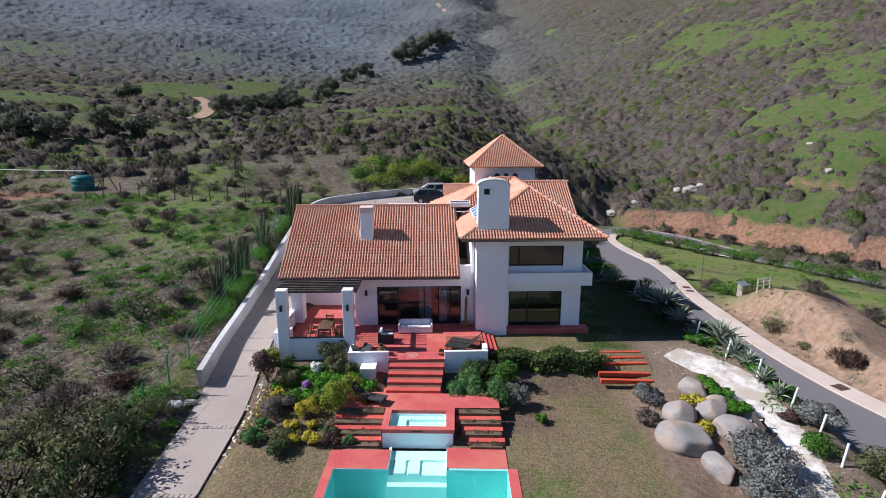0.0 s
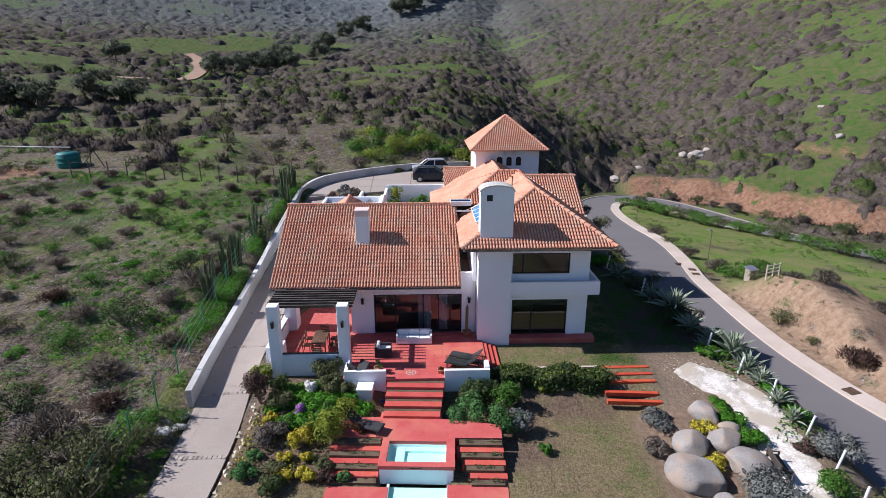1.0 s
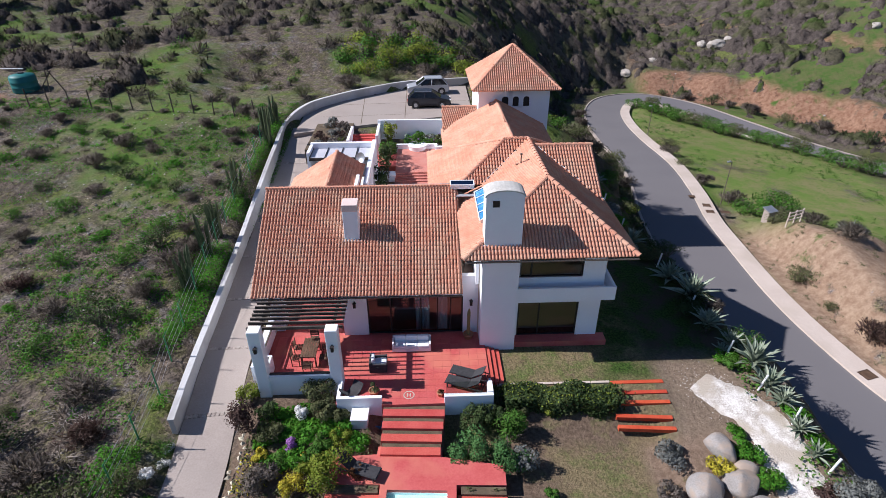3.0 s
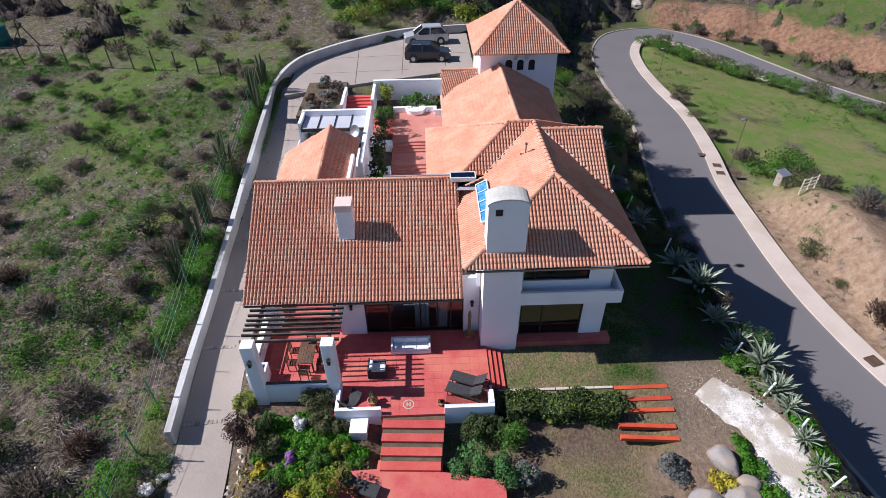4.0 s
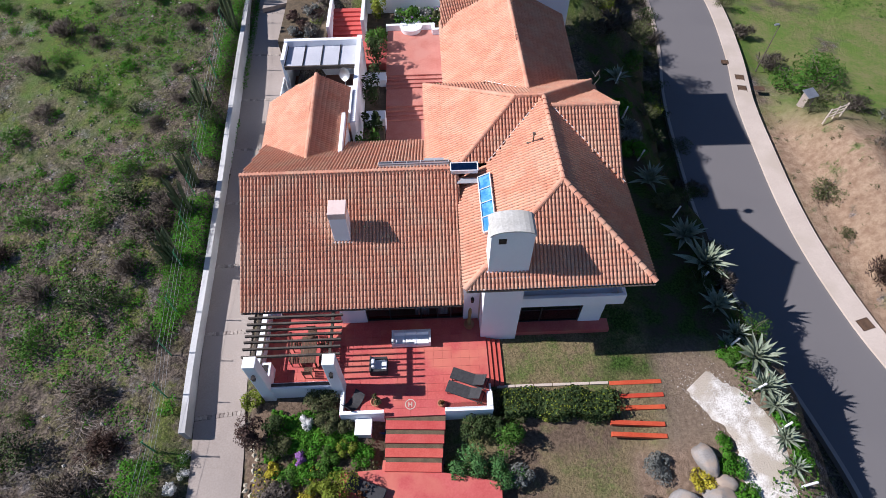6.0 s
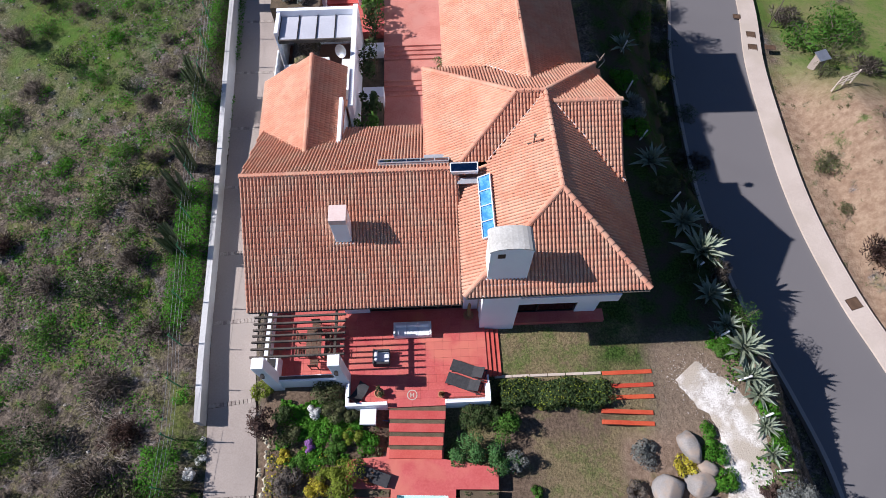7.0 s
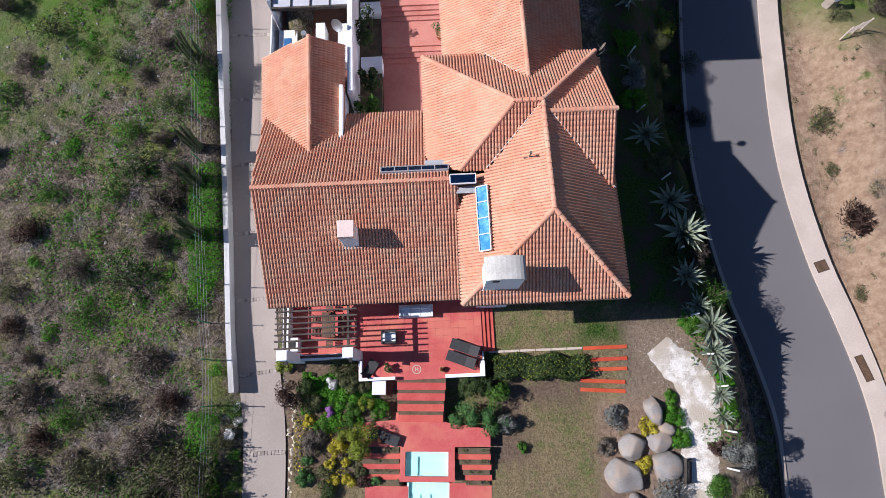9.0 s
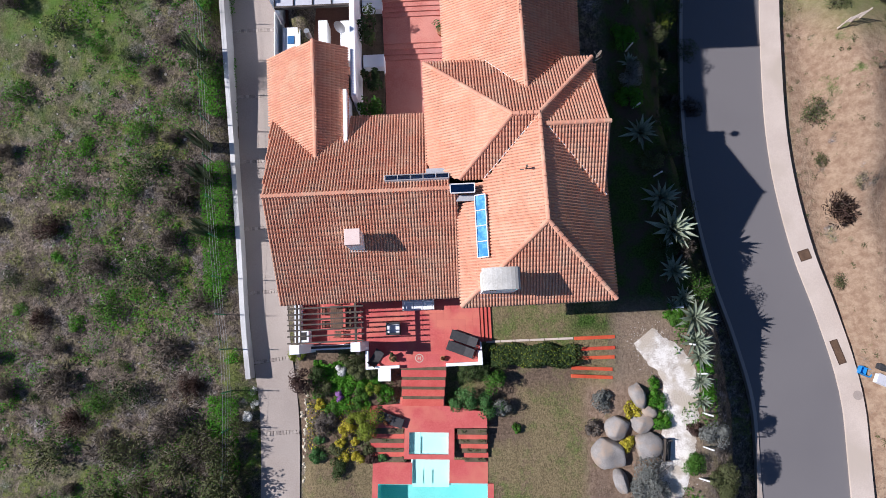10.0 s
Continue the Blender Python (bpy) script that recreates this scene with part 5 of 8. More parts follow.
potted(HOUSE @ pose(-4.5, -2.82, 0), "leaf_olive", 0.3, 0.35, 91, "bushy plant in a clay pot on the terrace", 0.24, 0.3)
potted(HOUSE @ pose(-1.3, -3.0, 0), "leaf_rust", 0.15, 0.2, 92, "small plant in a clay pot at the stair head", 0.16, 0.22)
cact = local_thing("potted_cactus", "tall column cactus in a clay pot against the wall", "potted plant", 0.35, 1.25)
part("pot", pot(bmesh.new(), 0.2, 0.27, 0.3), M["clay"], cact, smooth=True)


def cactus_column(bm, x, y, z, h, r, lean, rng, ribs=7):
    rows = []
    for i in range(9):
        t = i / 8
        rr = r * (1.0 if t < 0.8 else math.sqrt(max(0.02, 1 - ((t - 0.8) / 0.2) ** 2))) * (1 + 0.05 * math.sin(9 * t + x))
        cx, cy = x + lean[0] * t * t, y + lean[1] * t * t
        rows.append([bm.verts.new((cx + rr * (1 if k % 2 else 0.74) * math.cos(math.pi * k / ribs), cy + rr * (1 if k % 2 else 0.74) * math.sin(math.pi * k / ribs), z + h * t)) for k in range(2 * ribs)])
    for a, b in zip(rows, rows[1:]):
        for k in range(2 * ribs):
            bm.faces.new((a[k], a[(k + 1) % (2 * ribs)], b[(k + 1) % (2 * ribs)], b[k]))
    bm.faces.new(rows[-1])


bm = bmesh.new()
cactus_column(bm, 0, 0, 0.24, 1.75, 0.09, (0.02, 0), None)
part("stem", bm, mat("dry_cactus", (0.16, 0.13, 0.05), (0.24, 0.2, 0.09), 0.8, 4, 25, 0.3), cact, "yellowing ribbed stem")

deck_chair = local_thing("sling_chair", "dark curved sling chair at the terrace wall", "chair", -5.55, -2.75, 0, -35)
bm = bmesh.new()
arc = [(0, 0.55 * math.sin(t), 0.62 - 0.55 * math.cos(t)) for t in (math.radians(-95 + 15 * k) for k in range(12))]
for sx in (-0.28, 0.28):
    tube(bm, [(sx, y, z) for _, y, z in arc], 0.018, 6)
part("frame", bm, M["black"], deck_chair)
bm = bmesh.new()
rows = [[bm.verts.new((sx, y * 0.97, z + 0.01)) for sx in (-0.28, 0.28)] for _, y, z in arc]
low = [[bm.verts.new((v.co.x, v.co.y * 1.03, v.co.z - 0.012)) for v in r] for r in rows]
for a, b, c, d in zip(rows, rows[1:], low, low[1:]):
    bm.faces.new((a[0], a[1], b[1], b[0]))
    bm.faces.new((c[1], c[0], d[0], d[1]))
part("sling", bm, M["black"], deck_chair, "dark fabric sling")

for u, v, z in ((-9.9, -2.27, 2.5), (-6.33, -2.27, 2.5), (-5.75, 1.73, 2.05), (0.5, 1.73, 2.05)):
    la = local_thing("wall_lamp", "small black lantern on the white wall", "lamp", u, v, z, group="wall lanterns")
    part("bracket", boxes((-0.03, 0.03, -0.02, 0.03, -0.05, 0.2)), M["frame"], la)
    part("lantern", boxes((-0.07, 0.07, -0.16, -0.02, -0.14, 0.12), bevel=0.02), M["frame"], la)
    part("cap", boxes((-0.09, 0.09, -0.18, 0.0, 0.12, 0.145)), M["frame"], la)

# pump box under the terrace wall
pump = new("pump_box")
pump.matrix_world = pose(-4.1, 27.66, -1.15, 0, 0, 1)
tagged(pump, "white pump box with a lid on the garden soil", "box")
part("body", boxes((-0.37, 0.37, -0.37, 0.37, 0, 0.92), bevel=0.01), M["white"], pump)
part("lid", boxes((-0.41, 0.41, -0.41, 0.41, 0.925, 1.0), bevel=0.015), M["white"], pump)
basin = new("blue_crate")
basin.matrix_world = pose(-3.35, 27.75, -1.1)
tagged(basin, "small blue plastic crate beside the pump box", "crate")
M["blue"] = mat("blue_plastic", (0.03, 0.12, 0.3), (0.04, 0.16, 0.36), 0.5, 3, 20, 0)
part("crate", boxes((-0.25, 0.25, -0.16, 0.16, 0, 0.02), (-0.25, -0.23, -0.16, 0.16, 0.02, 0.2), (0.23, 0.25, -0.16, 0.16, 0.02, 0.2), (-0.23, 0.23, -0.16, -0.14, 0.02, 0.2), (-0.23, 0.23, 0.14, 0.16, 0.02, 0.2)), M["blue"], basin)

# ---- roof fittings ----
def skylight(corners, cols, name_label, frame_key="white"):
    """A framed glass strip over four corners (u, v, z), low side first."""
    sk = new("skylight")
    sk.parent = house
    sk["label"] = name_label
    c = [Vector(q) for q in corners]
    nrm = (c[1] - c[0]).cross(c[3] - c[0]).normalized()
    if nrm.z < 0:
        nrm = -nrm
    bm = bmesh.new()
    for a, b in zip(c, c[1:] + c[:1]):
        tube(bm, [a + nrm * 0.17, b + nrm * 0.17], 0.035, 4)
        low = [bm.verts.new(q) for q in (a + nrm * 0.17, b + nrm * 0.17, b - nrm * 0.1, a - nrm * 0.1)]
        bm.faces.new(low)
    for k in range(1, cols):
        t = k / cols
        tube(bm, [c[0].lerp(c[1], t) + nrm * 0.18, c[3].lerp(c[2], t) + nrm * 0.18], 0.028, 4)
    part("frame", bm, M[frame_key], sk)
    for k in range(cols):
        bm = bmesh.new()
        a, b = k / cols, (k + 1) / cols
        v = [bm.verts.new(q + nrm * 0.17) for q in (c[0].lerp(c[1], a), c[0].lerp(c[1], b), c[3].lerp(c[2], b), c[3].lerp(c[2], a))]
        bm.faces.new(v if (c[1] - c[0]).cross(c[3] - c[0]).z > 0 else v[::-1])
        part("pane", bm, M["skyglass"], sk)
    # sheet just below the panes, coloured to stand in for reflected sky
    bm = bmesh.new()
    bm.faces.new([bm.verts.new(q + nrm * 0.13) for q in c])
    part("shaft", bm, M["sky_sheen"], sk)
    return sk


# blue with pale blotches: a sky reflection put into the colour
M["sky_sheen"] = mat("painted_sky_reflection", (0.13, 0.32, 0.54), (0.50, 0.64, 0.76), 0.6, 1.4, 5, 0, low=0.42, high=0.64)
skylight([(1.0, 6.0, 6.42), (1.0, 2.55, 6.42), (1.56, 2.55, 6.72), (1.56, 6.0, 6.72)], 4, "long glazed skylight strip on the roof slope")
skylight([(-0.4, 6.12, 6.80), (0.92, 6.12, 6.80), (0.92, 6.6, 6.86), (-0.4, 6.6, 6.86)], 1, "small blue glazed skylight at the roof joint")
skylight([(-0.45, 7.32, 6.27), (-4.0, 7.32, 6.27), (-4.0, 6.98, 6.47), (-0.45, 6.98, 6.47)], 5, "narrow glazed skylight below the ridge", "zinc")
part("flashing", boxes((-1.7, -0.3, 7.25, 7.75, 6.22, 6.26)), M["zinc"], house)
part("flashing", boxes((-0.15, 0.98, 5.75, 6.1, 6.40, 6.43)), M["zinc"], house)

aerial = new("roof_aerial")
aerial.matrix_world = HOUSE @ pose(3.62, 7.0, 7.72)
tagged(aerial, "small rusty metal aerial on the roof", "aerial")
bm = tube(bmesh.new(), [(0, 0, -0.1), (0, 0, 0.62)], 0.035, 8)
part("mast", bm, M["bark"], aerial)
part("bracket", boxes((-0.3, 0.3, -0.03, 0.03, 0.05, 0.1)), M["bark"], aerial)
part("cap", boxes((-0.06, 0.06, -0.06, 0.06, 0.62, 0.72)), M["bark"], aerial)


def dish(m, label, r=0.36):
    ob = new("satellite_dish")
    ob.matrix_world = m
    tagged(ob, label, "satellite dish", "satellite dishes")
    bm = bmesh.new()
    rows = []
    for i in range(5):
        t = i / 4
        rows.append([bm.verts.new((r * t * math.cos(a) + 1e-4 * math.cos(a), 0.12 * t * t, r * t * math.sin(a) + 1e-4 * math.sin(a))) for a in (2 * math.pi * k / 20 for k in range(20))])
    for a, b in zip(rows, rows[1:]):
        for k in range(20):
            bm.faces.new((a[k], a[(k + 1) % 20], b[(k + 1) % 20], b[k]))
    part("reflector", bm, M["bark"] if r < 0.4 else M["metal"], ob, smooth=True)
    part("mast", tube(bmesh.new(), [(0, -0.02, 0), (0, -0.15, -0.1), (0, -0.15, -0.75)], 0.02, 6), M["metal"], ob)
    part("arm", tube(bmesh.new(), [(0, 0.05, -r * 0.9), (0, 0.45, -0.05)], 0.012, 5), M["metal"], ob)
    return ob


dish(HOUSE @ pose(8.6, 14.0, 6.35, 20, 0, 60), "rusty satellite dish on the roof corner", 0.26)
dish(HOUSE @ pose(-6.75, 17.9, 4.1, 25, 0, 150), "grey satellite dish inside the service yard", 0.42)

# gutters under the eaves and a downpipe
for a, b in (((-10.75, 0.68, 3.24), (-0.05, 0.68, 3.24)), ((0.0, -0.05, 5.66), (8.4, -0.02, 5.66))):
    part("gutter", tube(bmesh.new(), [a, b], 0.055, 8), M["bark"], house)

# ---- service yard ----
M["panel"] = mat("pale_roof_panel", (0.46, 0.47, 0.52), (0.54, 0.55, 0.60), 0.5, 0.8, 10, 0.05)
yard = local_thing("service_yard", "white-walled service yard with a pale panel roof", "yard", kind="structure")
part("east_wall", boxes((-6.22, -5.9, 13.35, 22.5, -0.5, 3.95), bevel=0.02), M["plaster"], yard)
part("north_wall", boxes((-11.4, -6.22, 22.2, 22.5, -0.5, 3.8), bevel=0.02), M["plaster"], yard)
part("west_wall", boxes((-11.4, -11.15, 20.2, 22.2, -0.5, 3.7), bevel=0.02), M["plaster"], yard)
part("gable_parapet", boxes((-6.6, -6.38, 10.0, 13.5, 2.5, 4.6), bevel=0.02), M["plaster"], yard, "white parapet beside the tiled slope")
part("floor", boxes((-11.2, -6.2, 16.0, 22.2, -0.4, 0.9)), M["interior_floor"], yard)
for k in range(4):
    part("roof_panel", boxes((-11.12 + 1.23 * k, -9.93 + 1.23 * k, 19.95, 22.18, 3.30, 3.34)), M["panel"], yard, "pale translucent roof panel")
for k in range(5):
    part("roof_bar", boxes((-11.17 + 1.23 * k, -11.11 + 1.23 * k, 19.9, 22.18, 3.31, 3.42)), M["frame"], yard)
part("edge_beam", boxes((-11.15, -6.22, 19.8, 19.92, 3.15, 3.4)), M["dark_wood"], yard)
for a, b, c, d, z in ((-11.1, -9.9, 17.0, 19.4, 1.75), (-8.6, -8.0, 17.6, 19.6, 2.1), (-7.2, -6.3, 16.8, 19.7, 1.8)):
    part("laundry_unit", boxes((a, b, c, d, 0.9, z), bevel=0.03), M["white"], yard, "white laundry counter")
part("west_fence", boxes((-11.5, -11.42, 16.4, 20.2, 0.2, 2.3)), M["plaster"], yard)
part("gas_cylinder", tube(bmesh.new(), [(-9.4, 18.9, 0.9), (-9.4, 18.9, 2.1)], 0.18, 12), M["metal"], yard)
part("sink", boxes((-10.75, -10.3, 18.2, 18.75, 1.755, 1.8)), M["blue"], yard)

# ---- courtyard ----
court = local_thing("courtyard", "stepped red-tiled courtyard between white beds", "courtyard", kind="structure")
part("south_floor", boxes((-4.4, 0.7, 11.6, 17.3, -0.5, 0.5)), M["red_old"], court)
part("middle_floor", boxes((-4.4, 0.7, 18.3, 20.2, -0.5, 1.0)), M["red_old"], court)
part("north_floor", boxes((-4.4, 0.5, 21.1, 26.7, -0.5, 1.5)), M["red_old"], court)
for k in range(3):
    part("step", boxes((-4.4, 0.7, 17.3 + 0.33 * k, 17.66 + 0.33 * k, -0.5, 0.62 + 0.125 * k), bevel=0.01), M["red_old"], court)
    part("step", boxes((-4.4, 0.7, 20.2 + 0.3 * k, 20.53 + 0.3 * k, -0.5, 1.12 + 0.125 * k), bevel=0.01), M["red_old"], court)
part("bed_wall", boxes((-4.5, -2.9, 26.7, 26.95, 0, 1.95), bevel=0.02), M["plaster"], court)
part("bed_wall", boxes((-2.2, -0.9, 26.7, 26.95, 0, 1.95), bevel=0.02), M["plaster"], court)
part("bed_wall", boxes((-0.9, 0.5, 26.0, 26.25, 0, 1.95), bevel=0.02), M["plaster"], court)
part("bed_wall", boxes((-0.95, -0.7, 26.25, 26.95, 0, 1.95), bevel=0.02), M["plaster"], court)
part("bed_soil", boxes((-6.2, 0.4, 26.96, 28.8, 0, 1.75)), M["bed"], court)
part("west_bed_soil", boxes((-5.9, -4.45, 11.6, 26.7, -0.5, 0.9)), M["bed"], court)
part("back_wall", boxes((-6.25, 0.4, 28.8, 29.05, 0, 3.6), bevel=0.02), M["plaster"], court, "tall white wall behind the flower bed")
part("back_wall", boxes((-6.25, -6.0, 25.4, 28.8, 0, 3.3), bevel=0.02), M["plaster"], court)
for v in (16.4, 20.6):
    part("white_box", boxes((-5.75, -4.35, v, v + 0.9, -0.3, 1.5), bevel=0.03), M["plaster"], court, "white planter block")
bm = pot(bmesh.new(), 0.78, 0.86, 0.42, 28, 0.2)
f = part("fountain_bowl", bm, M["plaster"], court, "round white fountain bowl", smooth=False)
f.location = (-2.55, 26.75, 1.5)
part("fountain_soil", tube(bmesh.new(), [(-2.55, 26.75, 1.5), (-2.55, 26.75, 1.72)], 0.62, 24), M["bed"], court)
for nm, leaf, n_fl, lab, seed in (("white_flowers", "petal_white", 260, "white blossoms in the courtyard bed", 1), ("purple_flowers", "petal_purple", 220, "purple blossoms in the courtyard bed", 2), ("bed_leaves", "leaf_green", 900, "low leaves in the courtyard bed", 3)):
    rng = np.random.default_rng(70 + seed)
    c = np.stack([rng.uniform(-3.8, 0.3, n_fl), rng.uniform(27.0, 28.7, n_fl), rng.uniform(1.8, 2.25, n_fl) + (0.12 if seed < 3 else 0)], 1)
    ok = np.sin(3.1 * c[:, 0] + 2.0 * seed) + 0.6 * np.sin(5 * c[:, 1] + seed) > -0.2 - (seed == 3)
    c = c[ok]
    v, f = leaf_arrays(c, np.tile((0.0, -0.3, 1.0), (len(c), 1)), 0.09 if seed < 3 else 0.13, rng)
    fl = mesh_part(nm, array_mesh(nm, v, f, M[leaf]), M[leaf])
    fl.matrix_world = HOUSE
    tagged(fl, lab, "flowers", kind="stuff")
part("entry_steps", boxes(*[(-8.6, -6.25, 25.6 + 0.42 * k, 26.04 + 0.42 * k, 0.5, 1.62 + 0.13 * k) for k in range(7)]), M["red_edge"], court, "red steps up to the parking court")
part("entry_wall", boxes((-8.85, -8.6, 25.2, 29.2, 0.5, 2.95), bevel=0.03), M["plaster"], court)
part("entry_floor", boxes((-8.6, -4.4, 22.6, 25.6, -0.5, 1.5)), M["red"], court)
part("rockery_bed", boxes((-12.4, -8.85, 24.2, 31.5, 0.5, 2.5)), M["bed"], court)
potted(HOUSE @ pose(-0.35, 18.9, 1.0), "leaf_blue", 0.6, 0.8, 93, "round clipped shrub in a white planter by the wall", 0.4, 0.5)
potted(HOUSE @ pose(0.2, 19.3, 1.0), "leaf_olive", 0.25, 0.35, 94, "small plant in a clay pot in the courtyard")
for u, v, r, h, leaf, seed in ((-5.2, 13.2, 0.9, 2.4, "leaf_green", 1), (-5.1, 15.2, 0.8, 2.2, "leaf_dark", 2), (-5.0, 18.8, 1.1, 3.0, "leaf_dark", 3), (-5.1, 22.6, 1.1, 3.0, "leaf_dark", 4), (-5.2, 24.6, 1.0, 2.4, "leaf_green", 5), (-5.3, 27.8, 0.9, 2.2, "leaf_lime", 6),
                             (-2.3, 27.9, 0.6, 1.0, "leaf_green", 7), (-1.4, 27.9, 0.5, 0.7, "leaf_silver", 8), (-0.3, 27.5, 0.6, 0.9, "leaf_olive", 9)):
    p = (HOUSE @ Vector((u, v, 0.85 if v < 26.7 else 1.75)))
    plant("courtyard_shrub", shrub(leaf, r, h, 100 + seed, 500, 0.13), p.x, p.y, p.z, seed * 50, 1, "leafy evergreen shrub in the white courtyard bed", "shrub", "courtyard shrubs")
rng = np.random.default_rng(5)
for k in range(16):
    u, v = rng.uniform(-12.0, -9.2), rng.uniform(24.8, 31)
    p = HOUSE @ Vector((u, v, 2.45))
    leaf = ("leaf_grey", "leaf_silver", "leaf_purple")[k % 3]
    plant("rockery_shrub", shrub(leaf, 0.6, 0.7, 120 + k % 5, 260, 0.10), p.x, p.y, p.z, k * 40, rng.uniform(0.8, 1.3), "low greyish flowering shrub in the rockery bed", "shrub", "rockery shrubs")

# ---- cars ----
def car(m, paint, label, length=4.6, width=1.85, height=1.68):
    """An estate car facing -x: a lofted body, glazed cabin, wheels, lamps."""
    ob = new("car")
    ob.matrix_world = m
    tagged(ob, label, "car", "parked cars")
    h = length / 2
    side = [(-h, 0.42), (-h - 0.02, 0.62), (-h + 0.12, 0.86), (-h + 0.75, 1.0), (-h + 1.15, 1.06), (h - 0.25, 1.10), (h - 0.02, 1.0), (h + 0.02, 0.6), (h - 0.04, 0.38)]
    bm = bmesh.new()
    rows = []
    for y, k in ((-width / 2 + 0.06, 0.96), (-width / 2, 1.0), (width / 2, 1.0), (width / 2 - 0.06, 0.96)):
        rows.append([bm.verts.new((x * (0.985 if k < 1 else 1), y, z if k == 1 else 0.30 + (z - 0.30) * 1.02)) for x, z in side] + [bm.verts.new((h - 0.1, y, 0.26)), bm.verts.new((-h + 0.1, y, 0.26))])
    k = len(rows[0])
    for a, b in zip(rows, rows[1:]):
        for i in range(k):
            bm.faces.new((a[i], a[(i + 1) % k], b[(i + 1) % k], b[i]))
    bm.faces.new(rows[0])
    bm.faces.new(rows[-1][::-1])
    bmesh.ops.recalc_face_normals(bm, faces=bm.faces[:])
    bmesh.ops.bevel(bm, geom=[e for e in bm.edges if abs(e.verts[0].co.y - e.verts[1].co.y) < 0.01 and abs(abs(e.verts[0].co.y) - width / 2) < 0.02 and e.verts[0].co.z > 0.5], offset=0.05, segments=2, affect='EDGES')
    part("body", bm, paint, ob, smooth=False)
    for sg in (-1, 1):
        for x in (-h + 0.9, h - 0.85):
            part("wheel_arch", tube(bmesh.new(), [(x, sg * (width / 2 - 0.05), 0.36), (x, sg * (width / 2 + 0.008), 0.36)], 0.42, 20), M["car_glass"], ob)
        part("bumper_trim", boxes((-h + 1.4, h - 1.35, sg * (width / 2 + 0.004) - 0.01, sg * (width / 2 + 0.004) + 0.01, 0.28, 0.40)), M["frame"], ob)
    cabin = [(-h + 1.05, 1.05), (-h + 1.95, height - 0.06), (-h + 2.3, height), (h - 0.75, height - 0.02), (h - 0.12, 1.08)]
    bm = bmesh.new()
    rows = []
    for y, top in ((-width / 2 + 0.05, 0.82), (width / 2 - 0.05, 0.82)):
        rows.append([bm.verts.new((x, y * (1 if z < 1.2 else top), z)) for x, z in cabin])
    k = len(cabin)
    for i in range(k):
        bm.faces.new((rows[0][i], rows[0][(i + 1) % k], rows[1][(i + 1) % k], rows[1][i]))
    bm.faces.new(rows[0][::-1])
    bm.faces.new(rows[1])
    bmesh.ops.recalc_face_normals(bm, faces=bm.faces[:])
    part("glasshouse", bm, M["car_glass"], ob, "dark car windows")
    bm = boxes((-h + 2.0, h - 0.72, -width * 0.40, width * 0.40, height - 0.05, height + 0.015), bevel=0.02)
    part("roof", bm, paint, ob)
    for x0, x1 in ((-h + 1.08, -h + 2.0), (-h + 2.75, -h + 2.8), (h - 0.72, h - 0.15)):
        for sg in (-1, 1):
            bm = bmesh.new()
            tube(bm, [(x0, sg * (width / 2 - 0.05), 1.06), (x1, sg * width * 0.40, height - 0.03)] if x0 < h - 1 else [(x1, sg * (width / 2 - 0.05), 1.08), (x0, sg * width * 0.40, height - 0.03)], 0.045, 5)
            part("pillar", bm, paint, ob)
    for sg in (-1, 1):
        part("roof_rail", tube(bmesh.new(), [(-h + 2.1, sg * width * 0.37, height + 0.05), (h - 0.8, sg * width * 0.37, height + 0.04)], 0.02, 5), M["metal"], ob)
        part("mirror", boxes((-h + 1.35, -h + 1.5, sg * width / 2 - 0.02 if sg > 0 else -width / 2 - 0.18, sg * width / 2 + 0.18 if sg > 0 else -width / 2 + 0.02, 1.03, 1.17), bevel=0.03), paint, ob)
        part("headlight", boxes((-h - 0.01, -h + 0.22, sg * 0.62 - 0.2, sg * 0.62 + 0.2, 0.72, 0.86), bevel=0.03), M["white"], ob)
        part("tail_light", boxes((h - 0.12, h + 0.03, sg * 0.72 - 0.14, sg * 0.72 + 0.14, 0.72, 1.0), bevel=0.02), M["red_edge"], ob)
        for x in (-h + 0.9, h - 0.85):
            y = sg * (width / 2 - 0.1)
            wh = part("wheel", tube(bmesh.new(), [(x, y - 0.12, 0.34), (x, y + 0.12, 0.34)], 0.34, 20), M["black"], ob, "black tyre")
            part("rim", tube(bmesh.new(), [(x, y - 0.13, 0.34), (x, y + 0.13, 0.34)], 0.21, 14), M["metal"], wh, "bright alloy rim")
    part("grille", boxes((-h - 0.025, -h + 0.02, -0.38, 0.38, 0.52, 0.74)), M["frame"], ob)
    return ob


M["car_glass"] = mat("car_glass", (0.010, 0.011, 0.013), (0.016, 0.017, 0.02), 0.12, 1, 5, 0, spec=0.5)
M["silver"] = mat("silver_car_paint", (0.50, 0.52, 0.56), (0.54, 0.56, 0.60), 0.28, 2, 200, 0.02, metal=0.35, spec=0.6)
M["navy"] = mat("dark_blue_car_paint", (0.018, 0.022, 0.035), (0.022, 0.027, 0.042), 0.2, 2, 200, 0.02, spec=0.7)
car(pose(-2.45, 69.1, 2.42, 0, 0, 182), M["navy"], "dark blue estate car parked on the concrete court")
car(pose(-2.85, 74.4, 2.45, 0, 0, 8), M["silver"], "silver estate car parked beside the curved wall", 4.75, 1.9, 1.75)
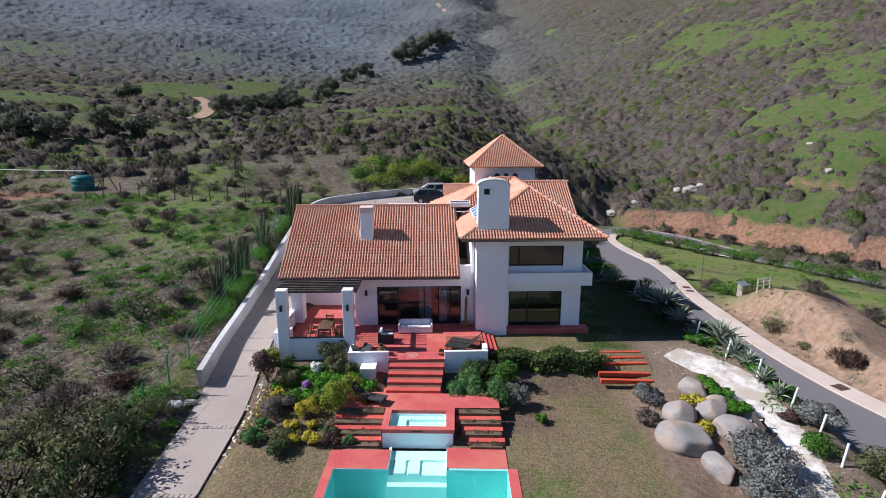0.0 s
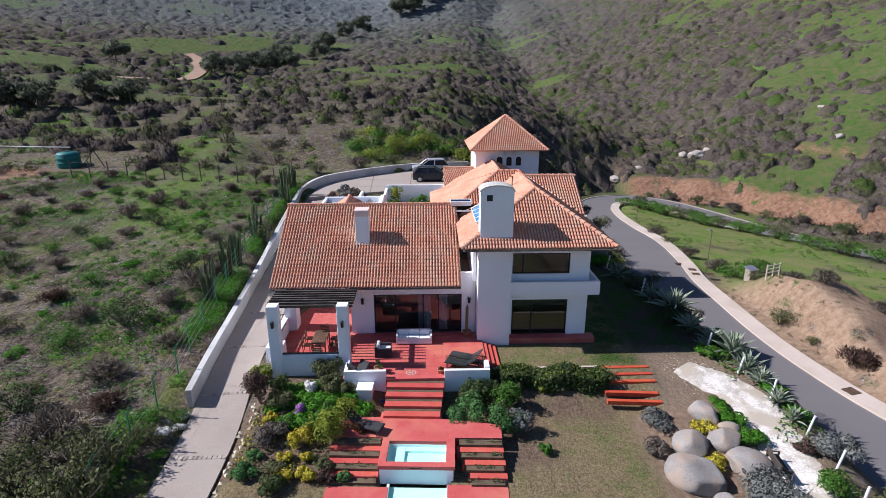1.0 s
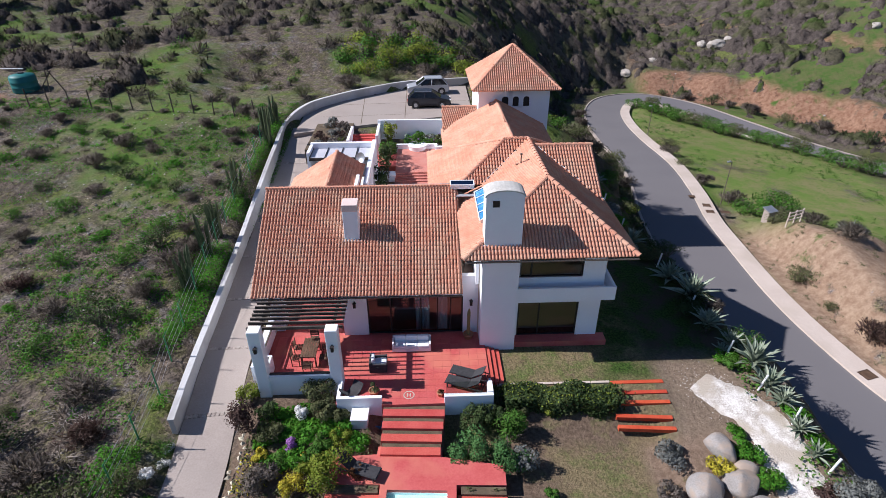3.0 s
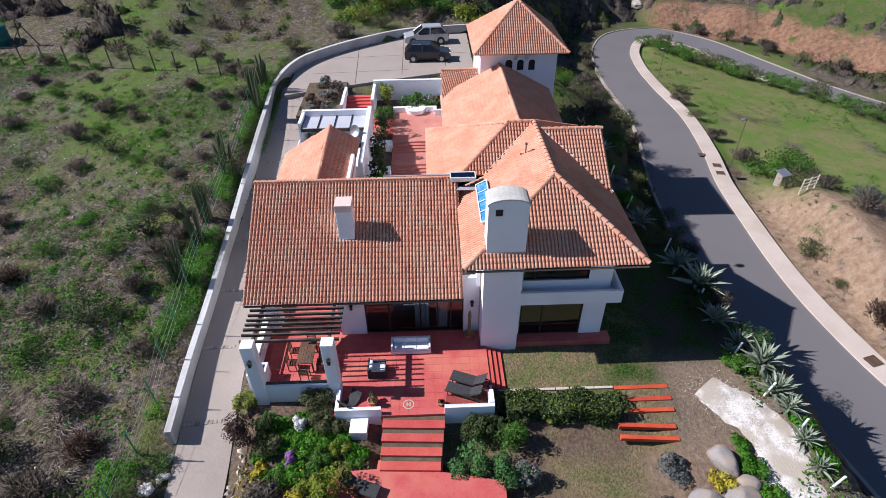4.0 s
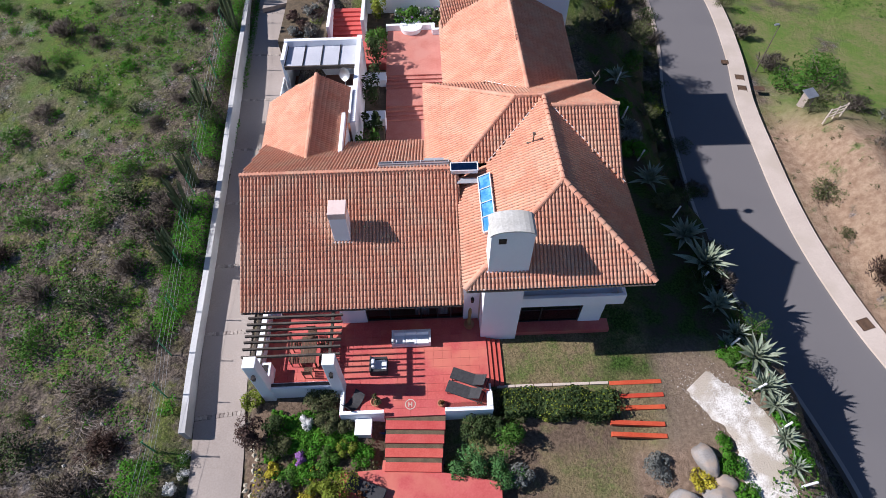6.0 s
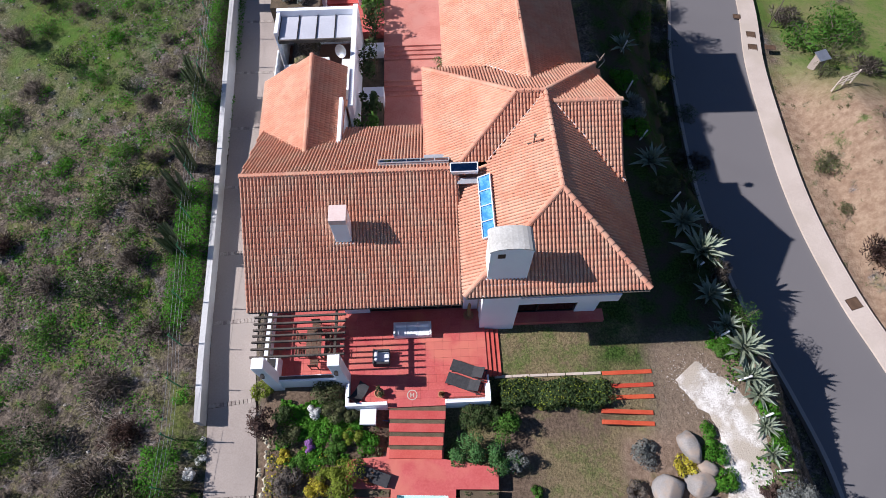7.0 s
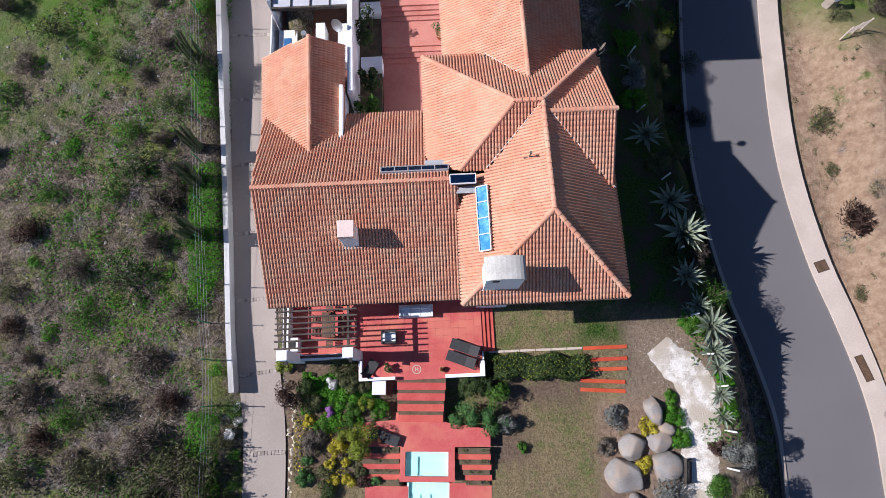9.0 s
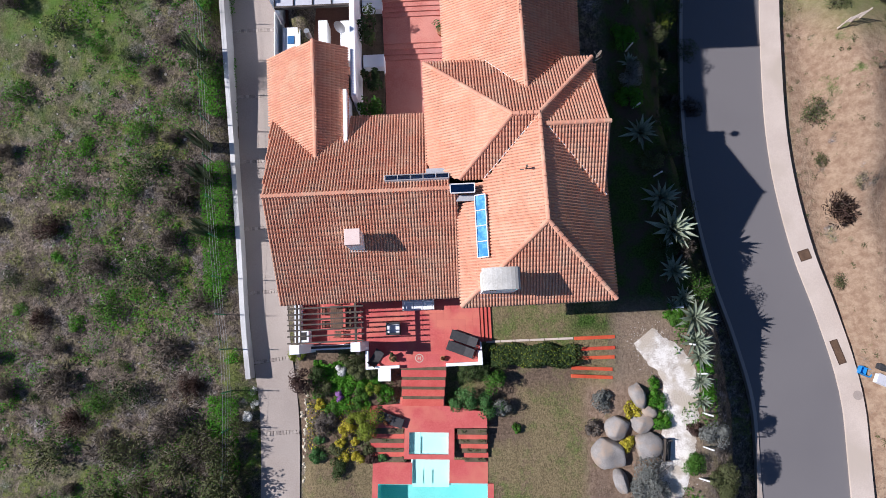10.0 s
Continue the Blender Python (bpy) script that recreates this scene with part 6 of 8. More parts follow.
# slab joints of the court
for x0, y0, x1, y1 in ((-13.5, 65.2, -4.2, 66.3), (-13.0, 69.4, 1.5, 71.2), (-9.0, 62.8, -10.0, 73.0), (-4.8, 65.0, -5.4, 76.0), (-0.6, 67.2, -1.2, 77.0)):
    d = Vector((x1 - x0, y1 - y0, 0)).normalized()
    s = Vector((-d.y, d.x, 0)) * 0.03
    bm = bmesh.new()
    v = [bm.verts.new(q) for q in ((x0 - s.x, y0 - s.y, 2.385 + 0.006 * (y0 - 66)), (x1 - s.x, y1 - s.y, 2.385 + 0.006 * (y1 - 66)), (x1 + s.x, y1 + s.y, 2.385 + 0.006 * (y1 - 66)), (x0 + s.x, y0 + s.y, 2.385 + 0.006 * (y0 - 66)))]
    bm.faces.new(v)
    part("slab_joint", bm, M["bed"], parking)

# ---- garden ----
def leafy_box(x0, x1, y0, y1, z0, z1, n, size, leaf, seed):
    """A clipped hedge: leaves over an uneven box."""
    rng = np.random.default_rng(seed)
    c = rng.uniform(0, 1, (n, 3))
    face = rng.choice(5, n, p=(0.4, 0.2, 0.2, 0.1, 0.1))
    d = np.zeros((n, 3))
    for k, (ax, val, s) in enumerate(((2, 1, 1), (1, 0, -1), (1, 1, 1), (0, 0, -1), (0, 1, 1))):
        c[face == k, ax] = val + rng.normal(0, 0.05, (face == k).sum())
        d[face == k, ax] = s
    p = np.stack([x0 + (x1 - x0) * c[:, 0], y0 + (y1 - y0) * c[:, 1], z0 + (z1 - z0) * c[:, 2]], 1)
    p[:, 2] += 0.12 * np.sin(p[:, 0] * 2.3) * c[:, 2] + rng.normal(0, 0.03, n)
    p[:, 1] += 0.1 * np.sin(p[:, 0] * 3.1 + 1)
    v, f = leaf_arrays(p, d, size, rng)
    return array_mesh("foliage", v, f, M[leaf])


hedge = tagged(new("hedge"), "clipped dark green hedge along the lawn", "hedge")
mesh_part("foliage", leafy_box(2.75, 8.15, 28.35, 29.6, -1.1, -0.02, 9500, 0.09, "leaf_dark", 11), M["leaf_dark"], hedge)
mesh_part("new_growth", leafy_box(2.8, 8.1, 28.4, 29.6, -0.9, 0.04, 1300, 0.06, "leaf_lime", 12), M["leaf_lime"], hedge, "yellowish young shoots")
part("stems", boxes(*[(x, x + 0.05, 28.9 + 0.2 * math.sin(9 * x), 28.95 + 0.2 * math.sin(9 * x), -1.3, -0.4) for x in np.arange(3.0, 8.0, 0.45).tolist()]), M["bark"], hedge)
kerb_line = tagged(new("lawn_kerb"), "narrow pale concrete kerb between lawn and hedge", "kerb")
bm = bmesh.new()
for k in range(6):
    t0, t1 = k / 6 + 0.004, (k + 1) / 6 - 0.004
    a, b = Vector((2.45, 29.80, 0)).lerp(Vector((8.15, 30.08, 0)), t0), Vector((2.45, 29.80, 0)).lerp(Vector((8.15, 30.08, 0)), t1)
    bm = bmesh.new()
    box(bm, 0, (b - a).length, -0.07, 0.07, -0.6, -0.27, 0.01, m=pose(a.x, a.y, 0, 0, 0, 2.8))
    part("kerbstone", bm, M["sidewalk"], kerb_line)
for k, (x0, y0, x1, y1) in enumerate(((8.2, 30.06, 10.85, 30.2), (8.6, 29.38, 10.83, 29.5), (8.4, 28.8, 10.8, 28.9), (8.05, 28.17, 10.70, 28.10), (8.05, 27.64, 10.74, 27.56))):
    d = Vector((x1 - x0, y1 - y0, 0))
    sl = new("timber_sleeper")
    sl.matrix_world = pose(x0, y0, max(gz(x0 + (x1 - x0) * t, y0 + (y1 - y0) * t + 0.1) for t in (0, 0.25, 0.5, 0.75, 1)) + 0.05, 0, 0, math.degrees(math.atan2(d.y, d.x)))
    tagged(sl, "red-stained timber sleeper set as a lawn step", "sleeper", "lawn steps")
    part("beam", boxes((0, d.length, -0.11, 0.11, -0.22, 0.0), bevel=0.015), M["orange_wood"], sl)
deck = tagged(new("timber_steps"), "red-stained timber steps at the garden path", "steps")
for k in range(6):
    bm = bmesh.new()
    box(bm, -1.5, 1.5, -0.11, 0.11, -0.4, 0, 0.012, m=pose(13.4 + 0.15 * k, 18.6 - 0.42 * k, -1.25 - 0.12 * k, 0, 0, -14))
    part("board", bm, M["orange_wood"], deck)

# gravel path
PATHWAY = [(12.7, 30.3), (13.4, 29.5), (14.5, 28.6), (15.1, 27.2), (15.15, 25.6), (15.0, 24.0), (14.85, 22.2), (14.4, 20.3), (13.7, 18.0), (13.2, 16)]
cl = smooth_line([(x, y, 0) for x, y in PATHWAY], 0.35)
bm = bmesh.new()
rows = []
for i, p in enumerate(cl):
    d = (cl[min(i + 1, len(cl) - 1)] - cl[max(i - 1, 0)]).normalized()
    s = Vector((-d.y, d.x, 0))
    t = i / (len(cl) - 1)
    half = (0.90 + 0.42 * math.sin(math.pi * min(1, t * 4.0) * 0.5)) * (1 - 0.35 * max(0, t - 0.4) / 0.6)
    row = []
    for j in range(7):
        q = p + s * half * (j / 3 - 1) * (1 + 0.06 * math.sin(i * 1.7 + j) + 0.09 * math.sin(i * 0.53 + 2.6 * j))
        row.append(bm.verts.new((q.x, q.y, gz(q.x, q.y) + (0.045 if 0 < j < 6 else -0.03) + 0.012 * math.sin(i * 2.1 + 3 * j))))
    rows.append(row)
for a, b in zip(rows, rows[1:]):
    for j in range(6):
        bm.faces.new((a[j], a[j + 1], b[j + 1], b[j]))
gravel = part("gravel_path", bm, M["gravel"], smooth=True)
tagged(gravel, "winding path of white gravel through the garden", "path", kind="structure")


def stones(name, places, material, label, seed, category="stones"):
    """Many small stones as one mesh."""
    rng = np.random.default_rng(seed)
    base = np.array([(1, 0, 0), (-1, 0, 0), (0, 1, 0), (0, -1, 0), (0, 0, 1), (0, 0, -0.6)], float)
    fs = [(0, 2, 4), (2, 1, 4), (1, 3, 4), (3, 0, 4), (2, 0, 5), (1, 2, 5), (3, 1, 5), (0, 3, 5)]
    v, f = [], []
    for x, y, z, r in places:
        q = base * r * rng.uniform(0.6, 1.3, (6, 3))
        a = rng.uniform(0, 6.28)
        rot = np.array([[math.cos(a), -math.sin(a), 0], [math.sin(a), math.cos(a), 0], [0, 0, 0.7]])
        k = len(v) * 6
        v.append(q @ rot.T + (x, y, z))
        f.extend([tuple(i + k for i in t) for t in fs])
    ob = mesh_part(name, array_mesh(name, np.concatenate(v), f, material), material)
    return tagged(ob, label, category, kind="stuff")


rng = np.random.default_rng(21)
pl = []
for k in range(3600):
    p = cl[rng.integers(0, len(cl))]
    x, y = p.x + rng.normal(0, 0.68), p.y + rng.normal(0, 0.5)
    pl.append((x, y, gz(x, y) + 0.04, rng.uniform(0.012, 0.036)))
stones("loose_gravel", pl, M["gravel"], "loose white gravel stones on the path", 3)
M["pale_stone"] = mat("pale_edging_stone", (0.42, 0.38, 0.28), (0.58, 0.53, 0.42), 0.9, 3, 15, 0.4, 0.02, rnd=0.2, island=True)
pl = [(-9.35 + rng.normal(0, 0.15), y, gz(-9.3, y) + 0.06, rng.uniform(0.1, 0.2)) for y in np.arange(20.5, 27.0, 0.22).tolist()]
stones("edging_stones", pl, M["pale_stone"], "pale rough stones edging the flower bed", 4)


def boulder(x, y, sx, sy, sz, seed, turn=0.0):
    bm = bmesh.new()
    bmesh.ops.create_icosphere(bm, subdivisions=4, radius=1.0)
    off = Vector((seed * 7.3, seed * 3.1, seed * 1.7))
    rng = np.random.default_rng(seed)
    cuts = [(Vector(rng.normal(0, 1, 3).tolist()).normalized(), rng.uniform(0.62, 0.9)) for _ in range(11)]
    for v in bm.verts:
        p = v.co.copy()
        for nrm, d in cuts:
            over = p.dot(nrm) - d
            if over > 0:
                p -= nrm * over * 0.8
        p *= 1 + 0.09 * noise.noise(p * 1.3 + off) + 0.025 * noise.noise(p * 5 + off)
        v.co = Vector((p.x * sx, p.y * sy, p.z * sz))
    ob = part("boulder", bm, M["rock"], smooth=True)
    ob.matrix_world = pose(x, y, gz(x, y) + sz * 0.35, 0, 0, turn)
    return tagged(ob, "large smooth grey granite boulder in the rock garden", "boulder", "rock garden boulders")


for k, (x, y, sx, sy, sz, turn) in enumerate(((12.25, 26.45, 0.55, 0.95, 0.6, 10), (10.99, 24.4, 0.9, 0.85, 0.62, 30), (10.5, 22.75, 1.25, 1.1, 0.68, -25), (11.15, 20.95, 0.55, 0.85, 0.6, 20), (12.85, 23.3, 1.0, 1.05, 0.55, 50), (12.55, 24.75, 0.75, 0.7, 0.6, 0), (13.0, 25.3, 0.5, 0.55, 0.45, 70))):
    boulder(x, y, sx, sy, sz, k + 1, turn)

bench = new("garden_bench")
bench.matrix_world = pose(14.05, 23.05, gz(14.05, 23.05), 0, 0, 84)
tagged(bench, "dark slatted timber garden bench beside the gravel", "bench")
for k in range(4):
    part("seat_slat", boxes((-0.7, 0.7, -0.22 + 0.11 * k, -0.13 + 0.11 * k, 0.42, 0.45)), M["dark_wood"], bench)
for k in range(3):
    part("back_slat", boxes((-0.7, 0.7, 0.24, 0.265, 0.52 + 0.12 * k, 0.61 + 0.12 * k)), M["dark_wood"], bench)
for sx in (-0.62, 0.62):
    part("end_frame", boxes((sx - 0.03, sx + 0.03, -0.24, -0.18, 0, 0.62), (sx - 0.03, sx + 0.03, 0.22, 0.28, 0, 0.86), (sx - 0.03, sx + 0.03, -0.24, 0.28, 0.36, 0.42), (sx - 0.03, sx + 0.03, -0.24, 0.28, 0.6, 0.64)), M["dark_wood"], bench)

for k, (x, y) in enumerate(((14.75, 32.1), (15.45, 29.8), (16.2, 27.85), (16.55, 25.35), (16.55, 23.2), (16.25, 21.2), (15.9, 18.8), (14.3, 36.2), (13.9, 41.0), (12.6, 45.8), (12.3, 50.0), (12.5, 54.0))):
    po = new("marker_post")
    po.matrix_world = pose(x, y, gz(x, y) - 0.1, 4 * math.sin(k * 2.3), 9, 0)
    tagged(po, "white-painted timber marker post along the slope edge", "post", "white marker posts")
    part("post", tube(bmesh.new(), [(0, 0, 0), (0, 0, 1.15)], 0.055, 8), M["white"], po)

# agaves: one blade, many leaves
bm = bmesh.new()
rows = []
for i in range(7):
    t = i / 6
    w = 0.085 * (0.75 + 1.2 * t * (1 - t) * 2 if t < 0.5 else (1 - t) * 2 * 1.35 * 0.98) + 0.004
    up, outw = math.sin(t * 0.9) * 0.35 * (1 - 0.55 * t), t
    rows.append([bm.verts.new(q) for q in ((outw, -w, up + 0.35 * w), (outw, 0, up), (outw, w, up + 0.35 * w), (outw, 0, up - 0.06 * (1 - t) - 0.004))])
for a, b in zip(rows, rows[1:]):
    for k in range(4):
        bm.faces.new((a[k], a[(k + 1) % 4], b[(k + 1) % 4], b[k]))
bmesh.ops.recalc_face_normals(bm, faces=bm.faces[:])
agave_leaf = bpy.data.meshes.new("leaf")
bm.to_mesh(agave_leaf)
bm.free()
agave_leaf.materials.append(M["agave"])


def agave(x, y, r, seed):
    rng = np.random.default_rng(seed)
    ob = new("agave")
    ob.matrix_world = pose(x, y, gz(x, y) + 0.1, 0, 0, seed * 37)
    tagged(ob, "large grey-green agave with pointed leaves on the slope edge", "agave", "agaves along the slope")
    n = 34 if r > 0.75 else 22
    part("heart", tube(bmesh.new(), [(0, 0, -0.2), (0, 0, 0.3 * r)], 0.16 * r, 8, 0.05 * r), M["agave"], ob)
    for k in range(n):
        t = k / n
        lf = new("leaf", agave_leaf)
        lf.parent = ob
        tilt = -(78 - 70 * t) + rng.normal(0, 5)
        s = r * rng.uniform(0.85, 1.12) * (0.8 + 0.35 * t)
        lf.matrix_local = pose(0, 0, 0.12 * (1 - t), 0, 0, k * 137.5) @ pose(0.03, 0, 0, rng.normal(0, 6), tilt + 4, 0) @ Matrix.Diagonal((s, s * 0.8, s, 1))


for k, (x, y, r) in enumerate(((15.9, 31.45, 1.45), (15.95, 29.9, 1.2), (16.25, 29.0, 0.95), (16.3, 27.45, 0.85), (16.4, 26.15, 0.8), (14.75, 37.3, 1.7), (14.7, 34.5, 1.15), (14.2, 39.4, 1.4), (13.0, 44.0, 1.3), (15.2, 32.7, 0.9), (12.6, 54.4, 1.1), (12.4, 49.0, 0.8), (14.6, 32.3, 0.6))):
    agave(x, y, 0.93 * r, k + 1)

GARDEN = [
    ("leaf_purple", -9.29, 27.17, 0.80, 1.50, "purple-brown twiggy shrub beside the driveway"),
    ("leaf_dark", -8.46, 27.64, 0.50, 1.10, "dark shrub against the white parapet"),
    ("leaf_olive", -8.10, 26.64, 0.62, 0.80, "dull olive bush in the flower bed"),
    ("petal_white", -6.93, 27.93, 0.34, 0.70, "white flowering daisy bush"),
    ("leaf_olive", -5.91, 28.03, 0.70, 1.00, "olive shrub against the white parapet"),
    ("leaf_olive", -5.05, 27.83, 0.50, 0.70, "olive shrub against the white parapet"),
    ("leaf_bright", -7.06, 27.02, 0.75, 0.40, "spreading fresh green plant in the flower bed"),
    ("leaf_bright", -6.06, 27.02, 0.75, 0.42, "spreading fresh green plant in the flower bed"),
    ("leaf_bright", -4.08, 26.42, 0.60, 0.40, "spreading fresh green plant in the flower bed"),
    ("leaf_bright", -5.07, 27.32, 0.70, 0.38, "spreading fresh green plant in the flower bed"),
    ("leaf_bright", -6.96, 25.53, 0.65, 0.40, "spreading fresh green plant in the flower bed"),
    ("petal_purple", -7.05, 26.23, 0.30, 0.50, "purple flowering plant in the flower bed"),
    ("leaf_green", -5.65, 26.33, 0.50, 0.55, "strap-leaved green plant in the flower bed"),
    ("leaf_green", -5.96, 25.73, 0.45, 0.50, "strap-leaved green plant in the flower bed"),
    ("leaf_lime", -4.86, 26.73, 0.48, 0.55, "lime green bush in the flower bed"),
    ("leaf_yellow", -8.35, 25.73, 0.32, 0.40, "small yellow flowering bush in the flower bed"),
    ("leaf_green", -7.55, 25.33, 0.45, 0.45, "green plant in the flower bed"),
    ("leaf_grey", -7.92, 24.46, 0.85, 0.70, "dry grey-brown bush in the flower bed"),
    ("leaf_yellow", -6.42, 24.17, 0.56, 0.80, "yellow flowering bush in the flower bed"),
    ("leaf_lime", -6.04, 24.96, 0.46, 0.70, "lime green bush in the flower bed"),
    ("leaf_lime", -4.98, 24.54, 0.92, 1.60, "tall lime green shrub in the flower bed"),
    ("leaf_rust", -3.85, 24.87, 0.38, 0.80, "reddish shrub beside the lounger"),
    ("leaf_yellow", -6.96, 23.34, 0.34, 0.40, "small yellow flowering bush in the flower bed"),
    ("leaf_yellow", -5.97, 23.34, 0.30, 0.35, "small yellow flowering bush in the flower bed"),
    ("leaf_blue", -8.44, 22.46, 0.52, 0.50, "bluish spiky bush by the driveway"),
    ("leaf_blue", -8.26, 23.34, 0.35, 0.35, "bluish spiky bush by the driveway"),
    ("leaf_olive", -7.16, 22.84, 0.48, 0.35, "low olive mound in the flower bed"),
    ("leaf_yellow", -6.76, 22.35, 0.34, 0.40, "small yellow flowering bush in the flower bed"),
    ("leaf_yellow", -5.86, 22.26, 0.42, 0.50, "small yellow flowering bush in the flower bed"),
    ("leaf_olive", -5.17, 22.94, 0.44, 0.40, "low olive mound in the flower bed"),
    ("leaf_dark", -7.14, 21.67, 0.62, 0.55, "dark low bush at the lawn edge"),
    ("leaf_purple", -4.96, 22.26, 0.40, 0.50, "purplish shrub by the side steps"),
    ("leaf_blue", -4.18, 22.35, 0.30, 0.40, "small bluish plant by the side steps"),
    ("leaf_green", -2.68, 26.33, 0.36, 0.50, "green plant beside the stairs"),
    ("leaf_silver", -3.19, 25.72, 0.30, 0.25, "grey plant beside the stairs"),
    ("leaf_olive", -4.37, 25.43, 0.35, 0.40, "olive plant beside the landing"),
    ("leaf_dark", 1.37, 27.75, 0.72, 1.30, "dark shrub below the white terrace wall"),
    ("leaf_dark", 2.36, 27.84, 0.60, 1.20, "dark shrub below the white terrace wall"),
    ("leaf_green", 3.13, 27.27, 0.76, 1.50, "rounded fresh green shrub beside the garden stairs"),
    ("leaf_blue", 0.98, 26.09, 0.85, 1.50, "rounded bluish green shrub beside the garden stairs"),
    ("leaf_blue", 2.85, 25.98, 0.90, 1.30, "broad lavender-like shrub beside the landing"),
    ("leaf_silver", 3.44, 25.58, 0.55, 1.10, "lavender-like shrub beside the landing"),
    ("leaf_green", 4.47, 24.24, 0.30, 0.45, "low green shrub on bare soil"),
    ("leaf_olive", 3.67, 28.41, 0.40, 0.50, "spiky olive plant at the hedge end"),
    ("leaf_lime", 4.97, 28.41, 0.30, 0.35, "small lime plant at the foot of the hedge"),
    ("leaf_olive", 5.87, 28.41, 0.30, 0.30, "small dry plant at the foot of the hedge"),
    ("leaf_olive", -6.30, 28.85, 0.75, 1.30, "olive shrub leaning on the white parapet"),
    ("leaf_lime", -9.75, 28.90, 0.50, 0.90, "yellowish bush beside the pergola pillar"),
    ("leaf_silver", 9.93, 26.1, 0.75, 0.85, "silvery rounded bush on the lawn edge"), ("leaf_grey", 9.4, 24.3, 0.5, 0.6, "grey twiggy bush beside the boulders"), ("leaf_silver", 13.1, 21.2, 1.55, 1.45, "broad silvery bush beside the gravel path"), ("leaf_silver", 12.3, 19.6, 1.3, 1.2, "broad silvery bush beside the gravel path"),
    ("leaf_yellow", 11.93, 25.5, 0.55, 0.5, "yellow flowering succulent between boulders"), ("leaf_yellow", 11.75, 23.35, 0.55, 0.5, "yellow flowering succulent between boulders"), ("leaf_bright", 13.55, 26.2, 0.6, 0.5, "bright green creeping plant beside the gravel"), ("leaf_bright", 13.75, 24.9, 0.65, 0.55, "bright green creeping plant beside the gravel"),
    ("leaf_bright", 13.4, 27.2, 0.45, 0.4, "bright green creeping plant beside the gravel"), ("leaf_green", 15.0, 31.2, 0.7, 0.5, "green plant among the agaves"), ("leaf_bright", 14.6, 31.8, 0.6, 0.4, "green plant among the agaves"), ("leaf_silver", 17.0, 24.0, 1.0, 0.9, "greyish bush on the slope edge"), ("leaf_olive", 18.0, 21.0, 1.15, 1.1, "yellowish olive bush on the slope edge"),
    ("leaf_green", 15.95, 22.0, 0.8, 0.7, "green bush beside the gravel"), ("leaf_purple", 15.9, 24.3, 0.5, 0.4, "reddish ground plant beside the gravel"), ("leaf_bright", 16.6, 28.2, 0.6, 0.45, "green plant among the agaves"), ("leaf_bright", 16.8, 26.7, 0.6, 0.45, "green plant among the agaves"),
    ("leaf_olive", 13.6, 42.0, 0.8, 0.8, "green bush on the shaded slope edge"), ("leaf_bright", 12.3, 46.5, 0.9, 0.8, "green bush on the slope edge"), ("leaf_silver", 12.4, 48.0, 0.9, 0.9, "greyish bush on the slope edge"), ("leaf_bright", 12.1, 51.0, 0.9, 0.8, "green bush on the slope edge"), ("leaf_dark", 14.2, 36.0, 0.9, 0.9, "dark bush on the shaded slope edge"),
]
for k, (leaf, x, y, r, h, label) in enumerate(GARDEN):
    n = int(650 + 2300 * r * r)
    plant("garden_shrub", shrub(leaf, r, h, 300 + k, min(n, 4200), 0.044 + 0.014 * r, 10), x, y, gz(x, y) - 0.04, k * 71, 1.12, label, "shrub", "garden shrubs")


def carpet(name, x0, x1, y0, y1, n, size, leaf, label, seed, lift=0.08, keep=None):
    """Low growing leaves scattered over a stretch of ground, as one mesh."""
    rng = np.random.default_rng(seed)
    x, y = rng.uniform(x0, x1, n), rng.uniform(y0, y1, n)
    ok = (wavy(x, y, 0.7, seed) + 0.6 * wavy(x, y, 0.25, seed + 2) > -0.15) if keep is None else keep(x, y)
    x, y = x[ok], y[ok]
    c = np.stack([x, y, ground_height(x, y) + rng.uniform(0.02, lift, len(x))], 1)
    v, f = leaf_arrays(c, np.tile((0, 0, 1.0), (len(x), 1)), size, rng)
    ob = mesh_part(name, array_mesh(name, v, f, M[leaf]), M[leaf])
    return tagged(ob, label, "plants", kind="stuff")


carpet("ground_cover", -8.8, -5.0, 25.4, 28.5, 5200, 0.10, "leaf_bright", "bright green ground cover in the flower bed", 1, 0.3)
carpet("low_bedding", -9.2, -3.3, 22.3, 27.8, 2600, 0.09, "leaf_olive", "dull green bedding plants in the flower bed", 2, 0.2)
carpet("yellow_bedding", -9.2, -6.0, 22.3, 26.2, 700, 0.07, "leaf_yellow", "yellow bedding flowers in the flower bed", 3, 0.3)
carpet("fence_creeper", -16.9, -13.0, 18, 62, 60000, 0.065, "leaf_bright", "bright green creeper along the wall and fence", 4, 0.5, lambda x, y: (wavy(x, y, 2.2, 4.0) + 0.5 * wavy(x, y, 0.8, 1.0) > -0.1) & (x < -14.0 - 0.048 * (y - 32)) & (x > -16.0 - 0.048 * (y - 32)))
carpet("slope_weeds", 12.8, 17.6, 18, 34, 3600, 0.10, "leaf_green", "green weeds on the slope edge", 5, 0.25, lambda x, y: (wavy(x, y, 1.2, 4.0) > 0.15) & (x > 14.9 + 0.25 * np.sin(y)))
rng = np.random.default_rng(17)
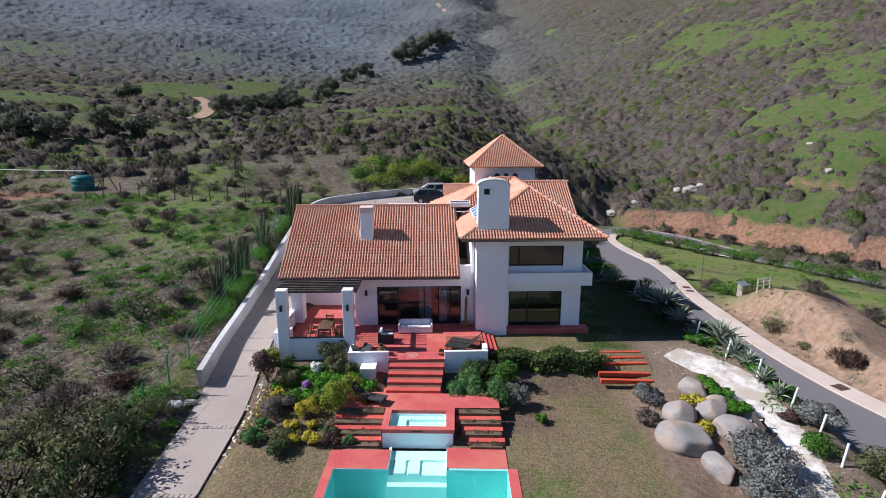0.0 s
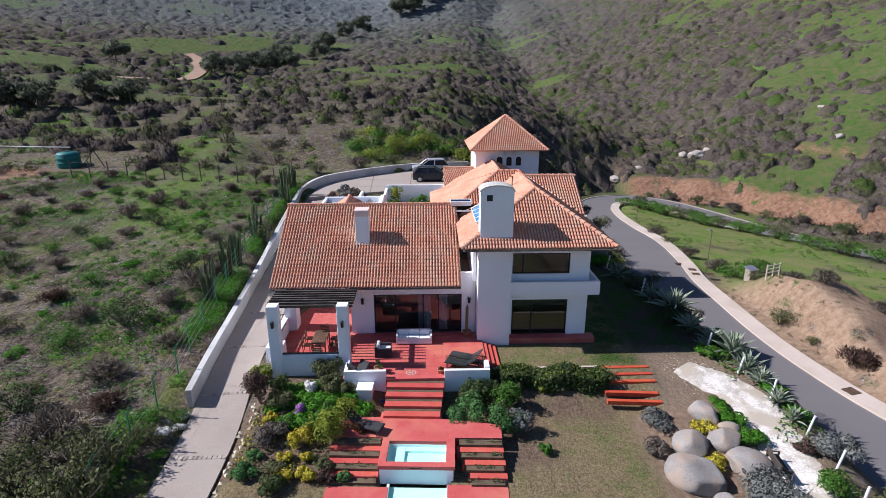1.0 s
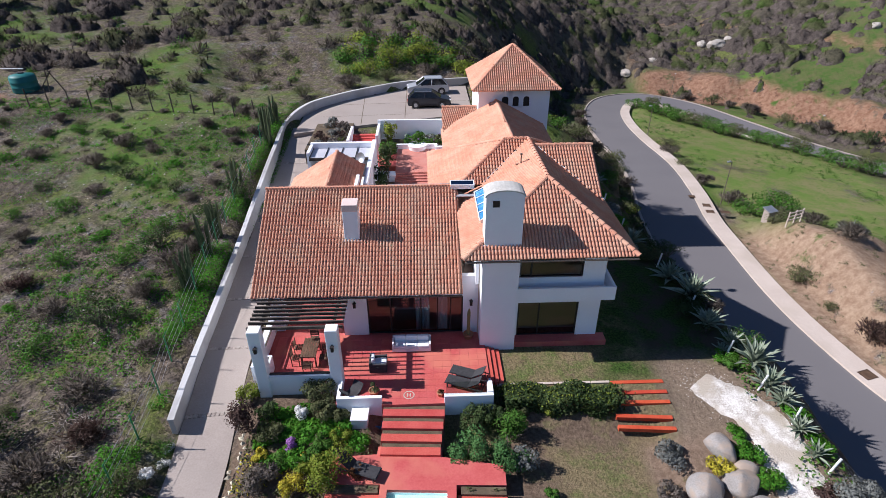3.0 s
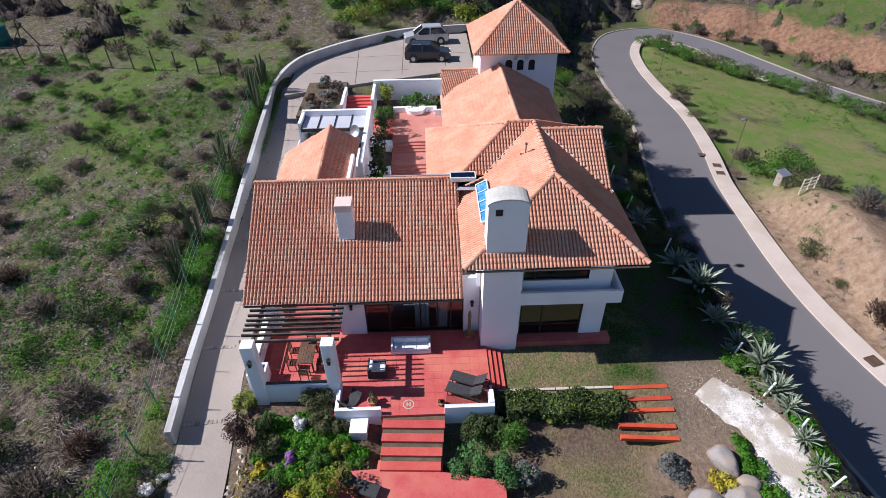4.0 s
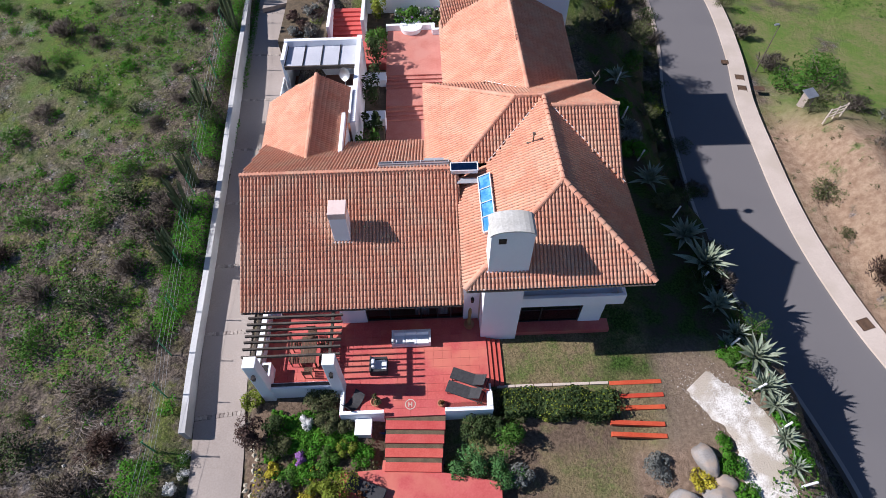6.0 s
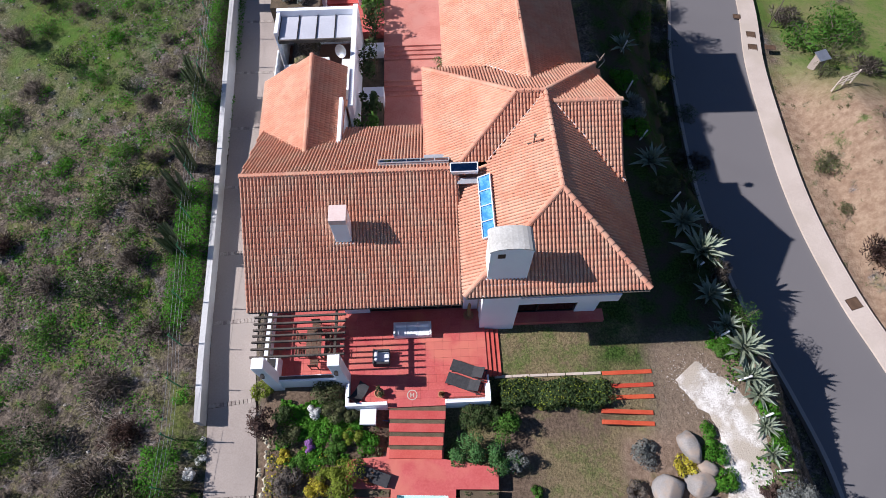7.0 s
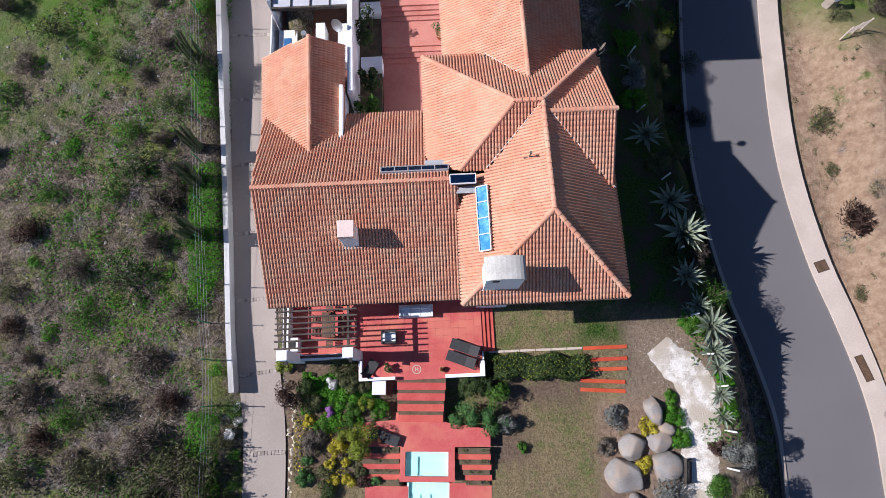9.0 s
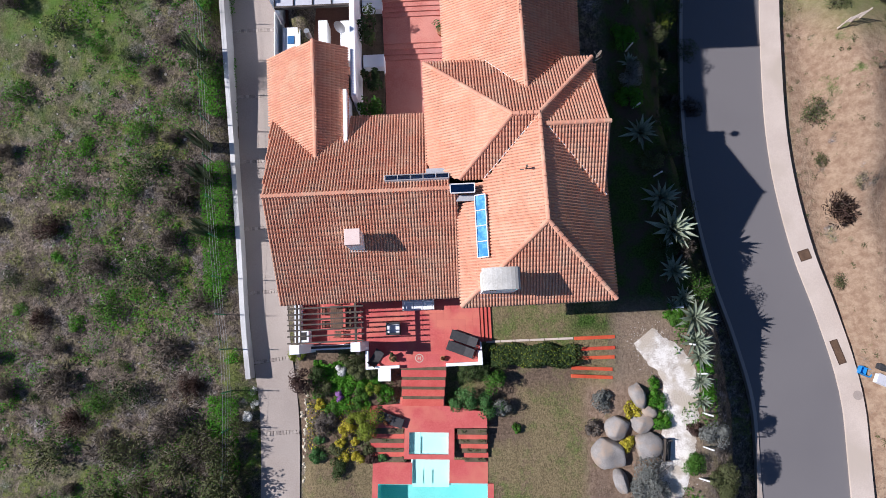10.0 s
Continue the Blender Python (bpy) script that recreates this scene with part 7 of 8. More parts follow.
for k in range(8):
    col = -1 if k < 4 else 1
    n_lf = 60
    x = rng.uniform(-4.95, -2.9, n_lf) if col < 0 else rng.uniform(0.8, 2.4, n_lf)
    c = np.stack([x, 24.1 - 0.6 * (k % 4) + rng.uniform(-0.08, 0.1, n_lf), LZ - 0.18 * (k % 4) + rng.uniform(-0.04, 0.05, n_lf)], 1)[wavy(x, x * 0, 0.2, k) > -0.2]
    v, f = leaf_arrays(c, np.tile((0, 0, 1.0), (len(c), 1)), 0.06, rng)
    tuft = mesh_part("step_greenery", array_mesh("step_greenery", v, f, M["leaf_olive"]), M["leaf_olive"])
    tagged(tuft, "sparse low greenery between the red side steps", "plants", kind="stuff")
carpet("stair_greenery", -3.0, -0.2, 26.0, 28.2, 900, 0.05, "leaf_green", "low greenery on the planted treads", 6, 0.12, lambda x, y: ((28.25 - y) % 0.62) < 0.22)

# ---- hillside: shrubs, cacti, fence, tank, lamps ----
KINDS = [("leaf_grey", 0.95, 0.95, "grey-brown twiggy hillside shrub"), ("leaf_grey", 1.0, 1.15, "grey-brown twiggy hillside shrub"), ("leaf_olive", 0.95, 0.95, "olive green hillside shrub"), ("leaf_dark", 1.0, 1.2, "dark green hillside shrub"),
         ("leaf_green", 0.95, 0.8, "green hillside shrub"), ("leaf_bright", 0.8, 0.5, "low bright green hillside plant"), ("leaf_purple", 0.9, 0.75, "reddish-brown hillside shrub"), ("leaf_silver", 0.9, 0.7, "pale grey hillside shrub"), ("leaf_lime", 1.0, 1.1, "yellow-green flowering hillside shrub"), ("petal_white", 0.4, 0.5, "white flowering shrub")]
TWIGGY = {"leaf_grey": 0.055, "leaf_purple": 0.05, "leaf_silver": 0.05}
DATA = [[shrub(leaf, r, h, 500 + 10 * k + j, 950, TWIGGY.get(leaf, 0.052), 14, 14, leaf in TWIGGY) for j in range(3)] for k, (leaf, r, h, _) in enumerate(KINDS)]


def scrub(k, x, y, scale, rng):
    plant("hillside_shrub", DATA[k][rng.integers(0, 3)], x, y, gz(x, y) - 0.05, rng.uniform(0, 360), scale, KINDS[k][3] + " on dry soil", "shrub", "hillside shrubs", rng.uniform(0.8, 1.15))


rng = np.random.default_rng(77)
NAMED = [(-28.64, 45.81, 1.3, 4), (-26.04, 50.24, 1.2, 3), (-19.5, 41.17, 1.6, 3), (-21.33, 39.52, 1.2, 4), (-24.29, 42.44, 1.1, 5), (-20.6, 43.39, 1.0, 4), (-17.6, 38.99, 1.4, 0), (-19.88, 33.98, 1.6, 3), (-22.42, 31.86, 1.3, 4), (-21.0, 26.39, 1.5, 3),
         (-25.44, 27.04, 1.3, 0), (-23.07, 25.87, 1.2, 4), (-25.96, 22.35, 1.6, 3), (-18.08, 24.24, 1.3, 1), (-26.42, 37.14, 1.2, 6), (-25.15, 39.5, 1.1, 4), (-18.53, 29.13, 1.2, 0), (-16.2, 23.6, 1.5, 3), (-16.4, 47.8, 1.4, 3), (-15.0, 20.6, 1.9, 3), (-16.5, 18.0, 1.8, 0), (-14.3, 17.2, 1.7, 3), (-17.5, 21.5, 1.8, 3), (-19.2, 19.0, 1.9, 1), (-13.9, 19.6, 1.4, 3), (-15.6, 22.6, 1.5, 0), (-20.6, 22.4, 1.7, 3), (-17.2, 16.2, 1.8, 1), (-22.0, 19.5, 1.6, 2), (-13.7, 24.2, 0.9, 2), (-14.3, 26.0, 0.9, 4)]
for x, y, s, k in NAMED:
    scrub(2 if k == 3 and y < 24 else k, x, y, s, rng)
for x, y, q, tall in ((-14.1, 20.4, 1.9, 1.35), (-14.3, 22.9, 1.5, 1.3), (-13.9, 18.2, 1.9, 1.3), (-14.6, 15.8, 1.9, 1.2)):
    plant("hillside_shrub", DATA[2][0], x, y, gz(x, y) - 0.05, 40 * x, q, "tall olive bush overhanging the driveway", "shrub", "hillside shrubs", tall)
placed = [(x, y) for x, y, _, _ in NAMED]
tries = 0
while len(placed) < 195 and tries < 9000:
    tries += 1
    x, y = -15.9 - 38 * rng.uniform(0, 1) ** 1.25, rng.uniform(15, 66)
    x -= 0.05 * max(0, y - 30)
    if min((x - a) ** 2 + (y - b) ** 2 for a, b in placed) < 2.6 + 4.0 * (math.sin(x * 0.31) * math.sin(y * 0.27) > 0.1):
        continue
    placed.append((x, y))
    k = rng.choice(8, p=(0.24, 0.14, 0.18, 0.17, 0.14, 0.06, 0.05, 0.02))
    scrub(k, x, y, rng.uniform(0.45, 1.15), rng)
# bushes on the eastern bank and around the road
EAST = [(28.6, 47.8, 1.5, 2), (29.6, 40.0, 1.7, 6), (28.9, 43.8, 0.7, 2), (32.1, 63.0, 2.6, 4), (33.5, 60.5, 1.8, 2), (31.5, 66.5, 1.5, 0), (35.5, 58.5, 1.5, 0), (38, 56.0, 1.6, 7), (31.0, 57.0, 1.2, 2), (33.0, 50.0, 1.2, 0), (36, 46, 1.4, 0), (30.6, 72, 1.3, 0), (30.2, 78, 1.4, 2), (30.5, 84, 1.5, 0),
        (32.5, 90, 1.6, 2), (29.5, 34.5, 0.8, 2), (36, 37, 1.5, 6), (21.0, 75, 1.3, 3), (18.0, 70, 1.7, 2), (17.5, 66, 1.6, 3), (16.0, 62, 1.7, 2), (19.5, 82, 1.8, 3), (19.0, 90, 2.0, 0), (17.5, 57, 1.4, 3), (16.4, 50, 1.3, 3), (17.0, 45, 1.2, 3), (17.3, 40, 1.3, 3), (17.6, 35, 1.1, 3), (12.0, 63, 1.7, 2), (11.0, 67, 1.8, 4), (13, 60, 1.5, 0), (9.5, 71, 2.0, 2),
        (3.4, 67.8, 1.3, 7), (2.6, 66.8, 0.9, 2), (2.7, 69.2, 0.9, 8), (2.6, 72.0, 1.0, 8), (2.8, 75.0, 1.0, 2), (3.6, 70.5, 1.5, 2), (3.8, 73.5, 1.6, 8), (3.5, 77.5, 1.6, 8), (-3, 79.8, 1.4, 0), (-8, 77.8, 1.5, 2), (-12, 74.5, 1.6, 0), (-16.5, 70.5, 1.5, 2),
        (-10.5, 79.5, 2.0, 8), (-7.5, 81.5, 2.2, 8), (-4.5, 82.5, 2.1, 8), (-1.0, 82.0, 1.9, 4), (1.5, 81.5, 1.9, 8), (6.5, 80.5, 2.0, 8), (9.0, 78.5, 1.9, 8), (12.5, 76.0, 1.8, 4), (8.0, 75.0, 1.6, 2), (11.5, 71.5, 1.7, 8), (14.5, 68.0, 1.6, 8), (15.0, 72.5, 1.6, 0), (7.2, 67.0, 1.5, 4), (6.8, 63.0, 1.3, 8), (9.0, 61.8, 1.2, 4), (14.8, 58.0, 1.3, 4),
        (15.8, 54.0, 1.2, 8), (18.6, 61, 1.3, 3), (18.9, 53.0, 1.1, 3), (19.0, 48.0, 1.0, 0), (19.3, 66.0, 1.4, 2), (20.5, 70.0, 1.3, 0), (20.8, 79.0, 1.4, 2), (18.0, 78.0, 1.6, 0), (16.5, 84.0, 1.8, 2), (20.0, 87.0, 1.6, 0), (21.0, 95.0, 1.7, 2), (21.5, 101.0, 1.6, 0), (22.5, 107.0, 1.8, 0), (23.5, 113.0, 1.8, 2)]
for j in range(34):
    y = 32.5 + 0.85 * j
    EAST.append((15.6 + 1.3 * math.sin(2.4 * j) + 0.02 * (y - 32), y, 0.75 + 0.3 * math.sin(1.7 * j), (3, 4, 3, 2, 0)[j % 5]))
for x, y, s, k in EAST:
    scrub(k, x, y, s, rng)
for j in range(16):
    y = 13.5 + 0.85 * j
    scrub((4, 0, 5, 2, 3)[j % 5], -12.95 - 0.2 * math.sin(3.1 * j), y, 0.5 + 0.15 * math.sin(2.2 * j), rng)
for x, y in ((-12.9, 26.4), (-12.8, 25.6), (-13.1, 24.9)):
    scrub(9, x, y, 0.9, rng)
for x, y, q, k in ((50, 128.5, 1.7, 0), (54, 125, 2.0, 3), (59, 119, 2.2, 0), (63, 113, 1.8, 2), (67, 108, 2.0, 0), (71, 101, 2.1, 3), (46, 132, 1.5, 2), (57, 123.5, 1.4, 0), (74, 98, 1.6, 0)):
    scrub(k, x, y, q, rng)
# green crowns along the lower road
LOWER = [(38 + 1.28 * k + rng.normal(0, 0.5), 114.5 - 1.9 * k + rng.normal(0, 0.8)) for k in range(0, 19)]
for k, (x, y) in enumerate(LOWER):
    scrub(4 if k % 4 else 2, x, y, rng.uniform(2.2, 3.0), rng)
for x, y in ((33.5, 117), (35.5, 113.5), (34.2, 66.0), (33.2, 64.2)):
    scrub(4, x + 2.0, y, 2.4, rng)


TRACKS = ([(-80, 140), (-74, 150), (-72.6, 156), (-74, 168), (-78, 180), (-88, 200), (-99, 226), (-106, 234)], [(-37, 512), (-31, 495), (-28, 480), (-20, 468), (-16, 458)], [(-24, 726), (-12, 702), (0, 680), (10, 660), (18, 648), (30, 640)])
TRACK_LINES = [[(x, y, 0) for x, y in line] for line in TRACKS]


def chance(i, j, seed):
    """A fixed random number from 0 to 1 for each cell i, j."""
    return np.modf(np.abs(np.sin(i * 127.1 + j * 311.7 + seed * 74.7) * 43758.5453))[0]


def cover(x, y):
    """How densely scrub stands at x, y, from 0 to 1."""
    far = np.hypot(x, y)
    d = 0.20 + 0.20 * wavy(x, y, 13, 1.0) + 0.10 * wavy(x, y, 5, 2.0)
    d = d + 0.38 * sstep(120, 230, far)
    hill = sstep(10, 26, x) * sstep(92, 112, y)
    d = d + (0.80 + 0.25 * wavy(x, y, 17, 4.0) - d) * hill
    d = d * (1 - 0.88 * glade(x, y))
    s = bank_line(x, y)
    road, _ = beside(ROAD, x, y)
    bare = (x > -18.5) & (x < 19) & (y < 82) | (y < 30) | (road < 6.6) | (x > 27) & (x < 50) & (y < 62) | (x > 28) & (s < 2) & (y < 122) | (x < -17) & (x > -56) & (y < 67) | (x < -40) & (x > -58) & (y < 75)
    bare |= (x > 40) & (s > 11) & (s < 20) & (wavy(x, y, 2.5, 2) < 0.8)
    for line in TRACK_LINES:
        bare |= beside(line, x, y)[0] < 3.2
    return np.where(bare, -1, d)


def thicket(name, az, dist, cell, material, label, seed, fuzz=0):
    """Scrub over a sector of the slopes: rounded, uneven bush crowns that grow into one another."""
    rng = np.random.default_rng(seed)
    A, D = np.meshgrid(np.radians(az), dist)
    x, y = np.sin(A) * D, np.cos(A) * D
    x, y = x + rng.normal(0, 0.0011, x.shape) * D, y + rng.normal(0, 0.0011, x.shape) * D
    want = cover(x, y)
    best, tone = np.zeros(x.shape), np.zeros(x.shape)
    nx, ny = np.zeros(x.shape), np.zeros(x.shape)
    for size, part_seed in ((cell, seed), (0.52 * cell, seed + 7)):
        for di in (-1, 0, 1):
            for dj in (-1, 0, 1):
                ci, cj = np.floor(x / size) + di, np.floor(y / size) + dj
                px = (ci + 0.5 + 0.85 * (chance(ci, cj, part_seed + 1) - 0.5)) * size
                py = (cj + 0.5 + 0.85 * (chance(ci, cj, part_seed + 2) - 0.5)) * size
                r = size * (0.32 + 0.40 * chance(ci, cj, part_seed + 3))
                tall = r * (0.45 + 0.45 * chance(ci, cj, part_seed + 4))
                q = ((x - px) ** 2 + (y - py) ** 2) / r ** 2
                h = np.where(chance(ci, cj, part_seed + 5) < want, tall * np.sqrt(np.maximum(0, 1 - q)), 0)
                up = h > best
                best, tone = np.where(up, h, best), np.where(up, chance(ci, cj, part_seed + 6), tone)
                nx, ny = np.where(up, (x - px) / r, nx), np.where(up, (y - py) / r, ny)
    z = ground_height(x, y) + np.where(best > 0.04, best * rng.uniform(0.62, 1.25, x.shape), -0.35)
    rows, cols = x.shape
    idx = np.arange(rows * cols).reshape(rows, cols)
    quad = np.stack([idx[:-1, :-1], idx[:-1, 1:], idx[1:, 1:], idx[1:, :-1]], -1).reshape(-1, 4)
    quad = quad[(best.ravel()[quad] > 0.04).any(1)]
    used, back = np.unique(quad, return_inverse=True)
    me = bpy.data.meshes.new(name)
    me.from_pydata(np.stack([x, y, z], -1).reshape(-1, 3)[used].tolist(), [], back.reshape(-1, 4).tolist(), shade_flat=False)
    me.attributes.new("tone", 'FLOAT', 'POINT').data.foreach_set("value", tone.ravel()[used].astype(np.float32))
    ob = tagged(mesh_part(name, me, material), label, "scrub", kind="stuff")
    if fuzz:
        pick = rng.choice(np.nonzero((best.ravel() > 0.2) & (D.ravel() < 175))[0], fuzz)
        n3 = np.stack([nx.ravel()[pick], ny.ravel()[pick], np.full(fuzz, 0.75)], 1)
        c = np.stack([x, y, z], -1).reshape(-1, 3)[pick] + n3 * 0.12 + rng.normal(0, 0.16, (fuzz, 3))
        v, f = spray_arrays(c, n3 + np.array((0, 0, 0.5)), np.full(fuzz, 0.5), np.full(fuzz, 0.10), rng)
        me = array_mesh(name + "_twigs", v, f, material, n3, 0.2)
        me.attributes.new("tone", 'FLOAT', 'POINT').data.foreach_set("value", np.repeat(tone.ravel()[pick], 4).astype(np.float32))
        tagged(mesh_part(name + "_twigs", me, material), "twigs standing out of the " + label.split(" on ")[0], "twigs", kind="stuff")
    return ob


def thicket_mat(name, tones):
    """Leafy scrub whose bushes differ in colour from one another."""
    m = bpy.data.materials.new(name)
    m.use_nodes = True
    n, l = m.node_tree.nodes, m.node_tree.links
    bs, at, geo = n["Principled BSDF"], n.new("ShaderNodeAttribute"), n.new("ShaderNodeNewGeometry")
    at.attribute_name = "tone"
    ramp = n.new("ShaderNodeValToRGB")
    for k, (where, colour) in enumerate(tones):
        stop = ramp.color_ramp.elements[k] if k < 2 else ramp.color_ramp.elements.new(where)
        stop.position, stop.color = where, (*colour, 1)
    l.new(at.outputs["Fac"], ramp.inputs[0])
    # blue-grey haze of distance, put into the leaf colour on the far mountainside
    haze_tint, mix, where, both = n.new("ShaderNodeValToRGB"), n.new("ShaderNodeMix"), n.new("ShaderNodeSeparateXYZ"), n.new("ShaderNodeMath")
    haze_tint.color_ramp.elements[0].color, haze_tint.color_ramp.elements[1].color = (0.105, 0.125, 0.14, 1), (0.15, 0.172, 0.185, 1)
    l.new(at.outputs["Fac"], haze_tint.inputs[0])
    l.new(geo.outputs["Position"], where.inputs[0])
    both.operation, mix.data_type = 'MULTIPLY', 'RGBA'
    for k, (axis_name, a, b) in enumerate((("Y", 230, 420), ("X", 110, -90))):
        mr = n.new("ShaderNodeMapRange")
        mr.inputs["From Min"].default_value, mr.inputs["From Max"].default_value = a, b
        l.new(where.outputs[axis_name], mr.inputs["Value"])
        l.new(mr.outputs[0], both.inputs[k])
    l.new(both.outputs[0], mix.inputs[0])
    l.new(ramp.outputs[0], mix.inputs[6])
    l.new(haze_tint.outputs[0], mix.inputs[7])
    out = mix.outputs[2]
    for scale, lo, hi in ((1.1, 0.6, 1.4), (5.0, 0.55, 1.45)):
        nz, mr, vm = n.new("ShaderNodeTexNoise"), n.new("ShaderNodeMapRange"), n.new("ShaderNodeVectorMath")
        nz.inputs["Scale"].default_value, nz.inputs["Detail"].default_value, nz.inputs["Roughness"].default_value = scale, 7, 0.7
        l.new(geo.outputs["Position"], nz.inputs["Vector"])
        mr.inputs["From Min"].default_value, mr.inputs["From Max"].default_value = 0.33, 0.67
        mr.inputs["To Min"].default_value, mr.inputs["To Max"].default_value = lo, hi
        l.new(nz.outputs["Fac"], mr.inputs["Value"])
        vm.operation = 'SCALE'
        l.new(out, vm.inputs[0])
        l.new(mr.outputs[0], vm.inputs["Scale"])
        out = vm.outputs[0]
    l.new(out, bs.inputs["Base Color"])
    bs.inputs["Roughness"].default_value, bs.inputs["Specular IOR Level"].default_value = 0.95, 0.08
    bp = n.new("ShaderNodeBump")
    bp.inputs["Strength"].default_value, bp.inputs["Distance"].default_value = 0.8, 0.25
    l.new(nz.outputs["Fac"], bp.inputs["Height"])
    l.new(bp.outputs["Normal"], bs.inputs["Normal"])
    return m


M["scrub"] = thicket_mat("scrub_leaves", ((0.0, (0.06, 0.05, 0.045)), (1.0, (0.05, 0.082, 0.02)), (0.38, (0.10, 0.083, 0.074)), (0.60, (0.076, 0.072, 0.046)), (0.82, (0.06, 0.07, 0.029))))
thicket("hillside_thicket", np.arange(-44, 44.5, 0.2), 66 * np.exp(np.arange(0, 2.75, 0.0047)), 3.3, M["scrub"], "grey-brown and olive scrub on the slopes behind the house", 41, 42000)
carpet("hillside_weeds", -48, -14.2, 14, 64, 120000, 0.065, "leaf_bright", "patches of green weeds on the hillside", 8, 0.16, lambda x, y: (wavy(x, y, 2.6, 3.0) + 0.7 * wavy(x, y, 0.9, 1.0) > 0.35) & (x < -14.5 - 0.048 * (y - 32)))
carpet("hillside_brush", -48, -14.2, 14, 64, 90000, 0.07, "leaf_grey", "dead grey brush lying on the hillside", 9, 0.12, lambda x, y: (wavy(x, y, 3.3, 7.0) + 0.7 * wavy(x, y, 1.1, 5.0) > 0.3) & (x < -14.5 - 0.048 * (y - 32)))


def low_clumps(name, n, leaf, label, seed, want, size0=0.22, size1=0.55, per=40, area=(-50, -14.4, 14, 67)):
    """Small tufts over the near hillside, as one mesh."""
    rng = np.random.default_rng(seed)
    x, y = rng.uniform(area[0], area[1], n), rng.uniform(area[2], area[3], n)
    ok = want(x, y) & ((x < -14.7 - 0.048 * (y - 32)) | (x > 0) | (y > 66))
    x, y = x[ok], y[ok]
    m = len(x)
    size = rng.uniform(size0, size1, m)
    k = np.repeat(np.arange(m), per)
    d = rng.normal(0, 1, (m * per, 3))
    d[:, 2] = np.abs(d[:, 2])
    d /= np.linalg.norm(d, axis=1)[:, None]
    c = np.stack([x[k], y[k], ground_height(x, y)[k]], 1) + d * size[k][:, None] * np.array((1.0, 1.0, 0.55 if size1 < 0.7 else 0.85)) * rng.uniform(0.3, 1.1, m * per)[:, None]
    if "grey" in leaf:
        v, f = spray_arrays(c, d + np.array((0, 0, 0.4)), 0.40 * size[k], 0.07 * size[k], rng)
    else:
        v, f = leaf_arrays(c, d, (0.15 if size1 < 0.7 else 0.11) * size[k], rng, 1.8)
    return tagged(mesh_part(name, array_mesh(name, v, f, M[leaf], d, 0.4), M[leaf]), label, "plants", kind="stuff")


low_clumps("green_tufts", 2300, "leaf_bright", "small green tufts on the dry hillside", 51, lambda x, y: wavy(x, y, 3.1, 2.0) > 0.0)
low_clumps("fresh_tufts", 3600, "leaf_bright", "small fresh green tufts on the dry hillside", 52, lambda x, y: wavy(x, y, 4.1, 6.0) > 0.25)
low_clumps("grey_tufts", 1500, "leaf_grey", "small dead grey tufts on the dry hillside", 53, lambda x, y: wavy(x, y, 3.6, 4.0) > -0.2)
low_clumps("bank_tufts", 420, "leaf_olive", "small dull tufts on the bare roadside bank", 54, lambda x, y: (wavy(x, y, 4.0, 1.0) > -0.3) & (x > 25.5 + 4.5 * (y < 34)), 0.1, 0.4, 40, (26.5, 42, 20, 60))
low_clumps("meadow_tufts", 900, "leaf_green", "low weeds over the green meadow", 55, lambda x, y: (wavy(x, y, 5.0, 2.0) > 0.0) & (bank_line(x, y) < -4), 0.2, 0.6, 30, (31, 58, 58, 118))
def field(x, y):
    return ((x < -18) | (y > 82)) & ~((x < -40) & (x > -50) & (y < 73))


low_clumps("grey_field_scrub", 70, "leaf_grey", "grey-brown scrub on the slope behind the wall", 56, field, 0.6, 1.6, 150, (-74, 6, 66.5, 97))
low_clumps("olive_field_scrub", 70, "leaf_olive", "olive scrub on the slope behind the wall", 57, field, 0.6, 1.5, 150, (-74, 6, 66.5, 97))
low_clumps("green_field_scrub", 90, "leaf_green", "green scrub on the slope behind the wall", 58, field, 0.4, 1.1, 150, (-74, 6, 66.5, 97))
low_clumps("wall_thicket", 60, "leaf_green", "green thicket growing behind the curved wall", 59, lambda x, y: y > 80, 0.9, 1.7, 160, (-14, 14, 79.5, 86))
low_clumps("wall_thicket_olive", 45, "leaf_lime", "yellow-green thicket growing behind the curved wall", 60, lambda x, y: y > 80, 0.9, 1.6, 160, (-14, 14, 79.5, 87))
pl = []
rng = np.random.default_rng(31)
for k in range(900):
    x, y = rng.uniform(-45, -16.8), rng.uniform(14, 64)
    pl.append((x, y, gz(x, y) + 0.03, rng.uniform(0.03, 0.13)))
M["field_stone"] = mat("field_stone", (0.25, 0.22, 0.19), (0.45, 0.42, 0.38), 0.9, 3, 15, 0.4, 0.02, rnd=0.25, island=True)
stones("field_stones", pl, M["field_stone"], "pale stones strewn over the dry hillside", 6)

# dirt tracks winding over the far slope
for line in TRACKS:
    pts = smooth_line([(x, y, 0) for x, y in line], 3.0)
    bm = bmesh.new()
    rows = []
    for i, p in enumerate(pts):
        d = (pts[min(i + 1, len(pts) - 1)] - pts[max(i - 1, 0)]).normalized()
        rows.append([bm.verts.new((p.x - d.y * w, p.y + d.x * w, gz(p.x - d.y * w, p.y + d.x * w) + 0.25)) for w in (-1.9, -0.7, 0.7, 1.9)])
    for a, b in zip(rows, rows[1:]):
        for j in range(3):
            bm.faces.new((a[j], b[j], b[j + 1], a[j + 1]))
    track = part("dirt_track", bm, M["track"] if "track" in M else M.setdefault("track", mat("pale_red_earth", (0.28, 0.18, 0.125), (0.40, 0.28, 0.21), 0.95, 0.5, 6, 0.3)))
    tagged(track, "narrow reddish dirt track on the far slope", "track", kind="structure")

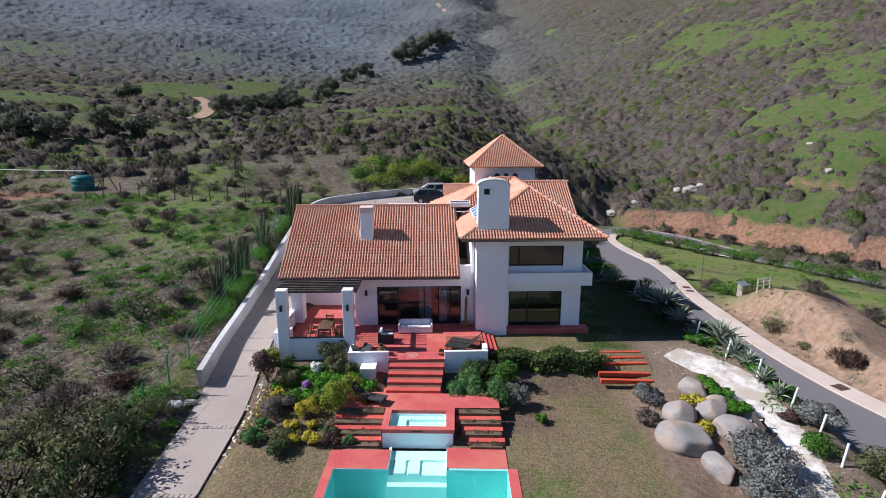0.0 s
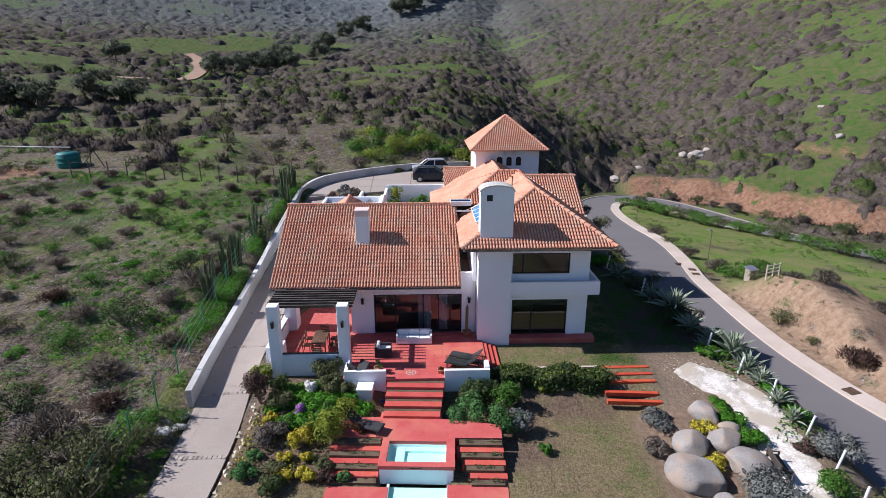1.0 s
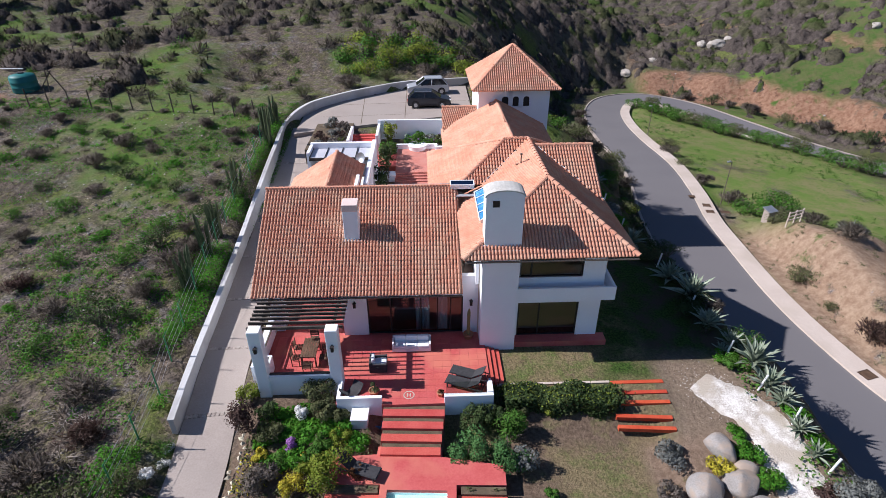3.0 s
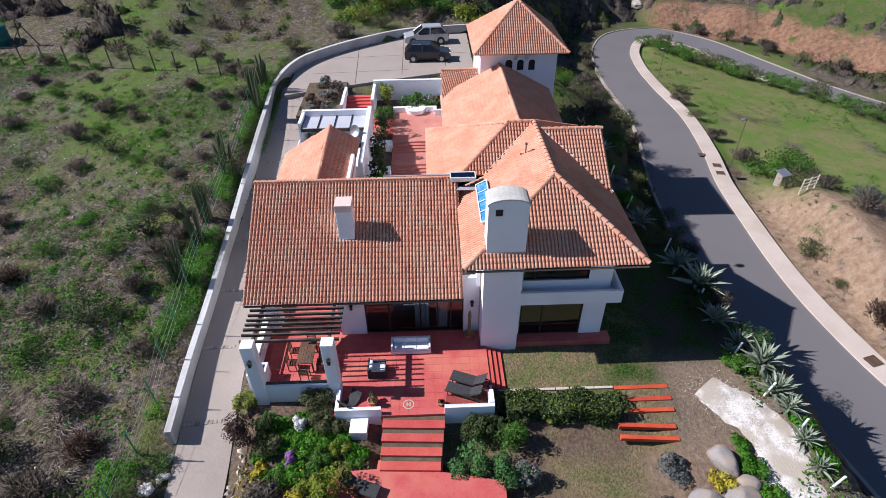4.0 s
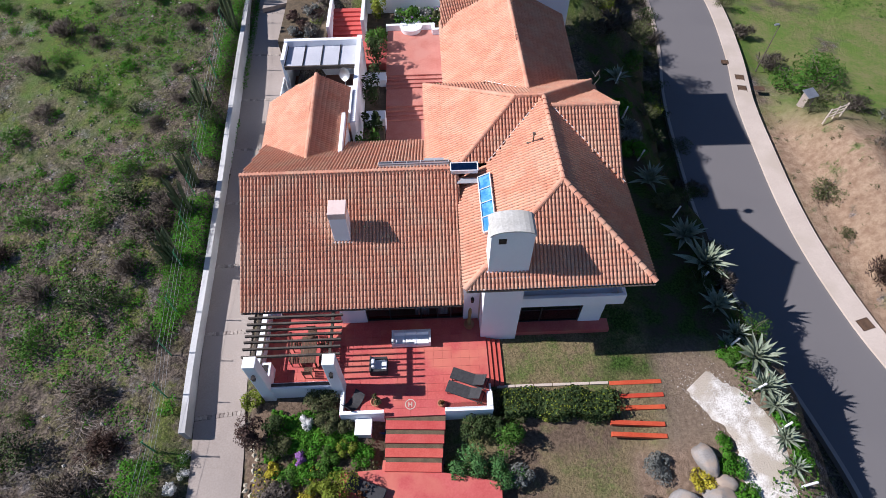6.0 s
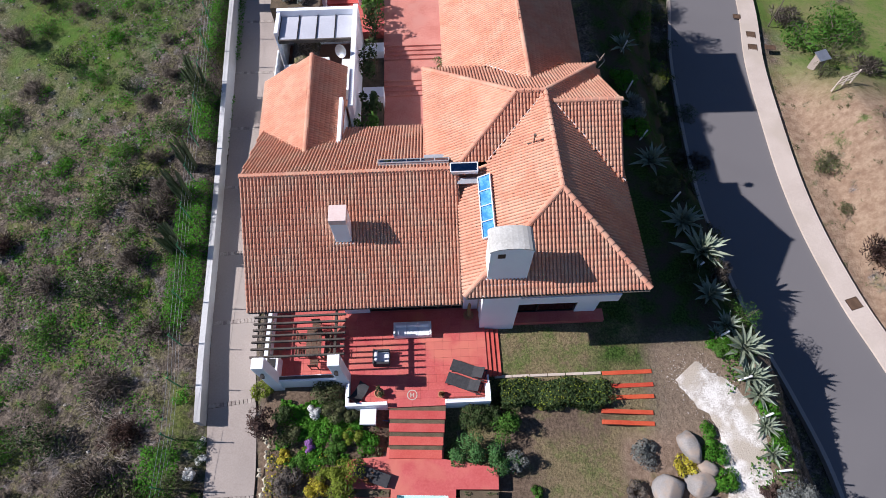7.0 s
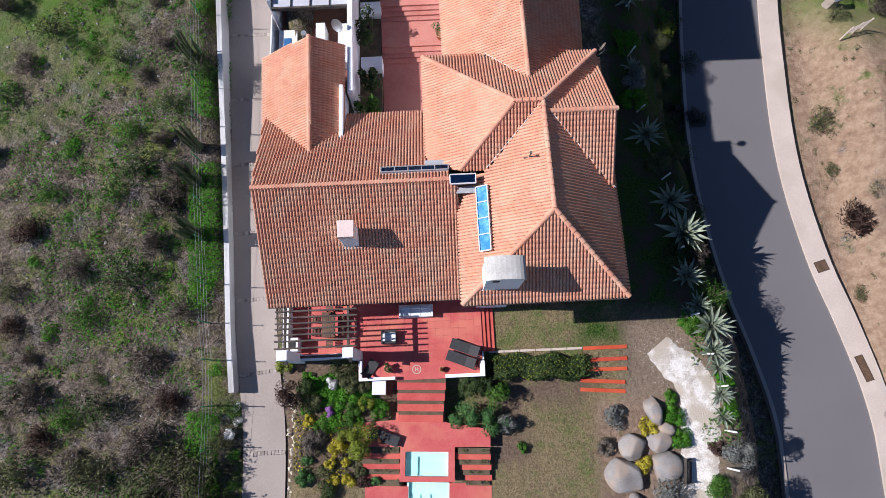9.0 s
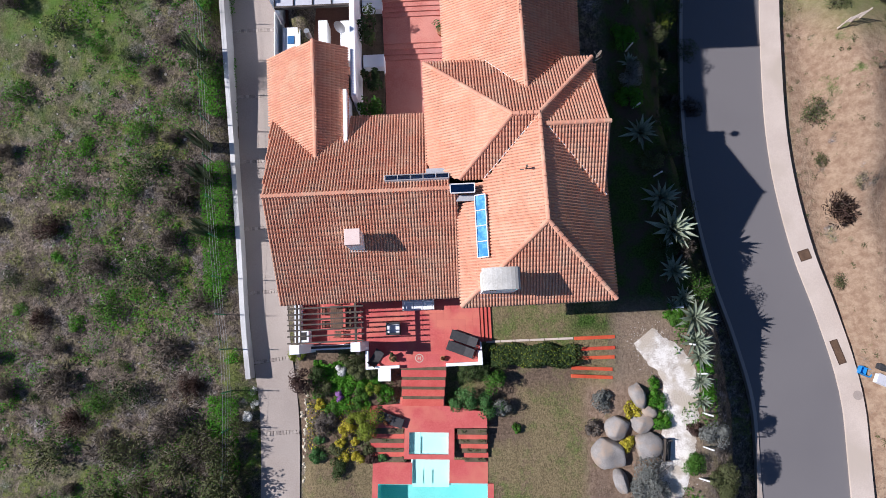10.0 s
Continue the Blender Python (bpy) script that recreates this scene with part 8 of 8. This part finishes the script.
# piles of dead pruned branches
M["dead_twig"] = mat("bleached_dead_wood", (0.24, 0.20, 0.17), (0.42, 0.37, 0.33), 0.9, 4, 30, 0.2)
for k, (x, y, r) in enumerate(((-18.6, 27.9, 1.0), (-19.9, 25.5, 0.9), (-17.2, 25.6, 0.9), (-19.7, 34.8, 0.7), (-17.2, 27.4, 0.7), (-23.0, 29.8, 0.8), (-18.9, 22.8, 0.9), (-22.4, 34.6, 0.7), (-27.0, 31.5, 0.9), (-18.2, 45.2, 0.8))):
    rng = np.random.default_rng(300 + k)
    bm = bmesh.new()
    for j in range(46):
        a, q = rng.uniform(0, 6.28), r * math.sqrt(rng.uniform(0, 1)) * 0.7
        px, py, b, ln = x + q * math.cos(a), y + q * math.sin(a), a + rng.normal(0, 0.8), r * rng.uniform(0.3, 0.9)
        z = gz(px, py) + rng.uniform(0.02, 0.22)
        tube(bm, [(px, py, z), (px + 0.5 * ln * math.cos(b), py + 0.5 * ln * math.sin(b), z + rng.uniform(0, 0.12)), (px + ln * math.cos(b + 0.3), py + ln * math.sin(b + 0.3), z + rng.uniform(-0.05, 0.1))], rng.uniform(0.008, 0.022), 4, 0.005)
    pile = part("branch_pile", bm, M["dead_twig"])
    tagged(pile, "tangled pile of bleached dead branches on the slope", "branches", kind="stuff")

# crates and a bag left beside the footway
M["bright_blue"] = mat("bright_blue_plastic", (0.02, 0.22, 0.55), (0.03, 0.28, 0.66), 0.45, 3, 20, 0.05)
cz = gz(30.5, 27.8)
crate = new("plastic_crate")
crate.matrix_world = pose(30.45, 27.8, max(cz, -5.6), 0, 0, -25)
tagged(crate, "bright blue plastic crate beside the footway", "crate")
part("body", boxes((-0.42, 0.42, -0.28, -0.25, 0, 0.4), (-0.42, 0.42, 0.25, 0.28, 0, 0.4), (-0.42, -0.39, -0.25, 0.25, 0, 0.4), (0.39, 0.42, -0.25, 0.25, 0, 0.4), (-0.4, 0.4, -0.26, 0.26, 0, 0.04), bevel=0.01), M["bright_blue"], crate)
part("divider", boxes((-0.02, 0.02, -0.25, 0.25, 0.05, 0.36)), M["bright_blue"], crate)
for nm, px, py, w, d, h, key, lab, cat in (("rubbish_bag", 31.0, 28.15, 0.34, 0.2, 0.4, "black", "black rubbish bag beside the blue crate", "bag"), ("cool_box", 31.05, 27.25, 0.42, 0.34, 0.42, "white", "white lidded cool box beside the footway", "box"), ("cardboard_box", 31.8, 27.2, 0.36, 0.34, 0.45, "white", "pale open box beside the footway", "box")):
    ob = new(nm)
    ob.matrix_world = pose(px, py, max(gz(px, py), -5.6), 0, 0, -25)
    tagged(ob, lab, cat)
    part("body", boxes((-w, w, -d, d, 0, h), bevel=0.05), M[key], ob)
    part("tie" if nm == "rubbish_bag" else "lid", boxes((-w * 0.3, w * 0.3, -d * 0.3, d * 0.3, h, h + 0.1), bevel=0.02) if nm == "rubbish_bag" else boxes((-w - 0.02, w + 0.02, -d - 0.02, d + 0.02, h + 0.002, h + 0.06), bevel=0.015), M["black"] if nm == "rubbish_bag" else M["panel"], ob)
cover = part("manhole_cover", tube(bmesh.new(), [(29.88, 26.09, -5.6), (29.88, 26.09, -5.53)], 0.34, 24), M["concrete"])
tagged(cover, "round concrete manhole cover in the footway", "manhole cover")

# columnar cacti by the wall
for k, (x, y, h) in enumerate(((-15.75, 36.9, 3.3), (-15.95, 40.2, 3.5), (-16.1, 42.4, 3.0), (-16.6, 48.5, 3.0), (-16.5, 56.8, 3.6), (-16.9, 61.0, 3.0))):
    cg = new("column_cactus")
    cg.matrix_world = pose(x, y, gz(x, y) - 0.1, 0, 0, k * 60)
    tagged(cg, "clump of tall dark column cacti beside the wall", "cactus", "column cacti")
    rng = np.random.default_rng(60 + k)
    for j in range(9):
        bm = bmesh.new()
        a = 2 * math.pi * j / 9 + rng.normal(0, 0.2)
        rr = rng.uniform(0.05, 0.42)
        cactus_column(bm, rr * math.cos(a), rr * math.sin(a), 0, h * rng.uniform(0.6, 1.0), rng.uniform(0.085, 0.12), (0.15 * math.cos(a), 0.15 * math.sin(a)), rng, 5)
        part("stem", bm, M["cactus"], cg)

# wire fence beyond the wall
fence = tagged(new("wire_fence"), "green steel post and wire fence beside the hillside", "fence")
outer = [p + Vector((-1.25, 0, 0)) for p in smooth_line([(-12.9, 8, 0), (-12.8, 18, 0)] + WALL[:7], 0.5)]
walked, posts = 9.0, []
for p, q in zip(outer, outer[1:]):
    walked += (Vector((q.x - p.x, q.y - p.y, 0))).length
    if walked > 2.25:
        walked = 0
        z = gz(q.x, q.y)
        posts.append((q.x, q.y, z))
        part("post", tube(bmesh.new(), [(q.x, q.y, z - 0.2), (q.x, q.y, z + 1.72), (q.x + 0.2, q.y, z + 2.0)], 0.038, 6), M["green_post"], fence)
for h in (0.35, 0.75, 1.15, 1.6):
    part("wire", tube(bmesh.new(), [(x, y, z + h) for x, y, z in posts], 0.008, 4), M["metal"], fence)
far_fence = tagged(new("field_fence"), "weathered timber post fence across the hillside", "fence")
fp = []
for k in range(13):
    t = k / 12
    x, y = -43 + 26 * t, 64.5 - 3.0 * t + 0.8 * math.sin(3 * t)
    z = gz(x, y)
    fp.append((x, y, z))
    part("post", tube(bmesh.new(), [(x, y, z - 0.2), (x + 0.05 * math.sin(k * 5), y, z + 1.9)], 0.06, 6), M["dark_wood"], far_fence)
for h in (0.6, 1.2, 1.7):
    part("wire", tube(bmesh.new(), [(x, y, z + h) for x, y, z in fp], 0.006, 4), M["bark"], far_fence)

# water tank on the hillside
tank = new("water_tank")
tank.matrix_world = pose(-46.6, 69.6, gz(-46.6, 69.6) - 0.1)
tagged(tank, "turquoise plastic water tank on the hillside", "water tank")
M["teal"] = mat("teal_plastic", (0.012, 0.13, 0.13), (0.02, 0.17, 0.165), 0.5, 1, 10, 0.05)
bm = bmesh.new()
prof = [(1.25, 0), (1.3, 0.1), (1.27, 0.5), (1.31, 0.55), (1.27, 0.6), (1.27, 1.05), (1.31, 1.1), (1.27, 1.15), (1.27, 1.55), (1.15, 1.72), (0.4, 1.9), (0.001, 1.92)]
rows = [[bm.verts.new((r * math.cos(a), r * math.sin(a), z)) for a in (2 * math.pi * k / 28 for k in range(28))] for r, z in prof]
for a, b in zip(rows, rows[1:]):
    for k in range(28):
        bm.faces.new((a[k], a[(k + 1) % 28], b[(k + 1) % 28], b[k]))
part("shell", bm, M["teal"], tank, smooth=True)
part("lid", tube(bmesh.new(), [(0, 0, 1.88), (0, 0, 1.99)], 0.32, 16), M["frame"], tank)
tripod = tagged(new("timber_tripod"), "leaning timber frame beside the water tank", "tripod")
tx, ty = -43.6, 68.9
tz = gz(tx, ty)
for a, b in (((0, 0, 0), (0.3, 0, 2.6)), ((1.6, 0.3, 0), (0.4, 0, 2.6)), ((-1.2, 0.2, 0.2), (0.9, 0, 2.3))):
    part("pole", tube(bmesh.new(), [(tx + a[0], ty + a[1], tz + a[2] - 0.1), (tx + b[0], ty + b[1], tz + b[2])], 0.06, 6), M["dark_wood"], tripod)
hose = part("supply_pipe", tube(bmesh.new(), [(x, 69.5 + 0.02 * (x + 43), gz(-46, 69.5) + 2.3 + 0.0012 * (x + 43) ** 2 * (1 if x < -43 else 0)) for x in range(-82, -42, 4)], 0.05, 6), M["white"])
tagged(hose, "pale overhead water pipe running to the tank", "pipe")

# pale rocks above the hairpin bend
for k, (x, y, q) in enumerate(((61.8, 146.5, 2.2), (59.0, 148.5, 1.4), (39.9, 141.5, 1.6), (46.3, 143.0, 1.1), (64.5, 147.5, 1.2), (88.0, 134.0, 1.2), (93.0, 150.0, 1.1))):
    bm = bmesh.new()
    bmesh.ops.create_icosphere(bm, subdivisions=3, radius=1.0)
    for v in bm.verts:
        v.co = v.co * (1 + 0.28 * noise.noise(v.co * 1.4 + Vector((k * 5.1, 0, 0))) + 0.08 * noise.noise(v.co * 4.0))
        v.co = Vector((v.co.x * q, v.co.y * q * 0.8, v.co.z * q * 0.6))
    rock = part("hill_rock", bm, M["field_stone"])
    rock.matrix_world = pose(x, y, gz(x, y) + 0.1 * q, 0, 0, 50 * k)
    tagged(rock, "pale weathered rock among the scrub above the road", "rock", "rocks above the road")

# utility pole beside the dirt track
pole = new("utility_pole")
pole.matrix_world = pose(-69.7, 146.6, gz(-69.7, 146.6) - 0.3, 0, 0, 20)
tagged(pole, "weathered timber utility pole beside the dirt track", "utility pole")
part("shaft", tube(bmesh.new(), [(0, 0, 0), (0, 0, 7.5)], 0.14, 8, 0.09), M["bark"], pole)
part("crossarm", boxes((-0.9, 0.9, -0.06, 0.06, 6.9, 7.05), bevel=0.01), M["bark"], pole)

# street lamps
for k, (x, y, turn) in enumerate(((30.0, 65.6, 200), (30.3, 93.0, 190), (62.0, 101.5, 40), (46.0, 127.5, 60))):
    z = gz(x, y)
    lp = new("street_lamp")
    lp.matrix_world = pose(x, y, z - 0.2, 0, 0, turn)
    tagged(lp, "slender grey street lamp on a steel pole beside the road", "street lamp", "street lamps")
    part("pole", tube(bmesh.new(), [(0, 0, 0), (0, 0, 5.2)], 0.06, 8, 0.04), M["bark"], lp)
    part("arm", tube(bmesh.new(), [(0, 0, 5.15), (0.35, 0, 5.3)], 0.025, 6), M["bark"], lp)
    part("lantern", boxes((0.15, 0.62, -0.13, 0.13, 5.26, 5.40), bevel=0.04), M["metal"], lp)
# drain grates in the footway
for k, (x, y, sx, sy) in enumerate(((26.95, 36.4, 0.45, 0.4), (28.75, 29.2, 0.3, 0.9), (27.0, 61.4, 0.4, 0.55), (27.35, 63.2, 0.4, 0.55), (28.6, 61.6, 0.5, 0.3), (26.8, 66.0, 0.35, 0.3))):
    r, z = beside(ROAD, np.array([x]), np.array([y]))
    gr = new("drain_grate")
    gr.matrix_world = pose(x, y, float(z[0]) + 0.155, 0, 0, 18 if y < 45 else -8)
    tagged(gr, "rusty iron drain grate set in the footway", "drain grate", "drain grates")
    part("frame", boxes((-sx, sx, -sy, -sy + 0.04, 0, 0.02), (-sx, sx, sy - 0.04, sy, 0, 0.02), (-sx, -sx + 0.04, -sy, sy, 0, 0.02), (sx - 0.04, sx, -sy, sy, 0, 0.02)), M["leaf_purple"], gr)
    part("bars", boxes(*[(-sx + 0.05, sx - 0.05, q, q + 0.035, 0, 0.012) for q in np.arange(-sy + 0.06, sy - 0.06, 0.07).tolist()], (-sx + 0.02, sx - 0.02, -sy + 0.02, sy - 0.02, 0, 0.003)), M["wood"], gr)
# shelter and rack above the bank
hut = new("meter_hut")
hut.matrix_world = pose(31.3, 58.6, gz(31.3, 58.6) - 0.1, 0, 0, 20)
tagged(hut, "small grey utility hut with a sloping lid above the bank", "hut")
part("body", boxes((-0.4, 0.4, -0.35, 0.35, 0, 1.35), bevel=0.02), M["concrete"], hut)
bm = bmesh.new()
box(bm, -0.55, 0.55, -0.5, 0.5, 0, 0.07, 0.01, m=pose(0, 0, 1.42, 12, 0, 0))
part("lid", bm, M["metal"], hut)
rack = new("timber_rack")
rack.matrix_world = pose(31.2, 54.6, gz(31.2, 54.6), 0, 0, 25)
tagged(rack, "pale timber rail rack standing on the bank", "rack")
for k in range(3):
    part("rail", boxes((-1.0, 1.0, -0.03, 0.03, 0.35 + 0.35 * k, 0.43 + 0.35 * k)), M["sidewalk"], rack)
for sx in (-0.9, 0.0, 0.9):
    part("post", boxes((sx - 0.04, sx + 0.04, -0.05, 0.05, -0.3, 1.25)), M["sidewalk"], rack)


# dark trees standing on the far slope
def tree_data(seed, h, r):
    rng = np.random.default_rng(seed)
    bm = bmesh.new()
    tube(bm, [(0, 0, -0.3), (0.1, 0, h * 0.35), (0.15, 0.1, h * 0.75)], 0.03 * h, 7, 0.01 * h)
    tips = []
    for k in range(9):
        a, z = rng.uniform(0, 6.28), h * rng.uniform(0.15, 0.62)
        tip = (r * rng.uniform(0.4, 0.8) * math.cos(a), r * rng.uniform(0.4, 0.8) * math.sin(a), z + h * rng.uniform(0.08, 0.28))
        tube(bm, [(0.1, 0, z), (tip[0] * 0.5, tip[1] * 0.5, z + 0.06 * h), tip], 0.012 * h, 5, 0.004 * h)
        tips.append(tip)
    tr = bpy.data.meshes.new("trunk")
    bm.to_mesh(tr)
    bm.free()
    tr.materials.append(M["bark"])
    tips.append((0.1, 0.1, h * 0.82))
    k = rng.integers(0, len(tips), 1500)
    d = rng.normal(0, 1, (1500, 3))
    d /= np.linalg.norm(d, axis=1)[:, None]
    c = np.array(tips)[k] + d * np.array((0.42 * r, 0.42 * r, 0.2 * h)) * rng.uniform(0.4, 1.05, 1500)[:, None]
    c[:, 2] = np.maximum(c[:, 2], 0.08 * h)
    v, f = leaf_arrays(c, d, 0.4, rng)
    return tr, array_mesh("crown", v, f, M["tree_leaf"], d + np.array((0, 0, 0.5)), 0.2)


TREES = [tree_data(700 + k, 6.5, 4.4) for k in range(3)]
for k, (x, y, q) in enumerate([(-77.6, 99, 0.8), (-72, 100.5, 0.75), (-68.5, 111.5, 0.95), (-62.5, 112.5, 0.8), (-84, 104, 0.9), (-91, 108, 0.9), (-102, 177, 1.0), (-70, 171, 0.95), (-66, 178, 1.0), (-63, 186, 1.05), (-62, 195, 1.0), (-65, 207, 1.1), (-58, 206, 1.0), (-66, 228, 1.2), (-58, 245, 1.2),
                               (-59, 266, 1.3), (-54, 290, 1.2), (-49, 316, 1.4), (-36, 392, 1.9), (-30, 398, 2.1), (-25, 410, 2.1), (-20, 424, 2.0), (-14, 430, 1.8), (-8, 436, 1.4)]):
    root = new("tree")
    root.matrix_world = pose(x, y, gz(x, y) - 0.2, 0, 0, k * 47) @ Matrix.Diagonal((q, q, q, 1))
    tagged(root, "dark green spreading tree on the far slope", "tree", "trees on the far slope")
    for nm, me in zip(("trunk", "crown"), TREES[k % 3]):
        o = new(nm, me)
        o.parent = root
